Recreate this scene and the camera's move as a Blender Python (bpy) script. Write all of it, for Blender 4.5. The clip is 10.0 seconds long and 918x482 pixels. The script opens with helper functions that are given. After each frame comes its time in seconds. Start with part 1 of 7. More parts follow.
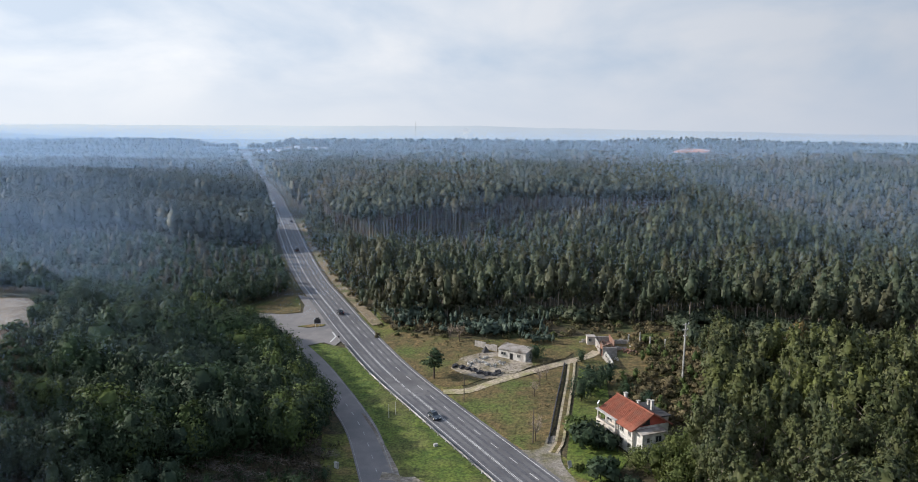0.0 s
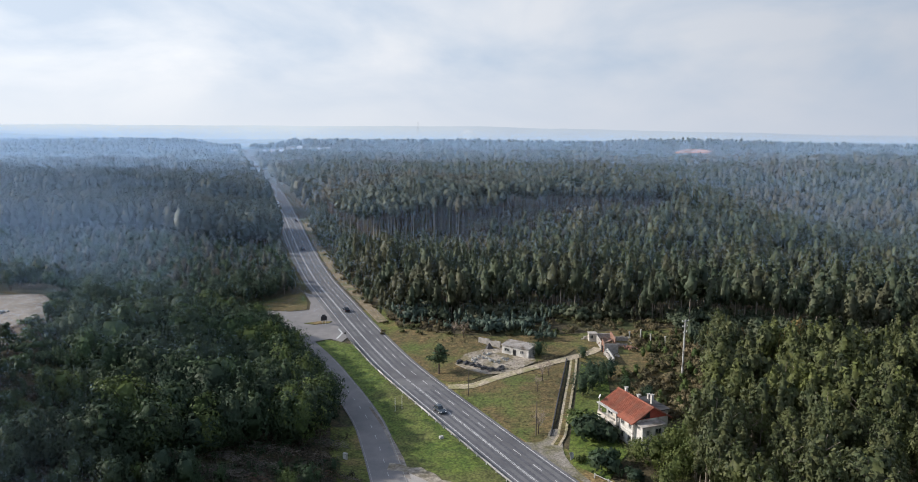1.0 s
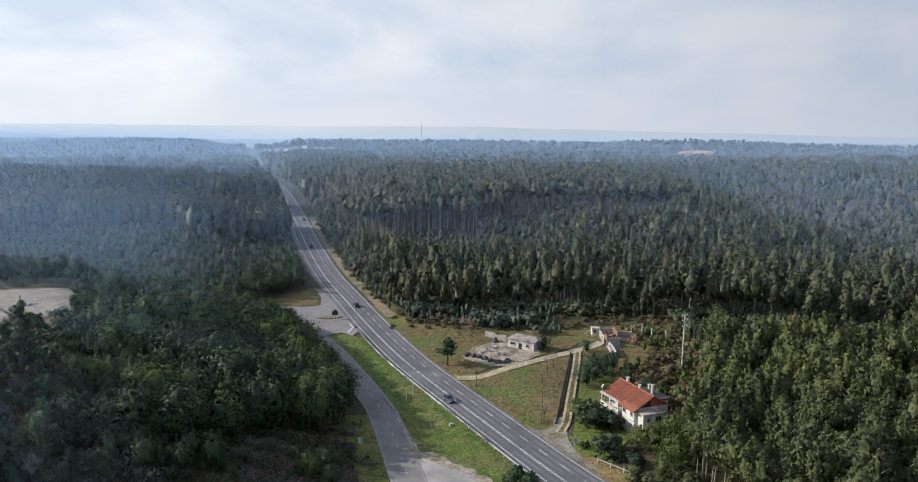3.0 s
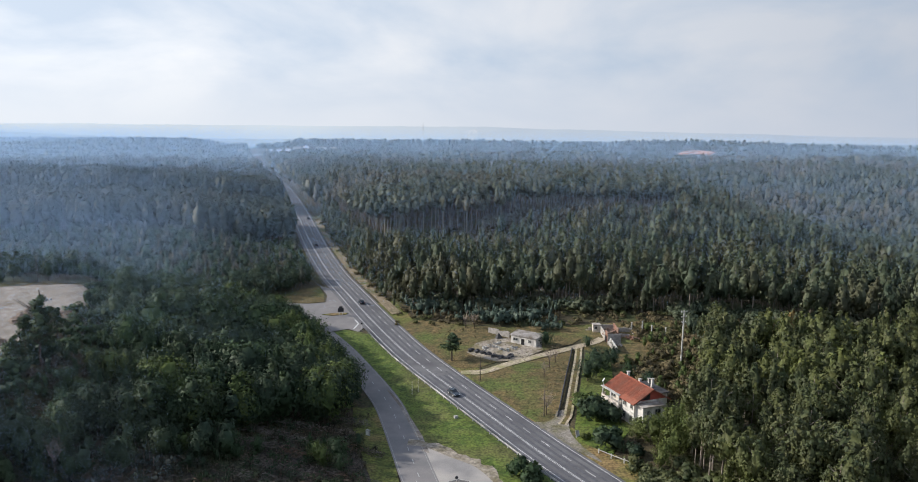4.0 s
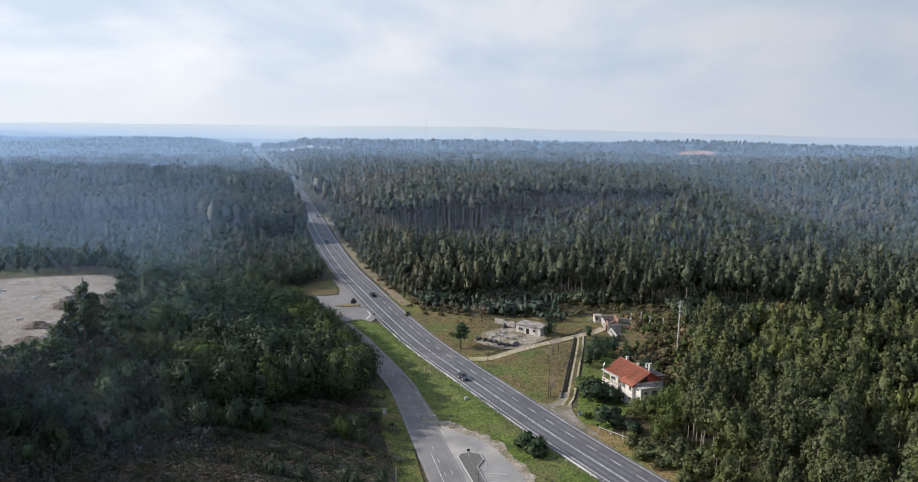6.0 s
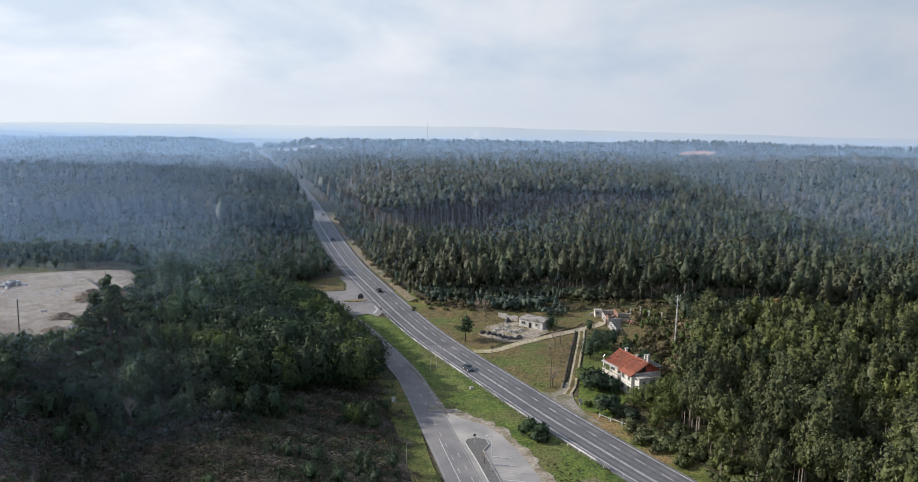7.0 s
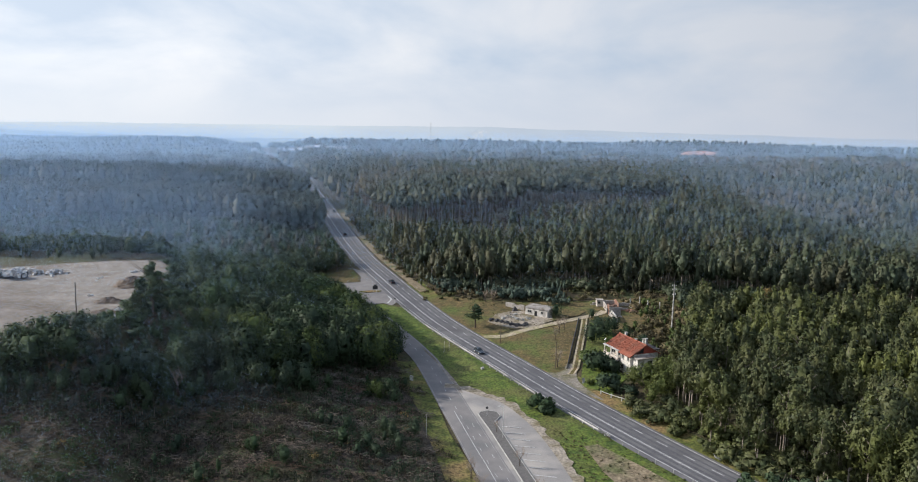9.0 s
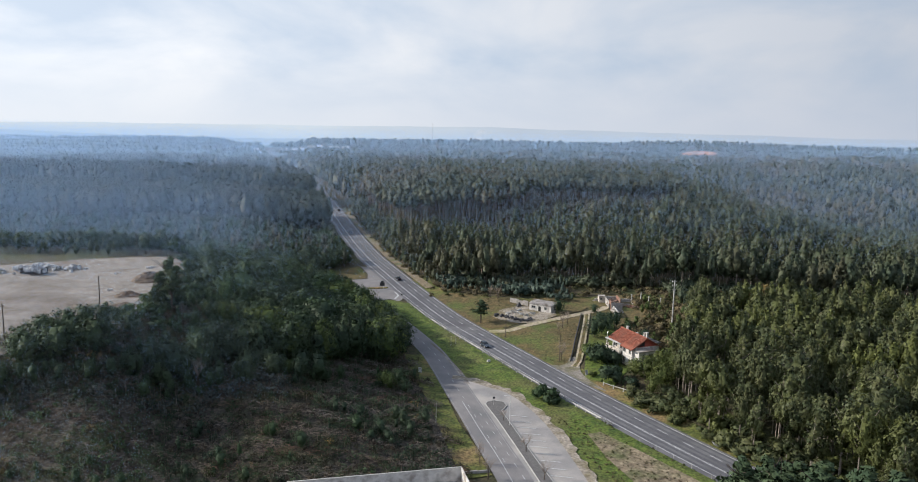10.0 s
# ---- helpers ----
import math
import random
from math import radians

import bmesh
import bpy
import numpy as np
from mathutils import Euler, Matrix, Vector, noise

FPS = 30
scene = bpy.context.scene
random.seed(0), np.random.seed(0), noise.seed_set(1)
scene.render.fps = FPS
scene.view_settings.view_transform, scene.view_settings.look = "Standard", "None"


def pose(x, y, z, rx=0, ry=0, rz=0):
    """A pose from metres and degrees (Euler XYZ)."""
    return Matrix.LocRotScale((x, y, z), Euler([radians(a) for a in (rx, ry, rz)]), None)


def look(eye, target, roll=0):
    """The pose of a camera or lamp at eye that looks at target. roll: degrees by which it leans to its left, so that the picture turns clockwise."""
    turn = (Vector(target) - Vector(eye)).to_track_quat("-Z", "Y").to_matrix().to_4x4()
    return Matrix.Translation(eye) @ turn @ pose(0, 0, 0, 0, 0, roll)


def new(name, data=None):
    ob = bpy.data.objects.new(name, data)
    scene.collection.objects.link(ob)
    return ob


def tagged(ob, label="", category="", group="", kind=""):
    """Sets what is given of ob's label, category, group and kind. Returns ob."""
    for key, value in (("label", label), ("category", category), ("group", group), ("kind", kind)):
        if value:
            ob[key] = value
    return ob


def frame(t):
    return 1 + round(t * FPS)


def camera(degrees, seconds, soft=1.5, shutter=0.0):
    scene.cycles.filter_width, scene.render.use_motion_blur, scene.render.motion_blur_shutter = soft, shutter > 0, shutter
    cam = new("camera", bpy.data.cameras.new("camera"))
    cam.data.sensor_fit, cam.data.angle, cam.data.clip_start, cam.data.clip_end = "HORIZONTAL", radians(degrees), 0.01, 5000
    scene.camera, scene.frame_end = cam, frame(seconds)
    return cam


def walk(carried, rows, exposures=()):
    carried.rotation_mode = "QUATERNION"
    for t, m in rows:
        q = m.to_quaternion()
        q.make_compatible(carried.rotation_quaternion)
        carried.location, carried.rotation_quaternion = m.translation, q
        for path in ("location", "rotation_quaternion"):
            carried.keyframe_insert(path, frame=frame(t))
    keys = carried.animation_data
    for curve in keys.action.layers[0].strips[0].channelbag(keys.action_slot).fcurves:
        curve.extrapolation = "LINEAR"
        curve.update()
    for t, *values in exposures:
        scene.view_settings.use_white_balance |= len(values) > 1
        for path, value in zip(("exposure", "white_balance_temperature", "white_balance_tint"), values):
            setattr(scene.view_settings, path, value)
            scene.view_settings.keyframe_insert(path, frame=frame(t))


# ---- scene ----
cam = camera(64.0, 10.0, 1.05)
PATH = [
    (0.0, (-1.82, 1.09, 70.46), (-4.39, 99.85, 54.95), 0.69),
    (0.5, (-2.18, -1.31, 70.53), (-4.86, 97.45, 55.04), 0.72),
    (1.0, (-2.54, -3.43, 70.59), (-5.32, 95.33, 55.13), 0.76),
    (1.5, (-2.90, -5.39, 70.65), (-5.77, 93.37, 55.20), 0.79),
    (2.0, (-3.27, -7.30, 70.71), (-6.21, 91.45, 55.27), 0.83),
    (2.5, (-3.63, -9.26, 70.75), (-6.66, 89.49, 55.33), 0.86),
    (3.0, (-4.01, -11.35, 70.80), (-7.10, 87.41, 55.38), 0.89),
    (3.5, (-4.40, -13.61, 70.84), (-7.56, 85.14, 55.42), 0.92),
    (4.0, (-4.80, -16.11, 70.87), (-8.02, 82.64, 55.45), 0.95),
    (4.5, (-5.21, -18.88, 70.90), (-8.49, 79.88, 55.48), 0.97),
    (5.0, (-5.65, -21.91, 70.92), (-8.98, 76.83, 55.51), 1.00),
    (5.5, (-6.10, -25.23, 70.94), (-9.49, 73.51, 55.52), 1.03),
    (6.0, (-6.59, -28.81, 70.96), (-10.02, 69.93, 55.53), 1.05),
    (6.5, (-7.09, -32.63, 70.97), (-10.58, 66.12, 55.54), 1.07),
    (7.0, (-7.63, -36.63, 70.97), (-11.17, 62.11, 55.54), 1.10),
    (7.5, (-8.21, -40.75, 70.97), (-11.79, 57.99, 55.54), 1.12),
    (8.0, (-8.81, -44.93, 70.96), (-12.45, 53.81, 55.54), 1.14),
    (8.5, (-9.46, -49.06, 70.96), (-13.14, 49.68, 55.53), 1.16),
    (9.0, (-10.15, -53.04, 70.94), (-13.88, 45.70, 55.52), 1.18),
    (9.5, (-10.88, -56.74, 70.92), (-14.67, 41.99, 55.51), 1.20),
    (10.0, (-11.66, -60.03, 70.90), (-15.51, 38.70, 55.50), 1.21),
]
walk(cam, [(t, look(eye, target, roll)) for t, eye, target, roll in PATH], [(0.0, 0.2, 6180, 10), (10.0, 0.2, 6180, 10)])

# ---- light ----
SUN_EL, SUN_AZ = 27.0, 278.0     # degrees above the horizon, and clockwise from +y
az, el = radians(SUN_AZ), radians(SUN_EL)
sun_way = Vector((math.sin(az) * math.cos(el), math.cos(az) * math.cos(el), math.sin(el)))
sun_data = bpy.data.lights.new("sun", "SUN")
sun_data.energy, sun_data.angle, sun_data.color = 5.0, radians(0.6), (1.0, 0.92, 0.80)
sun = new("sun", sun_data)
sun.matrix_world = look(sun_way * 300, (0, 0, 0))

world = bpy.data.worlds.new("sky")
scene.world = world
world.use_nodes = True
wn, wl = world.node_tree.nodes, world.node_tree.links
wn.clear()
w_out = wn.new("ShaderNodeOutputWorld")
w_bg = wn.new("ShaderNodeBackground")
w_sky = wn.new("ShaderNodeTexSky")
w_sky.sky_type, w_sky.sun_disc, w_sky.sun_elevation, w_sky.sun_rotation = "NISHITA", False, el, az
w_sky.air_density, w_sky.dust_density, w_sky.ozone_density = 1.0, 1.6, 1.5
w_co = wn.new("ShaderNodeTexCoord")
w_map = wn.new("ShaderNodeMapping")
w_map.inputs["Scale"].default_value = (1.0, 1.0, 2.3)
w_blue = wn.new("ShaderNodeMix")                        # thin bright haze over the blue
w_blue.data_type, w_blue.blend_type = "RGBA", "MULTIPLY"
w_blue.inputs[0].default_value, w_blue.inputs[7].default_value = 1.0, (1.7, 1.75, 1.9, 1)
w_noise = wn.new("ShaderNodeTexNoise")
w_noise.inputs["Scale"].default_value, w_noise.inputs["Detail"].default_value = 4.2, 7.0
w_noise.inputs["Roughness"].default_value, w_noise.inputs["Distortion"].default_value = 0.52, 0.3
w_ramp = wn.new("ShaderNodeValToRGB")
w_ramp.color_ramp.elements[0].position, w_ramp.color_ramp.elements[0].color = 0.36, (0, 0, 0, 1)
w_ramp.color_ramp.elements[1].position, w_ramp.color_ramp.elements[1].color = 0.62, (1, 1, 1, 1)
w_sep = wn.new("ShaderNodeSeparateXYZ")
w_side = wn.new("ShaderNodeMapRange")                   # cloud is brighter towards the sun
w_side.inputs["From Min"].default_value, w_side.inputs["From Max"].default_value = 0.6, -0.6
w_tint = wn.new("ShaderNodeMix")
w_tint.data_type = "RGBA"
w_tint.inputs[6].default_value, w_tint.inputs[7].default_value = (4.5, 4.75, 5.2, 1), (9.3, 9.25, 9.15, 1)
w_high = wn.new("ShaderNodeMapRange")                   # the veil of cloud thins overhead
w_high.inputs["From Min"].default_value, w_high.inputs["From Max"].default_value = 0.22, 0.55
w_high.inputs["To Min"].default_value, w_high.inputs["To Max"].default_value = 1.0, 0.42
w_fac = wn.new("ShaderNodeMath")
w_fac.operation = "MULTIPLY"
w_mix = wn.new("ShaderNodeMix")
w_mix.data_type = "RGBA"
w_low = wn.new("ShaderNodeMapRange")
w_low.inputs["From Min"].default_value, w_low.inputs["From Max"].default_value = 0.085, 0.0
w_low.inputs["To Max"].default_value = 0.85
w_air = wn.new("ShaderNodeMix")
w_air.data_type = "RGBA"
w_air.inputs[6].default_value, w_air.inputs[7].default_value = (4.7, 4.95, 5.5, 1), (7.6, 7.75, 7.9, 1)   # hazy air over the horizon
w_haze = wn.new("ShaderNodeMix")
w_haze.data_type = "RGBA"
wl.new(w_co.outputs["Generated"], w_map.inputs["Vector"])
wl.new(w_map.outputs["Vector"], w_noise.inputs["Vector"])
wl.new(w_noise.outputs["Fac"], w_ramp.inputs["Fac"])
wl.new(w_co.outputs["Generated"], w_sep.inputs["Vector"])
wl.new(w_sep.outputs["X"], w_side.inputs["Value"])
wl.new(w_side.outputs["Result"], w_tint.inputs[0])
wl.new(w_side.outputs["Result"], w_air.inputs[0])
wl.new(w_sep.outputs["Z"], w_high.inputs["Value"])
wl.new(w_ramp.outputs["Color"], w_fac.inputs[0])
wl.new(w_high.outputs["Result"], w_fac.inputs[1])
wl.new(w_fac.outputs["Value"], w_mix.inputs[0])
w_thin = wn.new("ShaderNodeMix")                        # pale blue gaps in the cloud
w_thin.data_type = "RGBA"
w_thin.inputs[6].default_value, w_thin.inputs[7].default_value = (3.4, 4.1, 5.0, 1), (6.3, 7.0, 7.85, 1)
wl.new(w_side.outputs["Result"], w_thin.inputs[0])
w_veil = wn.new("ShaderNodeMix")
w_veil.data_type = "RGBA"
wl.new(w_high.outputs["Result"], w_veil.inputs[0])
wl.new(w_sky.outputs["Color"], w_blue.inputs[6])
wl.new(w_blue.outputs[2], w_veil.inputs[6])
wl.new(w_thin.outputs[2], w_veil.inputs[7])
wl.new(w_veil.outputs[2], w_mix.inputs[6])
wl.new(w_tint.outputs[2], w_mix.inputs[7])
wl.new(w_sep.outputs["Z"], w_low.inputs["Value"])
wl.new(w_low.outputs["Result"], w_haze.inputs[0])
wl.new(w_mix.outputs[2], w_haze.inputs[6])
wl.new(w_air.outputs[2], w_haze.inputs[7])
wl.new(w_haze.outputs[2], w_bg.inputs["Color"])
w_bg.inputs["Strength"].default_value = 0.1
wl.new(w_bg.outputs["Background"], w_out.inputs["Surface"])


# ---- materials ----
def material(name, a, b, scale=2.0, rough=0.9, fine=0.0, fine_scale=30.0, bump=0.3, metal=0.0, c=None, c_scale=0.2, lean=0.5, spec=0.3, per_object=0.0, island=0.0, through_light=0.0):
    """A surface between colours a and b by a noise of that many waves a metre; c comes in large patches, fine adds grain."""
    m = bpy.data.materials.new(name)
    m.use_nodes = True
    n, l = m.node_tree.nodes, m.node_tree.links
    bsdf = n["Principled BSDF"]
    bsdf.inputs["Roughness"].default_value, bsdf.inputs["Metallic"].default_value = rough, metal
    bsdf.inputs["Specular IOR Level"].default_value = spec
    co = n.new("ShaderNodeNewGeometry")
    t1 = n.new("ShaderNodeTexNoise")
    t1.inputs["Scale"].default_value, t1.inputs["Detail"].default_value = scale, 4
    l.new(co.outputs["Position"], t1.inputs["Vector"])
    r1 = n.new("ShaderNodeMapRange")
    r1.inputs["From Min"].default_value, r1.inputs["From Max"].default_value = lean - 0.18, lean + 0.18
    l.new(t1.outputs["Fac"], r1.inputs["Value"])
    mix = n.new("ShaderNodeMix")
    mix.data_type = "RGBA"
    mix.inputs[6].default_value, mix.inputs[7].default_value = (*a, 1), (*b, 1)
    l.new(r1.outputs["Result"], mix.inputs[0])
    col = mix.outputs[2]
    if c:
        t2 = n.new("ShaderNodeTexNoise")
        t2.inputs["Scale"].default_value, t2.inputs["Detail"].default_value = c_scale, 5
        l.new(co.outputs["Position"], t2.inputs["Vector"])
        r2 = n.new("ShaderNodeMapRange")
        r2.inputs["From Min"].default_value, r2.inputs["From Max"].default_value = 0.47, 0.66
        l.new(t2.outputs["Fac"], r2.inputs["Value"])
        mix2 = n.new("ShaderNodeMix")
        mix2.data_type = "RGBA"
        mix2.inputs[7].default_value = (*c, 1)
        l.new(col, mix2.inputs[6])
        l.new(r2.outputs["Result"], mix2.inputs[0])
        col = mix2.outputs[2]
    level = None
    if per_object:
        level, amount = n.new("ShaderNodeObjectInfo").outputs["Random"], per_object
    elif island:
        level, amount = co.outputs["Random Per Island"], island
    if level or fine:
        hsv = n.new("ShaderNodeHueSaturation")
        l.new(col, hsv.inputs["Color"])
        if level:
            r3 = n.new("ShaderNodeMapRange")
            r3.inputs["To Min"].default_value, r3.inputs["To Max"].default_value = 1 - amount, 1 + amount
            l.new(level, r3.inputs["Value"])
        else:
            t3 = n.new("ShaderNodeTexNoise")
            t3.inputs["Scale"].default_value, t3.inputs["Detail"].default_value = fine_scale, 2
            l.new(co.outputs["Position"], t3.inputs["Vector"])
            r3 = n.new("ShaderNodeMapRange")
            r3.inputs["From Min"].default_value, r3.inputs["From Max"].default_value = 0.3, 0.7
            r3.inputs["To Min"].default_value, r3.inputs["To Max"].default_value = 1 - fine, 1 + fine
            l.new(t3.outputs["Fac"], r3.inputs["Value"])
        l.new(r3.outputs["Result"], hsv.inputs["Value"])
        col = hsv.outputs["Color"]
    l.new(col, bsdf.inputs["Base Color"])
    if bump:
        bp = n.new("ShaderNodeBump")
        bp.inputs["Strength"].default_value, bp.inputs["Distance"].default_value = bump, 0.3 / scale
        l.new(t1.outputs["Fac"], bp.inputs["Height"])
        l.new(bp.outputs["Normal"], bsdf.inputs["Normal"])
    if through_light:
        tr = n.new("ShaderNodeBsdfTranslucent")
        l.new(col, tr.inputs["Color"])
        add = n.new("ShaderNodeMixShader")
        add.inputs["Fac"].default_value = through_light
        l.new(bsdf.outputs["BSDF"], add.inputs[1])
        l.new(tr.outputs["BSDF"], add.inputs[2])
        l.new(add.outputs["Shader"], n["Material Output"].inputs["Surface"])
    return m


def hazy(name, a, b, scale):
    """The far distance as a softly glowing backdrop, haze painted into its colour, paler (a) on the sun's side than
    away from it (b).
    """
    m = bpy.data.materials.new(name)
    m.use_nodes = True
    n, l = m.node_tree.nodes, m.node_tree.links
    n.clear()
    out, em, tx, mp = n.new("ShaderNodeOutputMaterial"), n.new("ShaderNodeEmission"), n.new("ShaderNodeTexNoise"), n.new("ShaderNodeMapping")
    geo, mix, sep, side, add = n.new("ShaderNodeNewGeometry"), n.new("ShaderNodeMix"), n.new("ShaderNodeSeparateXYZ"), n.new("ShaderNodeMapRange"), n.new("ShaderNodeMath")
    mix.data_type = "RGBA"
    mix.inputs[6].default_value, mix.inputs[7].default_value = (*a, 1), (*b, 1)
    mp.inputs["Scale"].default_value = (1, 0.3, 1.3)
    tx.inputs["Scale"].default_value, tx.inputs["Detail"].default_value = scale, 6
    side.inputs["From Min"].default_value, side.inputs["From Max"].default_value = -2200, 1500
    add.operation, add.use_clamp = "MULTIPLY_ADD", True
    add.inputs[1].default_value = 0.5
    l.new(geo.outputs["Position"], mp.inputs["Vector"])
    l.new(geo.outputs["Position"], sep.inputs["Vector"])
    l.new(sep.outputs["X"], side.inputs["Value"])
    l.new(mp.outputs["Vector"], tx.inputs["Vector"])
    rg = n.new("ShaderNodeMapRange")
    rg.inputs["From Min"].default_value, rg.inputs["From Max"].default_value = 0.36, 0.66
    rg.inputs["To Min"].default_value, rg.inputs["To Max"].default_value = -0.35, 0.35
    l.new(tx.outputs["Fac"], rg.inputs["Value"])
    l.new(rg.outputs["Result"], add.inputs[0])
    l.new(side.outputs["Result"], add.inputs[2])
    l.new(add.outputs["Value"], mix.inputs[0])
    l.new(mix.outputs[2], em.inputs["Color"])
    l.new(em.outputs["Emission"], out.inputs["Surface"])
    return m


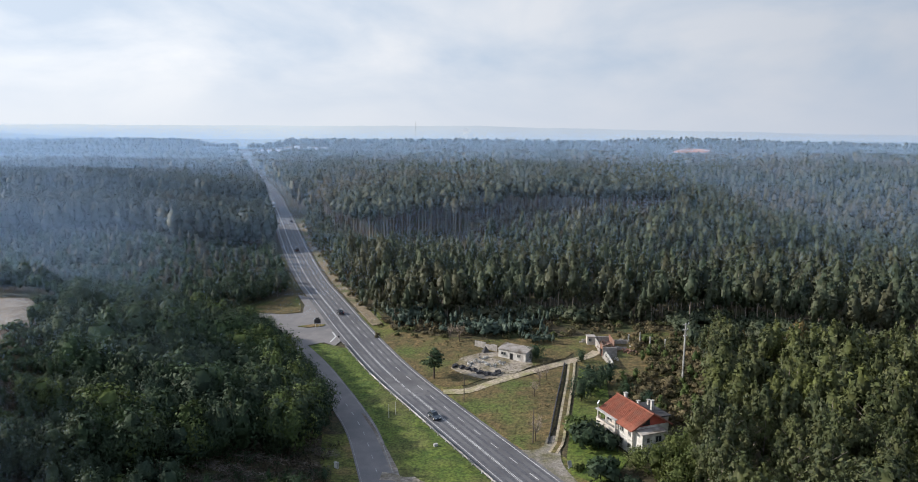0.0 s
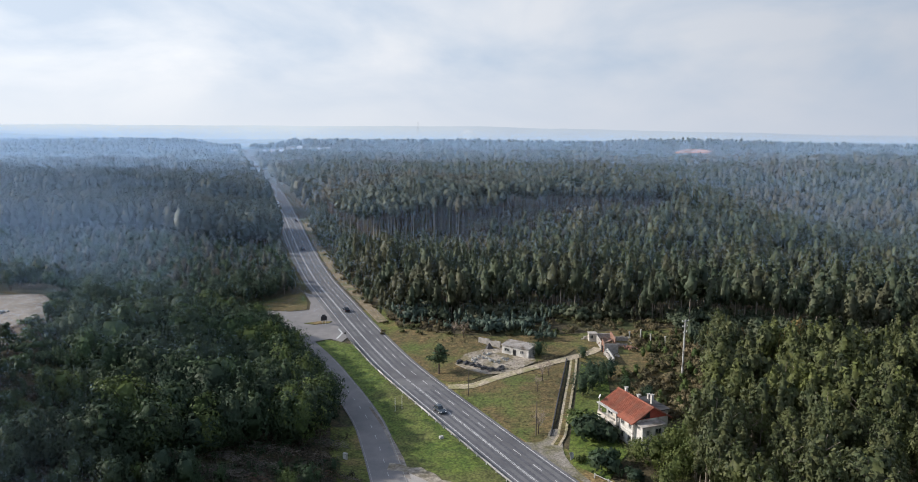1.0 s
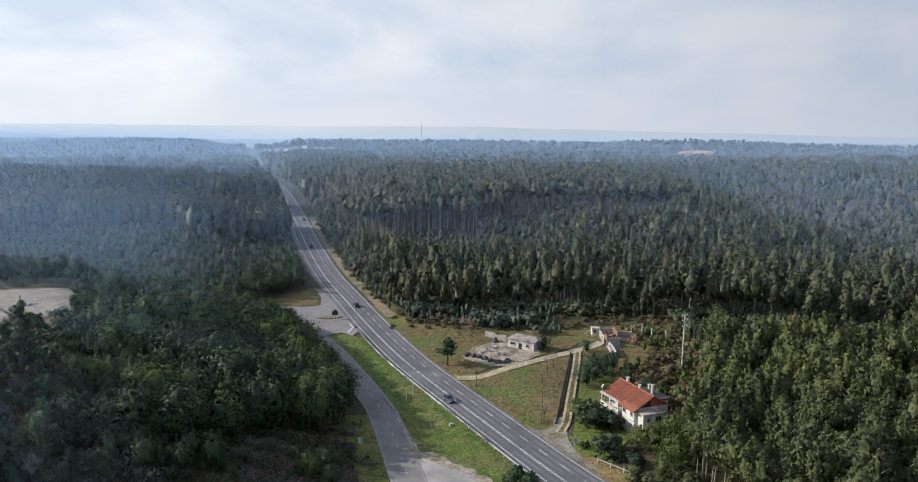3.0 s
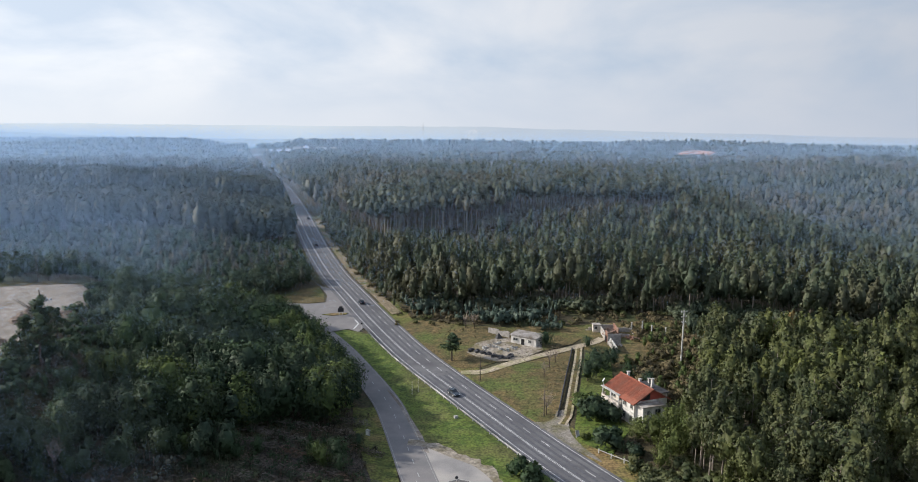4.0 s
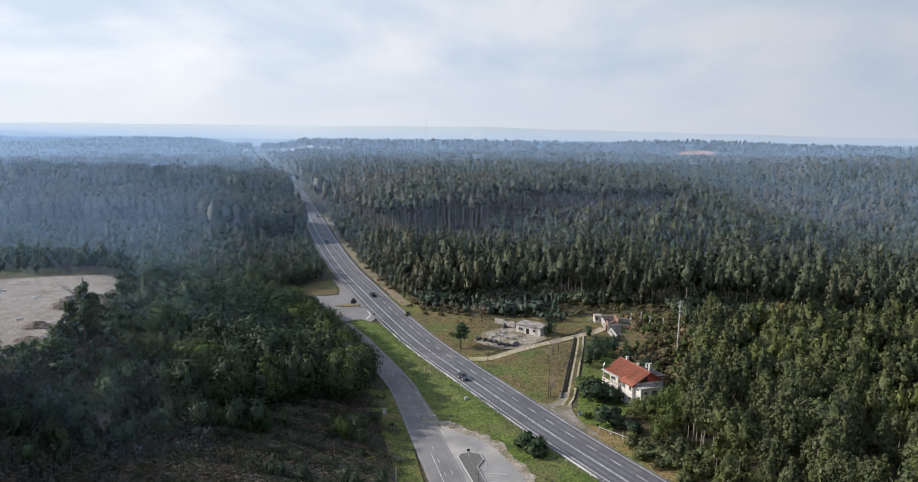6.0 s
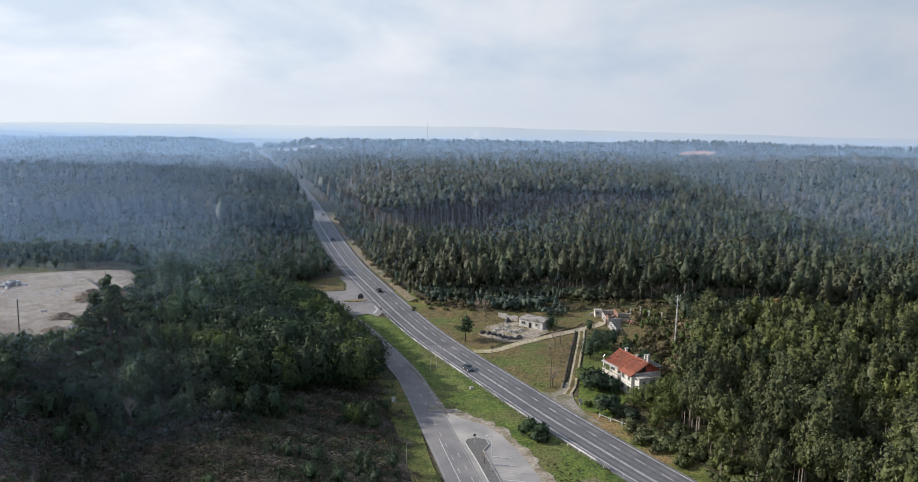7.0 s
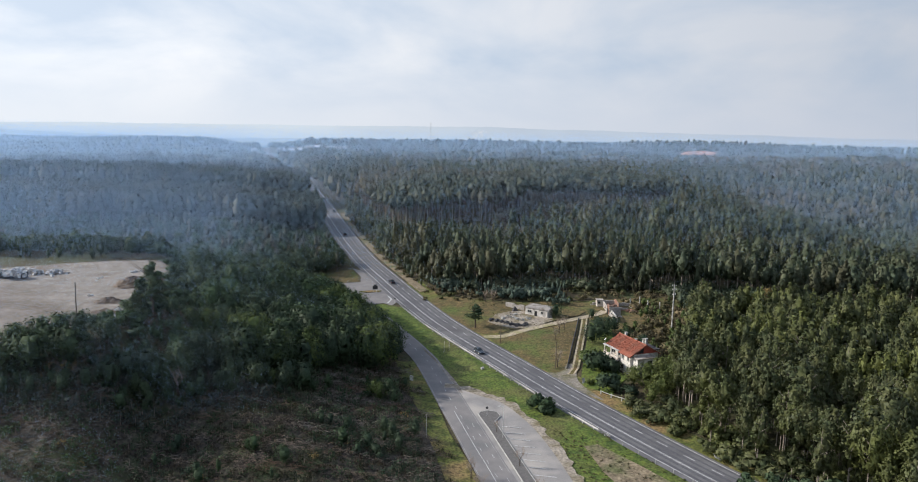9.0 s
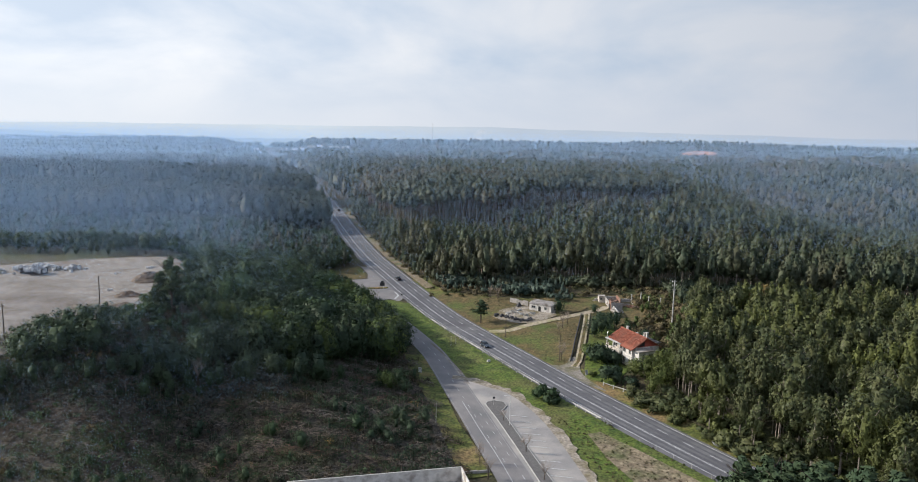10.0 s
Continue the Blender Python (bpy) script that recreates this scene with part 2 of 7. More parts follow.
M = {
    # pale blue of the strips that imitate haze
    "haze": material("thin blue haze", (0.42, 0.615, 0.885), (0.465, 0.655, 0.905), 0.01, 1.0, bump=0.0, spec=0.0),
    "smoke": material("white smoke", (0.8, 0.8, 0.8), (0.85, 0.85, 0.85), 0.05, 1.0, bump=0.0, spec=0.0, through_light=0.5),
    "soil": material("forest floor", (0.035, 0.03, 0.018), (0.075, 0.06, 0.03), 0.6, fine=0.5, fine_scale=2, c=(0.05, 0.06, 0.02), c_scale=0.06, bump=0.6),
    # brown darkened to paint the shade over the brush slope
    "scrub_ground": material("brown scrub ground, darkened for shade", (0.032, 0.03, 0.024), (0.07, 0.056, 0.042), 0.9, fine=0.5, fine_scale=1.8, c=(0.05, 0.06, 0.025), c_scale=0.12, bump=0.7),
    "grass": material("verge grass", (0.05, 0.066, 0.014), (0.115, 0.12, 0.028), 0.4, fine=0.55, fine_scale=1.7, c=(0.18, 0.125, 0.055), c_scale=0.11, bump=0.6),
    "lush": material("lush green verge grass", (0.045, 0.076, 0.012), (0.1, 0.128, 0.022), 0.4, fine=0.55, fine_scale=1.7, c=(0.1, 0.098, 0.032), c_scale=0.07, bump=0.6),
    "field": material("rough field grass", (0.062, 0.056, 0.02), (0.14, 0.098, 0.042), 0.45, fine=0.5, fine_scale=1.6, c=(0.075, 0.095, 0.022), c_scale=0.09, bump=0.6),
    "asphalt": material("worn road asphalt", (0.118, 0.113, 0.117), (0.155, 0.15, 0.153), 0.35, 0.8, fine=0.09, fine_scale=5, c=(0.09, 0.087, 0.092), c_scale=0.09, bump=0.05),
    "asphalt_old": material("grey side road asphalt", (0.17, 0.16, 0.157), (0.215, 0.2, 0.194), 0.3, 0.85, fine=0.08, fine_scale=5, c=(0.15, 0.145, 0.145), c_scale=0.12, bump=0.05),
    "tyre_track": material("darker wheel tracks", (0.075, 0.075, 0.085), (0.10, 0.10, 0.108), 0.5, 0.75, fine=0.18, fine_scale=2, bump=0.05),
    "lot": material("pale car park asphalt", (0.22, 0.208, 0.2), (0.265, 0.25, 0.24), 0.25, 0.9, fine=0.08, fine_scale=5, c=(0.36, 0.33, 0.3), c_scale=0.1, bump=0.05),
    "paint": material("road paint", (0.36, 0.36, 0.355), (0.58, 0.58, 0.57), 1.1, 0.7, fine=0.25, fine_scale=3.0, bump=0.0),
    "paint_old": material("faded road paint", (0.23, 0.225, 0.22), (0.36, 0.35, 0.34), 0.8, 0.8, bump=0.0),
    "sand": material("pale sand and gravel", (0.17, 0.15, 0.13), (0.25, 0.222, 0.195), 0.35, 0.95, fine=0.32, fine_scale=1.2, c=(0.135, 0.11, 0.09), c_scale=0.06, bump=0.3),
    "track": material("dirt track", (0.27, 0.225, 0.16), (0.37, 0.315, 0.235), 0.8, 0.95, fine=0.3, fine_scale=1.6, c=(0.24, 0.22, 0.11), c_scale=0.3, bump=0.3),
    "yard": material("beaten yard earth", (0.22, 0.185, 0.145), (0.33, 0.29, 0.24), 0.5, 0.95, fine=0.35, fine_scale=1.5, c=(0.15, 0.125, 0.07), c_scale=0.22, bump=0.4),
    "gravel": material("grey road-edge gravel", (0.15, 0.135, 0.115), (0.24, 0.215, 0.185), 0.6, 0.95, fine=0.35, fine_scale=2.5, c=(0.12, 0.11, 0.06), c_scale=0.25, bump=0.3),
    "bank": material("eroded earth bank", (0.13, 0.10, 0.065), (0.24, 0.195, 0.13), 0.5, 0.95, fine=0.4, fine_scale=1.6, c=(0.09, 0.10, 0.04), c_scale=0.12, bump=0.6),
    "kerb": material("concrete kerb", (0.32, 0.31, 0.29), (0.42, 0.41, 0.38), 1.0, 0.9, bump=0.1),
    "paving": material("dark island paving", (0.10, 0.095, 0.09), (0.14, 0.13, 0.125), 1.2, 0.9, fine=0.2, fine_scale=8, bump=0.1),
    "steel": material("galvanised steel", (0.46, 0.45, 0.43), (0.62, 0.61, 0.58), 1.0, 0.55, bump=0.0),
    "wood_pole": material("weathered wooden pole", (0.07, 0.055, 0.045), (0.12, 0.1, 0.08), 1.5, 0.9, bump=0.2),
    "concrete": material("weathered concrete", (0.34, 0.33, 0.31), (0.48, 0.47, 0.44), 0.8, 0.9, fine=0.15, fine_scale=6, c=(0.2, 0.19, 0.17), c_scale=0.5, bump=0.2),
    "render_white": material("stained white render", (0.5, 0.475, 0.44), (0.66, 0.63, 0.59), 0.9, 0.9, c=(0.3, 0.265, 0.235), c_scale=0.5, bump=0.1),
    "render_pink": material("faded cream render", (0.52, 0.46, 0.40), (0.64, 0.58, 0.51), 0.8, 0.9, c=(0.3, 0.26, 0.23), c_scale=0.5, bump=0.1),
    "tile": material("orange clay roof tile", (0.19, 0.058, 0.036), (0.28, 0.092, 0.052), 1.2, 0.8, c=(0.21, 0.085, 0.055), c_scale=0.6, per_object=0.14, bump=0.2),
    "tile_old": material("old mossy roof sheet", (0.30, 0.27, 0.24), (0.42, 0.38, 0.34), 0.9, 0.9, c=(0.16, 0.13, 0.1), c_scale=0.5, bump=0.2),
    "red_wall": material("red painted gable", (0.34, 0.07, 0.05), (0.42, 0.10, 0.07), 1.0, 0.85, bump=0.1),
    # near-black colour that paints the shade inside doorways and the gable recess
    "dark": material("near-black fill for shaded openings", (0.012, 0.012, 0.014), (0.02, 0.02, 0.022), 1.0, 0.6, bump=0.0),
    "roof_dark": material("dark bitumen roof", (0.035, 0.034, 0.036), (0.06, 0.058, 0.06), 0.8, 0.8, bump=0.2),
    "brick": material("bare hollow brick", (0.17, 0.085, 0.06), (0.26, 0.14, 0.1), 1.4, 0.9, c=(0.2, 0.16, 0.13), c_scale=0.4, bump=0.2),
    "stone": material("rough granite", (0.24, 0.22, 0.2), (0.4, 0.37, 0.34), 1.4, 0.95, bump=0.5),
    "black_stone": material("dark stacked slabs", (0.035, 0.035, 0.04), (0.08, 0.08, 0.085), 1.4, 0.9, bump=0.4),
    "heap": material("dark earth heap", (0.10, 0.075, 0.06), (0.18, 0.14, 0.11), 0.9, 0.95, bump=0.8),
    "bark": material("pale eucalyptus bark", (0.17, 0.14, 0.115), (0.32, 0.275, 0.23), 0.9, 0.9, bump=0.2),
    "bark_dark": material("dark bark", (0.06, 0.045, 0.035), (0.11, 0.085, 0.065), 1.2, 0.9, bump=0.3),
    "twig": material("bare winter twigs", (0.19, 0.15, 0.12), (0.28, 0.23, 0.19), 1.5, 0.9, bump=0.0),
    "leaf": material("eucalyptus leaves", (0.047, 0.07, 0.045), (0.115, 0.132, 0.075), 0.2, 0.6, c=(0.1, 0.1, 0.058), c_scale=0.05, island=0.3, bump=0.0, through_light=0.35, spec=0.25),
    "leaf_near": material("olive eucalyptus leaves", (0.055, 0.074, 0.034), (0.126, 0.132, 0.056), 0.35, 0.6, c=(0.12, 0.135, 0.04), c_scale=0.06, island=0.35, bump=0.0, through_light=0.35, spec=0.25),
    "leaf_blue": material("blue-grey young eucalyptus leaves", (0.05, 0.076, 0.058), (0.095, 0.125, 0.095), 0.2, 0.6, island=0.35, bump=0.0, through_light=0.2, spec=0.2),
    "leaf_garden": material("sunny olive broadleaf foliage", (0.075, 0.1, 0.03), (0.14, 0.16, 0.05), 0.3, 0.6, island=0.3, bump=0.0, through_light=0.35, spec=0.2),
    # lighter copy of the woodland green, paints crowns as if sunlit
    "leaf_mossy": material("mossy green leaves, sunlight painted in", (0.06, 0.09, 0.03), (0.105, 0.135, 0.045), 0.2, 0.6, island=0.3, bump=0.0, through_light=0.3, spec=0.15),
    "leaf_wood": material("dark mixed woodland leaves", (0.034, 0.056, 0.038), (0.066, 0.09, 0.05), 0.11, 0.6, c=(0.055, 0.09, 0.04), c_scale=0.05, island=0.22, bump=0.0, through_light=0.3, spec=0.12),
    "leaf_pine": material("pine needles", (0.036, 0.06, 0.032), (0.068, 0.094, 0.044), 0.3, 0.7, island=0.3, bump=0.0, through_light=0.1, spec=0.15),
    # bluer than the nearer leaves, a haze tint put into the green
    "leaf_far": material("far eucalyptus leaves, tinted bluish for haze", (0.042, 0.062, 0.05), (0.085, 0.1, 0.078), 0.05, 0.6, c=(0.09, 0.088, 0.062), c_scale=0.012, island=0.15, bump=0.0, through_light=0.3, spec=0.25),
    "leaf_mid": material("olive canopy of the rolling eucalyptus forest", (0.06, 0.08, 0.055), (0.135, 0.14, 0.095), 0.09, 0.6, c=(0.125, 0.11, 0.075), c_scale=0.014, island=0.3, bump=0.0, through_light=0.35, spec=0.25),
    "cut_wood": material("weathered cut branches", (0.072, 0.065, 0.058), (0.175, 0.152, 0.128), 0.3, 0.9, c=(0.11, 0.07, 0.048), c_scale=0.1, island=0.4, bump=0.0, spec=0.1),
    "leaf_thicket": material("grey-blue winter thicket", (0.05, 0.062, 0.058), (0.085, 0.095, 0.082), 0.3, 0.8, island=0.3, bump=0.0, spec=0.1),
    "leaf_grey": material("thin greyish pine stand needles", (0.10, 0.10, 0.085), (0.15, 0.14, 0.115), 0.08, 0.8, island=0.3, bump=0.0, through_light=0.2, spec=0.15),
    # darker copy of the scrub brown, with the slope's shade painted in
    "leaf_brown": material("brown bracken and dry scrub, darkened for shade", (0.045, 0.042, 0.034), (0.1, 0.078, 0.056), 0.35, 0.9, c=(0.04, 0.05, 0.024), c_scale=0.1, island=0.4, bump=0.0, through_light=0.2, spec=0.1),
    "leaf_dry": material("dry winter scrub", (0.085, 0.078, 0.042), (0.17, 0.135, 0.08), 0.25, 0.9, c=(0.07, 0.085, 0.034), c_scale=0.12, island=0.4, bump=0.0, through_light=0.25, spec=0.1),
    "leaf_gold": material("golden winter foliage", (0.17, 0.125, 0.05), (0.24, 0.18, 0.075), 0.4, 0.8, island=0.3, bump=0.0, through_light=0.3, spec=0.1),
    "leaf_lime": material("bright broadleaf foliage", (0.08, 0.14, 0.025), (0.12, 0.19, 0.04), 0.3, 0.6, island=0.3, bump=0.0, through_light=0.3, spec=0.2),
    "car_dark": material("dark car paint", (0.012, 0.014, 0.018), (0.016, 0.018, 0.024), 1.0, 0.25, metal=0.3, bump=0.0, spec=0.5),
    "car_blue": material("grey-blue car paint", (0.05, 0.065, 0.08), (0.06, 0.075, 0.095), 1.0, 0.25, metal=0.4, bump=0.0, spec=0.5),
    "white_paint": material("white vehicle paint", (0.7, 0.71, 0.72), (0.78, 0.79, 0.8), 0.8, 0.4, bump=0.0),
    "glass": material("dark window glass", (0.02, 0.025, 0.03), (0.03, 0.035, 0.04), 1.0, 0.08, bump=0.0, spec=0.6),
    "rubber": material("tyre rubber", (0.015, 0.015, 0.015), (0.025, 0.025, 0.025), 3.0, 0.9, bump=0.0),
    "scrap": material("mixed pale scrap", (0.2, 0.2, 0.21), (0.6, 0.6, 0.6), 1.3, 0.7, bump=0.2),
    "quarry": material("orange bare earth", (0.5, 0.23, 0.13), (0.62, 0.35, 0.23), 0.06, 0.95, c=(0.2, 0.13, 0.08), c_scale=0.04, bump=0.2),
}
# glow colours of the far ridges, with the haze painted in
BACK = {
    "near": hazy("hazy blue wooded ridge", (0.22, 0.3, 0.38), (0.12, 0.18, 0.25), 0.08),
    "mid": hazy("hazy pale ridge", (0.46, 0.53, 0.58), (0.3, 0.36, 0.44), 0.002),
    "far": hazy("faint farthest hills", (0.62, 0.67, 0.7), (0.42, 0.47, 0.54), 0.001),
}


# ---- the lie of the land ----
def smooth(a, b, v):
    k = np.clip((np.asarray(v, float) - a) / (b - a), 0, 1)
    return k * k * (3 - 2 * k)


def softened(table, window):
    """A table of (y, value) as a dense curve with its corners rounded."""
    ys = np.arange(-600, 5200, 2.0)
    vs = np.interp(ys, [a for a, _ in table], [b for _, b in table])
    k = np.hanning(window)
    k /= k.sum()
    vs = np.convolve(np.pad(vs, window // 2, mode="edge"), k, mode="valid")[: len(ys)]
    return ys, vs


ROAD_Z = softened([(-600, 0), (60, 0), (100, 0.4), (150, 1.2), (190, 1.5), (215, 2.4), (255, 4.3), (300, 6.6), (350, 9.6), (400, 12.3), (460, 15), (530, 17), (600, 16.5), (800, 10), (1000, 4), (1180, 3), (1320, 7), (1450, 13), (1560, 16), (1700, 12), (2000, -20), (5200, -60)], 15)
ROAD_X = softened([(-600, 480), (40, 71), (66, 54.2), (91, 36.9), (110.5, 24.1), (135, 8.8), (160, -5.3), (185, -19.2), (201, -28), (222, -38.1), (240, -46.4), (259, -54.8), (290, -68.8), (318, -79.8), (354, -93), (5200, -1737)], 13)
SIDE_X = softened([(-600, 190), (60, 0), (82, -8.3), (95, -12.1), (111, -17), (147, -26), (172, -36), (200, -51), (220, -62.5), (245, -80), (262, -73), (285, -74), (320, -87.5), (5200, -1745)], 9)
RIGHT_Z = softened([(-600, 3), (225, 3.6), (260, 3), (300, 4), (340, 8), (370, 15), (400, 20.5), (440, 22.5), (500, 22), (600, 19), (700, 17), (900, 13), (1100, 8), (1500, 5), (1750, 4), (2000, -20), (5200, -60)], 15)
VALLEY_Z = softened([(-600, 3), (200, 1), (260, -1.5), (300, -2), (380, -4), (440, -9), (480, -10), (515, -4), (560, 4), (650, 13), (750, 16), (850, 15), (1100, 8), (1500, 5), (1750, 4), (2000, -20), (5200, -60)], 15)
LEFT_Z = softened([(-600, 3), (260, 8), (300, 10), (350, 13), (380, 15), (430, 19.5), (475, 21), (520, 19), (600, 15), (700, 12), (900, 8), (1100, 4), (1500, 5), (1750, 4), (2000, -20), (5200, -60)], 15)
FAR_RIDGE = softened([(-600, 12), (-420, 20), (-250, 22), (0, 26), (250, 25), (430, 34), (560, 34), (720, 29), (1200, 25), (5200, 20)], 61)


def road_z(y):
    return np.interp(y, *ROAD_Z)


def road_x(y):
    return np.interp(y, *ROAD_X)


def side_x(y):
    """The left edge of the side road, and past the junction of the main road's verge."""
    return np.interp(y, *SIDE_X)


def hill(x, y, cx, cy, rx, ry, h):
    return h * np.exp(-(((x - cx) / rx) ** 2) - ((y - cy) / ry) ** 2)


def ground_z(x, y):
    x, y = np.asarray(x, float), np.asarray(y, float)
    u, v = x - road_x(y), side_x(y) - x
    base = road_z(y)
    edge = 12 * smooth(130, 95, y)
    low = 0.2 + 0.8 * smooth(64, 112, y)
    bluff = (2.0 * smooth(2, 14, v) + 8.0 * smooth(10, 52, v)) * low + 12.0 * smooth(48 + edge, 78 + edge, v) * (0.3 + 0.7 * smooth(50, 95, y))
    past = smooth(195, 262, y)
    z = base + bluff * (1 - past) + (np.interp(y, *LEFT_Z) - base) * smooth(6, 75, v) * past
    z = z + (1.8 * smooth(8, 28, u) + 1.0 * smooth(40, 80, u)) * smooth(300, 230, y)
    side = smooth(105, 235, x - 0.12 * (y - 400)) * smooth(240, 300, y)
    right = np.interp(y, *RIGHT_Z) * (1 - side) + np.interp(y, *VALLEY_Z) * side
    z = z + (right - base) * smooth(18, 80, u) * smooth(225, 275, y)
    away = smooth(30, 120, np.abs(u))
    z = z + (hill(x, y, 60, 620, 130, 90, 5) - hill(x, y, 175, 535, 45, 42, 11) + hill(x, y, 330, 700, 120, 110, 8) - hill(x, y, 250, 640, 40, 80, 5)) * away
    z = z + (hill(x, y, -330, 720, 160, 110, 8) + hill(x, y, -660, 1380, 330, 240, 22) + hill(x, y, 620, 1050, 260, 150, 14) + hill(x, y, 120, 1150, 240, 120, 10) + hill(x, y, 432, 1515, 75, 42, 11)) * away
    z = z + np.interp(x, *FAR_RIDGE) * np.exp(-(((y - 1720) / 210) ** 2)) * smooth(10, 120, np.abs(u))
    return z + 0.25 * np.sin(x * 0.11 + 1.3) * np.sin(y * 0.09) * smooth(10, 30, np.minimum(np.abs(u), np.abs(v)))


def gz(x, y):
    return float(ground_z(x, y))


# ---- builders ----
def mesh_object(name, verts, faces, mat, parent=None, label=""):
    me = bpy.data.meshes.new(name)
    me.from_pydata(verts, [], faces)
    me.materials.append(mat)
    ob = new(name, me)
    ob.parent = parent
    return tagged(ob, label)


def part(name, bm, mat, parent=None, label=""):
    me = bpy.data.meshes.new(name)
    bmesh.ops.recalc_face_normals(bm, faces=bm.faces)
    bm.to_mesh(me)
    bm.free()
    me.materials.append(mat)
    ob = new(name, me)
    ob.parent = parent
    return tagged(ob, label)


def thing(name, x, y, z, turn=0.0, label="", category="", group=""):
    ob = new(name)
    ob.matrix_basis = pose(x, y, z, 0, 0, turn)
    return tagged(ob, label, category, group)


def add_box(bm, cx, cy, cz, sx, sy, sz, turn=0.0, bevel=0.0):
    got = bmesh.ops.create_cube(bm, size=1.0, matrix=pose(cx, cy, cz, 0, 0, turn) @ Matrix.Diagonal((sx, sy, sz, 1)))
    if bevel:
        edges = list({e for v in got["verts"] for e in v.link_edges})
        bmesh.ops.bevel(bm, geom=edges, offset=bevel, segments=1, affect="EDGES")
    return bm


def box_part(name, c, s, mat, parent, label="", turn=0.0, bevel=0.0):
    return part(name, add_box(bmesh.new(), *c, *s, turn, bevel), mat, parent, label)


def add_tube(bm, p, q, r0, r1, n=6):
    p, q = Vector(p), Vector(q)
    way = (q - p).normalized()
    side = way.orthogonal().normalized()
    other = way.cross(side)
    rings = []
    for c, r in ((p, r0), (q, r1)):
        rings.append([bm.verts.new(c + (side * math.cos(a) + other * math.sin(a)) * r) for a in [2 * math.pi * i / n for i in range(n)]])
    for i in range(n):
        bm.faces.new((rings[0][i], rings[0][(i + 1) % n], rings[1][(i + 1) % n], rings[1][i]))
    bm.faces.new(rings[0][::-1])
    bm.faces.new(rings[1])
    return bm


def tube_part(name, p, q, r0, r1, mat, parent, label="", n=6):
    return part(name, add_tube(bmesh.new(), p, q, r0, r1, n), mat, parent, label)


def add_prism(bm, outline, z0, z1):
    """An upright prism over a plan outline."""
    low = [bm.verts.new((x, y, z0)) for x, y in outline]
    top = [bm.verts.new((x, y, z1)) for x, y in outline]
    k = len(outline)
    for i in range(k):
        bm.faces.new((low[i], low[(i + 1) % k], top[(i + 1) % k], top[i]))
    bm.faces.new(top)
    bm.faces.new(low[::-1])
    return bm


def curve_points(pts, step):
    """Points every step metres along a smooth curve through pts (x, y)."""
    p = [Vector(a) for a in pts]
    p = [p[0] * 2 - p[1]] + p + [p[-1] * 2 - p[-2]]
    out = []
    for a, b, c, d in zip(p, p[1:], p[2:], p[3:]):
        n = max(1, int((c - b).length / step))
        for i in range(n):
            t = i / n
            out.append(0.5 * (2 * b + (c - a) * t + (2 * a - 5 * b + 4 * c - d) * t * t + (3 * b - a - 3 * c + d) * t ** 3))
    return out + [p[-2]]


def ribbon(name, pts, lo, hi, mat, dz, parent=None, label="", height=None, rows=1):
    """A strip beside the points: from lo to hi metres to the right of the way they run, laid dz above the ground."""
    verts, faces = [], []
    rows += 1
    for i, p in enumerate(pts):
        a, b = pts[max(0, i - 1)], pts[min(len(pts) - 1, i + 1)]
        way = (b - a).normalized()
        side = Vector((way.y, -way.x))
        l, h = (lo(i) if callable(lo) else lo), (hi(i) if callable(hi) else hi)
        for k in range(rows):
            q = p + side * (l + (h - l) * k / (rows - 1))
            verts.append((q.x, q.y, (height(q.x, q.y) if height else gz(q.x, q.y)) + dz))
    for i in range(len(pts) - 1):
        for k in range(rows - 1):
            j = i * rows + k
            faces.append((j, j + rows, j + rows + 1, j + 1))
    return mesh_object(name, verts, faces, mat, parent, label)


def drape(name, outline, mat, dz, step=3.0, label="", height=None):
    """A patch of ground cover over a plan outline, laid on the land."""
    bm = bmesh.new()
    bm.faces.new([bm.verts.new((x, y, 0)) for x, y in outline])
    xs, ys = [a for a, _ in outline], [b for _, b in outline]
    for lo, hi, axis in ((min(xs), max(xs), 0), (min(ys), max(ys), 1)):
        c = lo + step
        while c < hi:
            co = (c, 0, 0) if axis == 0 else (0, c, 0)
            no = (1, 0, 0) if axis == 0 else (0, 1, 0)
            bmesh.ops.bisect_plane(bm, geom=list(bm.verts) + list(bm.edges) + list(bm.faces), plane_co=co, plane_no=no)
            c += step
    for v in bm.verts:
        v.co.z = (height(v.co.x, v.co.y) if height else gz(v.co.x, v.co.y)) + dz
    bmesh.ops.triangulate(bm, faces=bm.faces)
    for f in bm.faces:
        if f.normal.z < 0:
            f.normal_flip()
    me = bpy.data.meshes.new(name)
    bm.to_mesh(me)
    bm.free()
    me.materials.append(mat)
    return tagged(new(name, me), label, "", "", "structure")


# ---- ground ----
def graded(lo, hi, fine_lo, fine_hi, fine, growth):
    mid = list(np.arange(fine_lo, fine_hi + 0.01, fine))
    step, up = fine, [mid[-1]]
    while up[-1] < hi:
        step *= growth
        up.append(up[-1] + step)
    step, down = fine, [mid[0]]
    while down[-1] > lo:
        step *= growth
        down.append(down[-1] - step)
    return np.array(down[:0:-1] + mid + up[1:])


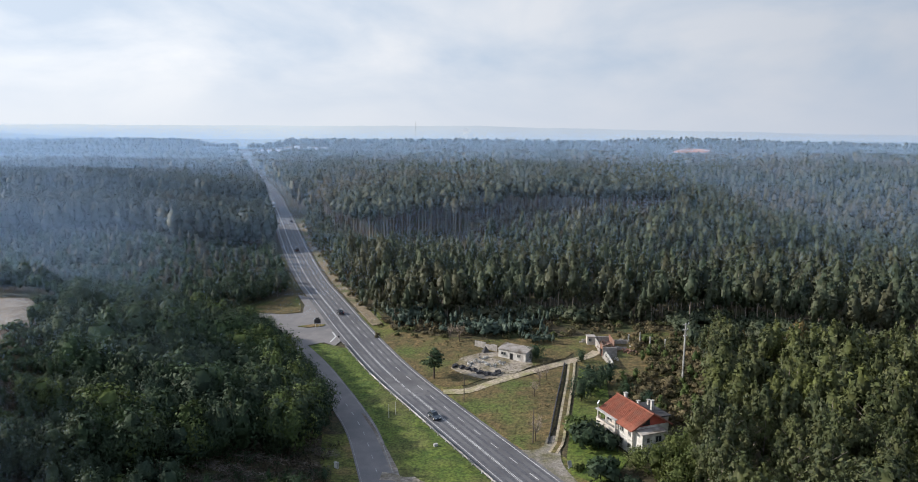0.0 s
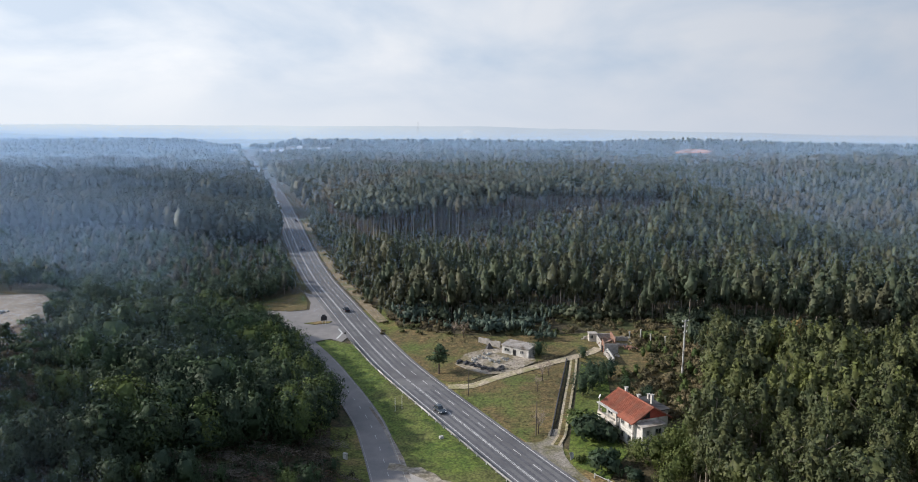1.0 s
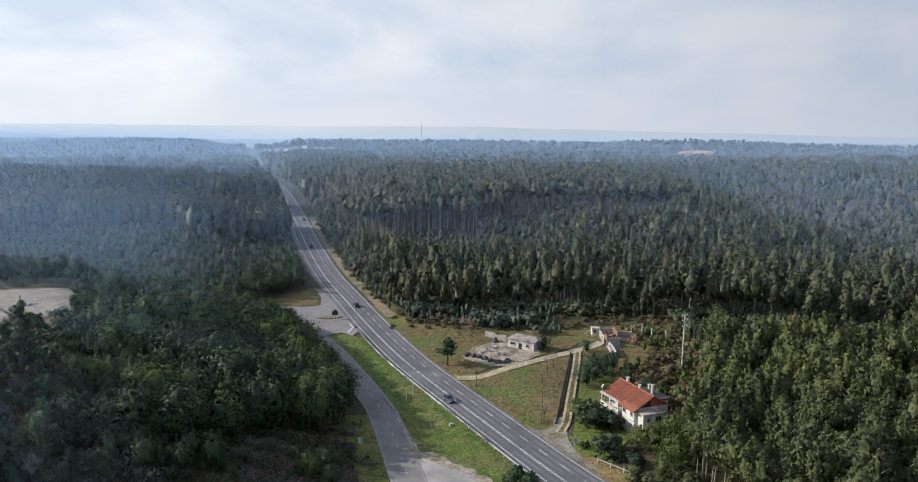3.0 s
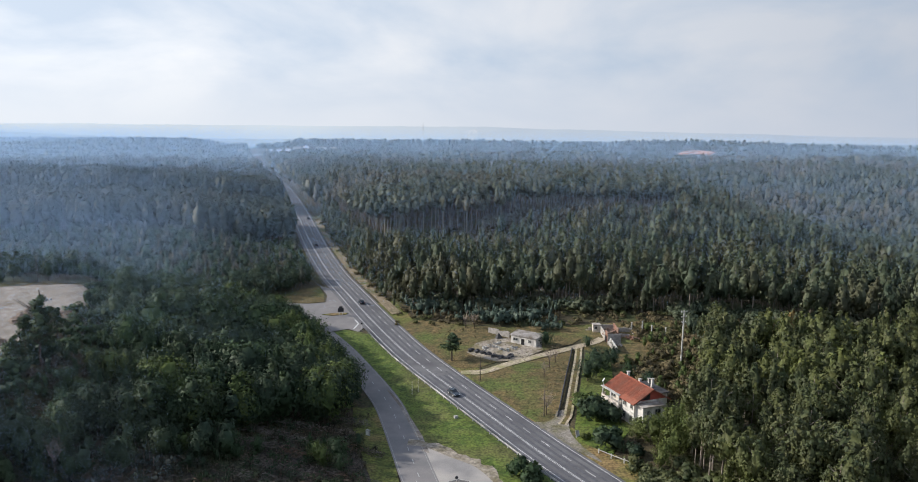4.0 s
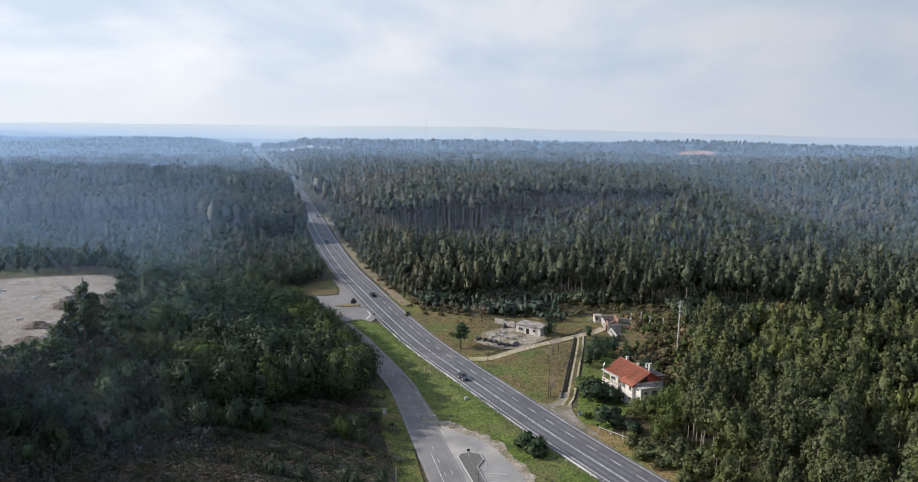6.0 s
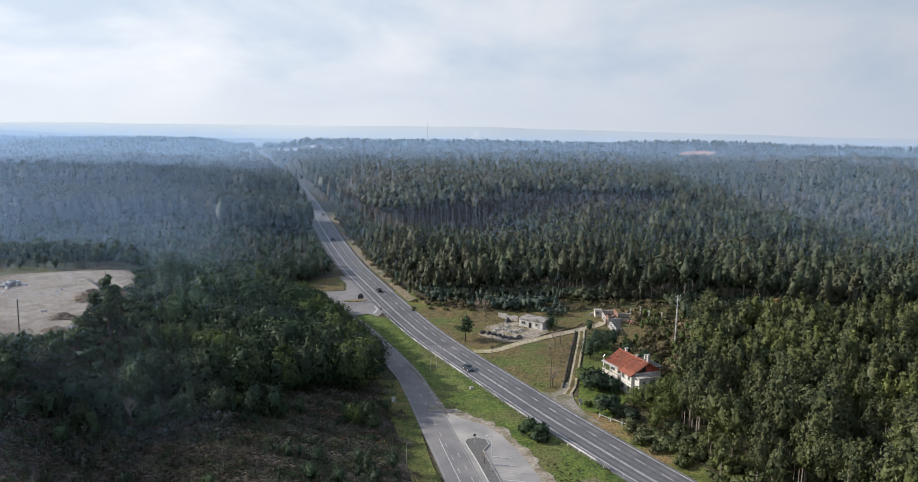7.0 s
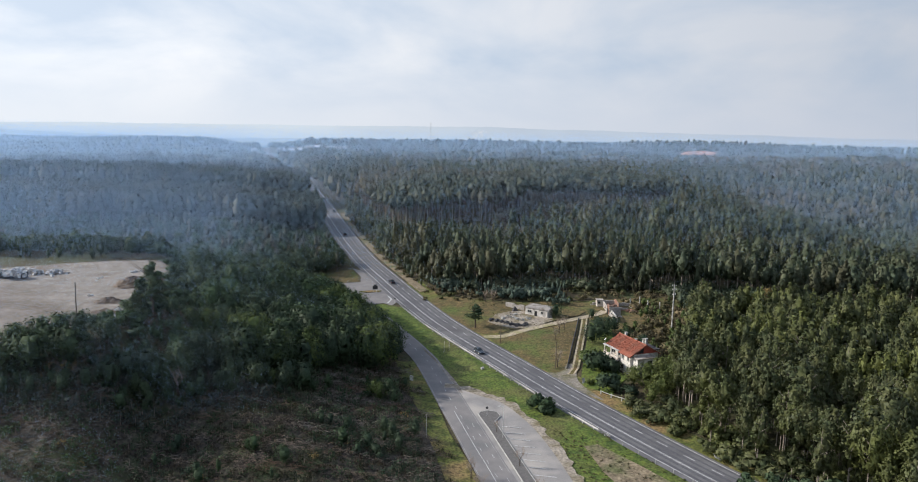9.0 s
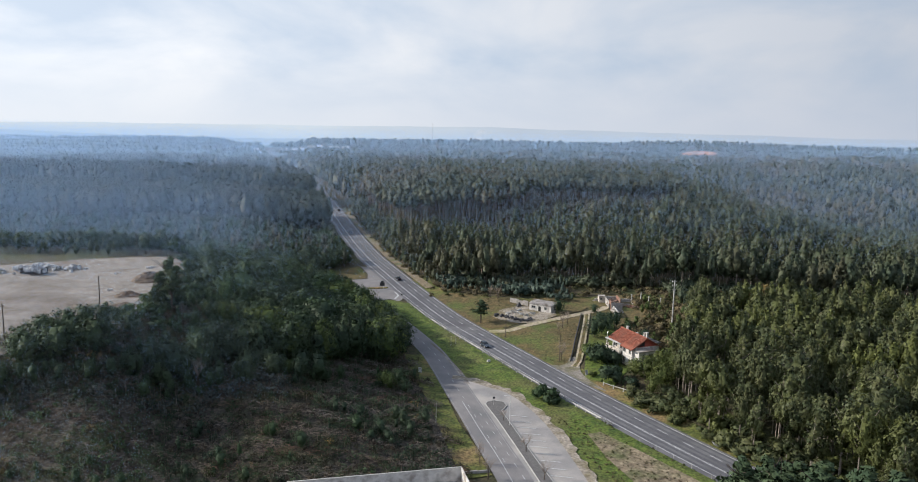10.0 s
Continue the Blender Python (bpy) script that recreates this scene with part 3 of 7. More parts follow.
def build_ground():
    xs, ys = graded(-4600, 4600, -170, 120, 2.5, 1.09), graded(-600, 4700, 40, 330, 2.5, 1.07)
    gx, gy = np.meshgrid(xs, ys)
    zz = ground_z(gx, gy) - 0.14
    verts = np.stack([gx, gy, zz], -1).reshape(-1, 3)
    w = len(xs)
    i, j = np.meshgrid(np.arange(w - 1), np.arange(len(ys) - 1))
    a = (j * w + i).ravel()
    faces = np.stack([a, a + 1, a + 1 + w, a + w], 1)
    ob = mesh_object("ground", verts.tolist(), faces.tolist(), M["soil"])
    for p in ob.data.polygons:
        p.use_smooth = True
    return tagged(ob, "dark leaf-littered ground under the eucalyptus woods", "ground", "", "structure")


build_ground()


def backdrop(name, label, mat, dist, tops, rough, seed):
    """A far ridge: tops are (bearing in degrees from +y to the right, height)."""
    rng = np.random.RandomState(seed)
    ang = np.arange(-44, 44.01, 0.09)
    top = np.interp(ang, [a for a, _ in tops], [b for _, b in tops])
    wob = sum(np.interp(ang, np.linspace(-44, 44, k), rng.uniform(-1, 1, k)) / (i + 1) for i, k in enumerate((30, 90, 260, 700)))
    top = top + wob * rough + 0.9 * rough * rng.uniform(0, 1, len(ang)) ** 4
    verts, faces = [], []
    for a, t in zip(ang, top):
        s, c = math.sin(radians(a)), math.cos(radians(a))
        for k, (dd, zz) in enumerate(((0, -60), (0, t * 0.55), (120, t), (320, -40))):
            verts.append(((dist + dd) * s, (dist + dd) * c, zz))
    for i in range(len(ang) - 1):
        for k in range(3):
            j = i * 4 + k
            faces.append((j, j + 4, j + 5, j + 1))
    return tagged(mesh_object(name, verts, faces, mat), label, "distant hills", "", "structure")


backdrop("backdrop", "faintest hills at the horizon, bright haze painted into their glow", BACK["far"], 4400,
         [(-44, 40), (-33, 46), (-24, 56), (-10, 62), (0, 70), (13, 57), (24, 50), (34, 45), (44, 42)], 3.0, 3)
backdrop("backdrop", "pale blue far hills with painted haze", BACK["mid"], 3300,
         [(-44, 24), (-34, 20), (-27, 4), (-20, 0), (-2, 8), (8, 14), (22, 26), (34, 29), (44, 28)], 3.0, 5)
backdrop("backdrop", "blue wooded ridge beyond the forest with painted haze", BACK["near"], 1900,
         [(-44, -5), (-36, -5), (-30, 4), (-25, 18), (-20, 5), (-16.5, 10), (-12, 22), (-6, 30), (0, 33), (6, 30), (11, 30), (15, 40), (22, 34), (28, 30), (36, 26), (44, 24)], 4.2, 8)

# ---- main road ----
ROAD_C = [Vector((float(road_x(y)), float(y))) for y in list(np.arange(-120, 360, 3.0)) + list(np.arange(360, 1560, 12.0))]
flat = lambda x, y: float(road_z(y)) + 0.4 * float(smooth(320, 360, y))
main_road = tagged(ribbon("main_road", ROAD_C, -5.0, 7.6, M["asphalt"], 0.10, height=flat), "grey asphalt three-lane road with white markings", "road", "", "structure")
for off, wid in ((-2.6, 0.7), (-0.95, 0.7), (0.95, 0.75), (2.6, 0.75), (4.4, 0.6), (6.1, 0.6)):
    ribbon("wheel_track", ROAD_C[:180], off - wid / 2, off + wid / 2, M["tyre_track"], 0.106, main_road, "darker worn wheel track", flat)
for off, wid in ((-3.35, 0.18), (-0.15, 0.14), (0.15, 0.14), (6.75, 0.18)):
    ribbon("edge_line", ROAD_C, off - wid / 2, off + wid / 2, M["paint"], 0.114, main_road, "white painted line", flat)


def along(pts, gap, start=0.0):
    """Places every gap metres along pts: point and way."""
    out, need = [], start
    for a, b in zip(pts, pts[1:]):
        d = (b - a).length
        while need <= d:
            out.append((a + (b - a) * (need / d), (b - a).normalized()))
            need += gap
        need -= d
    return out


dash_bm = add_box(bmesh.new(), 0, 0, 0, 3.2, 0.16, 0.012)
dash_mesh = bpy.data.meshes.new("lane_dash")
dash_bm.to_mesh(dash_mesh)
dash_bm.free()
dash_mesh.materials.append(M["paint"])


def dashes(pts, offset, gap, parent, dz, limit, start=0.0, height=None, shrink=1.0, narrow=1.0):
    for p, way in along(pts, gap, start)[:limit]:
        q = p + Vector((way.y, -way.x)) * offset
        h0, h1 = ((height or gz)(q.x + way.x * s, q.y + way.y * s) for s in (-1.5, 1.5))
        ob = new("lane_dash", dash_mesh)
        ob.parent = parent
        ob.matrix_basis = pose(q.x, q.y, (h0 + h1) / 2 + dz, 0, -math.degrees(math.atan2(h1 - h0, 3.0)), math.degrees(math.atan2(way.y, way.x))) @ Matrix.Diagonal((shrink, narrow, 1, 1))


dashes(ROAD_C, 3.5, 7.85, main_road, 0.118, 82, 0.56, flat)

# ---- side road, junction and car park ----
SIDE_C = curve_points([(2.5, 50), (-1.5, 66), (-5.2, 82), (-9.2, 96), (-13.4, 111), (-18.3, 128), (-23.4, 146), (-27.8, 160), (-34.2, 175), (-40.4, 188), (-47.6, 202), (-58, 219), (-67, 231), (-80, 243), (-97, 251.5), (-116, 258)], 3.0)
side_road = tagged(ribbon("side_road", SIDE_C, -3.7, 3.7, M["asphalt_old"], 0.075), "worn pale grey side road joining the main road", "road", "", "structure")
for off in (-3.3, 3.3):
    ribbon("edge_line", SIDE_C[12:50], off - 0.05, off + 0.05, M["paint_old"], 0.089, side_road, "faded white painted line")
dashes(SIDE_C, 0.2, 6.0, side_road, 0.093, 24, 40.0, None, 0.6, 0.55)
drape("junction", [(-45.5, 219.5), (-49.5, 222.5), (-54, 219.5), (-60, 214), (-68, 224), (-84, 240), (-100, 250), (-98, 256), (-84, 251.5), (-70, 250.5), (-63.5, 253), (-65, 262), (-71, 276), (-60, 268), (-50, 246), (-43.5, 229)],
      M["asphalt_old"], 0.085, 4.0, "pale worn asphalt of the road junction", lambda x, y: gz(x, y) if x < -63 else min(gz(x, y), float(road_z(y))))
lot = drape("car_park", [(-24.5, 141), (-21, 138.8), (-16.2, 137.8), (-11, 133.8), (-4.6, 129), (-0.3, 121.8), (3.5, 112.5), (6.7, 100.8), (9.3, 89), (11.8, 80.4), (15.6, 62), (8, 54), (3.5, 56), (-2.5, 74), (-7.6, 92), (-12, 108), (-17.6, 124)],
            M["lot"], 0.062, 3.0, "pale bleached asphalt car park with marked bays")
bay_bm = add_box(bmesh.new(), 0, 0, 0, 4.6, 0.2, 0.01)
bay_mesh = bpy.data.meshes.new("bay_line")
bay_bm.to_mesh(bay_mesh)
bay_bm.free()
bay_mesh.materials.append(M["paint"])
for i in range(11):
    y = 113.0 - 3.38 * i
    x = -5.2 - (y - 113.0) * 0.262
    ob = new("bay_line", bay_mesh)
    ob.parent = lot
    ob.matrix_basis = pose(x + 2.2, y - 0.3, gz(x, y) + 0.13, 0, 0, -8)

lane_a = curve_points([(-17.0, 121), (-15.3, 115), (-11.6, 102), (-8.4, 91.3), (-5.4, 80), (-2.2, 66)], 2.5)
ribbon("edge_line", lane_a, -0.07, 0.07, M["paint"], 0.12, side_road, "white painted line")
dashes(curve_points([(-12.6, 114.5), (-10.4, 107.5), (-7.8, 98.5), (-4.9, 88.5), (-2, 78), (1, 66)], 2.5), 0.0, 5.5, side_road, 0.12, 9, 1.5, None, 0.6, 0.6)
ISLAND = [(-11.0, 119.4), (-10.6, 120.9), (-8.8, 122.0), (-6.4, 121.4), (-5.6, 118.8), (-6.9, 115.4), (-4.9, 108.0), (-2.4, 98.8), (0.2, 89.4), (3.2, 79.0), (7.4, 64), (4.6, 62.5), (0.4, 79.0), (-3.4, 93.4), (-5.8, 102.0), (-8.0, 110.0)]
isl = tagged(new("traffic_island"), "dark paved traffic island with pale concrete kerb", "traffic island", "", "structure")
bm = bmesh.new()
add_prism(bm, ISLAND, -0.1, 0.16)
for v in bm.verts:
    v.co.z += gz(v.co.x, v.co.y) + 0.06
bmesh.ops.triangulate(bm, faces=bm.faces)
part("island_paving", bm, M["paving"], isl)
kerb_bm = add_box(bmesh.new(), 0, 0, 0.1, 1.0, 0.16, 0.26, 0, 0.02)
kerb_mesh = bpy.data.meshes.new("kerb_stone")
kerb_bm.to_mesh(kerb_mesh)
kerb_bm.free()
kerb_mesh.materials.append(M["kerb"])
ring = [Vector(p) for p in ISLAND + ISLAND[:1]]
for p, way in along(ring, 1.02, 0.5):
    ob = new("kerb_stone", kerb_mesh)
    ob.parent = isl
    ob.matrix_basis = pose(p.x, p.y, gz(p.x, p.y) + 0.06, 0, 0, math.degrees(math.atan2(way.y, way.x)))
gore = tagged(new("splitter_island"), "small grassy splitter island in the junction", "traffic island", "", "structure")
bm = bmesh.new()
add_prism(bm, [(-61.5, 237.3), (-58, 236.4), (-53.2, 238.2), (-52.6, 239.8), (-57, 239.6)], -0.1, 0.22)
for v in bm.verts:
    v.co.z += gz(v.co.x, v.co.y) + 0.09
part("island_turf", bm, M["grass"], gore)
for a, b in (((-48.9, 232.5), (-46.9, 228.2)), ((-46.9, 228.2), (-47.6, 222.8))):
    pts = [Vector(a), Vector(b)]
    ribbon("stop_line", pts, -0.25, 0.25, M["paint"], 0.125, main_road, "white give-way line", lambda x, y: min(gz(x, y), float(road_z(y))))

# ---- verges, field and tracks ----
left_verge = [(float(road_x(y)) - 5.5, float(y)) for y in range(62, 221, 6)]
inner = [(-46.2, 219.3), (-50.5, 221.5), (-54.3, 217.8), (-50, 210.5), (-44, 201), (-37.4, 188.6), (-31.4, 176.6), (-25.2, 161.6), (-20, 145.6), (-16.8, 136), (-13, 132.5), (-4, 126.2), (0.8, 119.5), (3.6, 110), (7, 99.5), (10, 88), (14, 70), (18, 62)]
verge_z = lambda x, y: float(road_z(y)) + 0.35 * float(smooth(5.8, 8, road_x(y) - x)) - 0.35 * float(smooth(9, 14, road_x(y) - x))
drape("verge", left_verge + inner, M["lush"], 0.0, 3.0, "bright green grass verge between the roads", verge_z)
drape("gravel_strip", [(-15.2, 133.2), (-17.6, 142), (-21.8, 153.5), (-25.6, 163), (-28.5, 169), (-29.5, 170), (-24.8, 159), (-20.4, 146), (-17.8, 138), (-17.0, 134.4)], M["sand"], 0.08, 3.0, "pale dusty gravel shoulder")
drape("brown_verge", [(13, 104), (15.5, 92), (20, 80), (27, 68), (38, 58), (52, 58), (44, 68), (33, 82), (23, 96), (16, 105)], M["bank"], 0.05, 2.0, "brown bramble-covered verge beside the road", verge_z)
edge_rng = np.random.RandomState(21)
lot_edge = curve_points([(-20.5, 137.8), (-16.2, 137.2), (-11, 133.2), (-4.6, 128.4), (-0.3, 121.2), (3.5, 112), (6.7, 100.4), (9.3, 88.8), (11.6, 78)], 1.5)
spill = edge_rng.uniform(-2.4, -0.5, len(lot_edge))
tagged(ribbon("gravel_edge", lot_edge, lambda i: spill[i], 1.0, M["yard"], 0.11, None, ""), "ragged pale gravel spilling over the car park's edge", "gravel", "", "structure")
right_verge = [(float(road_x(y)) + 8.2, float(y)) for y in range(50, 260, 6)]
outer = [(float(road_x(y)) + 15.5, float(y)) for y in range(256, 48, -6)]
drape("verge", right_verge + outer, M["grass"], -0.03, 3.0, "grass verge beside the main road", lambda x, y: gz(x, y))
drape("field", [(13.4, 152), (9.2, 151), (-2, 171), (-8, 182.5), (-3.6, 183), (4.2, 187.6), (12.6, 193.6), (21, 199.5), (23.6, 201), (20.2, 181), (16.4, 161)], M["field"], 0.05, 3.0, "rough olive-brown field grass", None)
drape("field", [(-14, 191), (-22, 206), (-33, 228), (-28, 233), (-14, 226), (0, 222), (14, 224), (30, 226), (27, 212), (24, 207), (13, 200), (4, 194), (-4, 188.6), (-10, 188)], M["field"], 0.03, 3.0, "rough dry grass round the yard", None)
drape("garden_grass", [(17.4, 146), (20, 161), (23.6, 181), (27, 199), (33, 190), (31, 172), (26, 160), (30, 145), (24, 134), (18, 141)], M["lush"], 0.04, 3.0, "lush garden grass beside the house", None)
drape("scrub_ground", [(30, 226), (60, 232), (66, 205), (58, 176), (46, 166), (34, 178), (33, 192), (27, 202), (27, 212)], M["field"], 0.03, 4.0, "brown overgrown ground behind the house", None)
drape("roadside_grass", [(-17.4, 108), (-26.5, 146), (-31, 158), (-36, 156), (-33, 140), (-26, 120), (-20, 96), (-15.5, 79), (-9.3, 82), (-12.6, 94)], M["grass"], 0.04, 3.0, "grass strip beside the side road", None)
drape("brush_clearing", [(-20, 96), (-26, 120), (-34, 138), (-50, 128), (-75, 112), (-100, 92), (-120, 60), (-90, 30), (-40, 40), (-16, 76)], M["scrub_ground"], 0.02, 4.0, "slope of cut brush and bracken, its brown darkened for shade", None)
drape("verge", [(-66.5, 263), (-71, 275), (-77, 270), (-82, 261), (-82, 254.6), (-78, 252.4), (-70, 251.4), (-64.5, 254)], M["field"], 0.02, 4.0, "grass corner beside the junction", None)

yard_outline = [(-9, 200), (-6, 207), (0, 211), (6, 212), (14, 206), (14.5, 201.5), (10, 196.5), (4.5, 191.5), (0, 191.5), (-5, 195)]
drape("yard", yard_outline, M["yard"], 0.08, 3.0, "pale beaten earth yard in front of the shed", None)
dirt_a = curve_points([(-10.2, 184.5), (-8, 184.7), (-3.6, 184.6), (4.1, 189.4), (12.4, 195.8), (20.2, 201), (25, 204), (31, 208), (34, 212)], 2.0)
tagged(ribbon("dirt_track", dirt_a, -1.5, 1.5, M["track"], 0.17, None, ""), "pale curving dirt track across the field", "track", "", "structure")
dirt_b = curve_points([(25.4, 203.5), (23.6, 192), (21.6, 181), (19.8, 171), (18, 161), (16.4, 153), (14.8, 149.5)], 2.0)
for lo, hi in ((-1.2, -0.62), (0.37, 0.95)):
    tagged(ribbon("wheel_rut", dirt_b, lo, hi, M["track"], 0.15, None, ""), "sandy wheel rut of the straight farm lane", "track", "", "structure")
tagged(ribbon("lane_crown", dirt_b, -0.64, 0.39, M["field"], 0.146, None, ""), "worn grassy crown between the wheel ruts", "track", "", "structure")
mouth = curve_points([(3.5, 154.8), (6.5, 152.2), (10.5, 151.3), (13.2, 152.8), (14.4, 156.5), (16.9, 156), (16.6, 151), (16.5, 145), (18.2, 139), (21.5, 131.5), (15.5, 138.5), (9.5, 145.8), (3.5, 154.8)], 1.2)[:-1]
drape("lane_mouth", [(p.x, p.y) for p in mouth], M["gravel"], 0.075, 2.5, "grey gravelly mouth of the farm lane", None)
drape("clearing", [(-104, 112), (-103.5, 130), (-103, 150), (-108, 172), (-115, 193), (-150, 180), (-172, 164), (-230, 133), (-230, 70), (-160, 60), (-125, 82), (-112, 98)], M["sand"], 0.10, 4.0, "wide bare sandy clearing on the hilltop", None)
bank = [Vector((float(road_x(y)), float(y))) for y in range(236, 420, 4)]
tagged(ribbon("cut_bank", bank, 8.5, 12.2, M["bank"], 0.25, None, "", lambda x, y: gz(x, y), 2), "pale eroded cut bank along the road", "bank", "", "structure")


# ---- foliage ----
def leaves(rng, puffs, each, size, up=0.25, lift=0.15, cores=0.7):
    """Leaf sprays on the shells of puffs (centre, radii): corners, quads and soft normals."""
    verts, norms = [], []
    middle = np.mean([c for c, _ in puffs], axis=0)
    spread = np.maximum(np.max([np.abs(np.array(c) - middle) + np.array(r) for c, r in puffs], axis=0), 1e-3)
    cube = np.array([(x, y, z) for x in (-1, 1) for y in (-1, 1) for z in (-1, 1)], float)
    walls = np.array(((0, 1, 3, 2), (4, 6, 7, 5), (0, 4, 5, 1), (2, 3, 7, 6), (0, 2, 6, 4), (1, 5, 7, 3)))
    for c, r in puffs:
        turn = np.linalg.qr(rng.normal(size=(3, 3)))[0]
        turn *= np.sign(np.linalg.det(turn))
        ball = cube @ turn.T * 0.577 * rng.uniform(0.75, 1.1, (8, 1))
        core = (np.array(c) + ball * np.array(r) * cores)[walls].reshape(-1, 3)
        if cores:
            verts.append(core)
            soft = 0.75 * ball[walls].reshape(-1, 3) + 0.85 * (core - middle) / spread + np.array((0, 0, lift))
            norms.append(soft / np.linalg.norm(soft, axis=1)[:, None])
        d = rng.normal(size=(each, 3))
        d[:, 2] += up
        d /= np.linalg.norm(d, axis=1)[:, None]
        pos = np.array(c) + d * np.array(r) * rng.uniform(0.42, 1.12, (each, 1))
        nrm = d + rng.normal(scale=0.6, size=(each, 3))
        nrm /= np.linalg.norm(nrm, axis=1)[:, None]
        t = np.cross(nrm, rng.normal(size=(each, 3)))
        t /= np.linalg.norm(t, axis=1)[:, None]
        b = np.cross(nrm, t)
        s = size * rng.uniform(0.55, 1.35, (each, 1))
        q = np.stack([pos - t * s * 0.9, pos - b * s * rng.uniform(0.3, 0.6, (each, 1)), pos + t * s * 0.9 + nrm * s * 0.3, pos + b * s * rng.uniform(0.3, 0.6, (each, 1))], 1)
        inward = np.einsum("ij,ij->i", np.cross(q[:, 1] - q[:, 0], q[:, 2] - q[:, 0]), d) < 0
        q[inward] = q[inward][:, ::-1]
        verts.append(q.reshape(-1, 3))
        soft = d * 0.55 + nrm * 0.25 + 0.85 * (pos - middle) / spread + np.array((0, 0, lift))
        norms.append(np.repeat(soft / np.linalg.norm(soft, axis=1)[:, None], 4, axis=0))
    v = np.concatenate(verts)
    return v, np.arange(len(v)).reshape(-1, 4), np.concatenate(norms)


def puffs_of(kind, rng, h, n):
    """Leafy masses of a tree of height h standing at the origin."""
    out = []
    if kind == "pine":
        for i in range(n):
            t = (i + 0.5) / n
            a, wide = rng.uniform(0, 6.28), h * 0.19 * (1.1 - 0.8 * t)
            d = wide * rng.uniform(0.2, 1.0)
            out.append(((math.cos(a) * d, math.sin(a) * d, h * (0.42 + 0.54 * t)), (wide * 0.7, wide * 0.7, h * 0.05)))
    else:
        for i in range(n):
            a, d = rng.uniform(0, 6.28), h * 0.55 * math.sqrt(rng.uniform(0, 1))
            r = h * rng.uniform(0.28, 0.42)
            out.append(((math.cos(a) * d, math.sin(a) * d, h * rng.uniform(0.3, 0.62)), (r, r, r * 0.9)))
    return out


# half width and lowest leaves of a crown, as shares of the tree's height, and whether it is round or pointed
CROWNS = {"pole": (0.145, 0.42, False), "plume": (0.15, 0.3, False), "slim": (0.115, 0.34, False), "eucalyptus": (0.19, 0.2, False), "tall": (0.12, 0.6, False), "broadleaf": (0.4, 0.12, True), "full": (0.27, 0.2, True)}


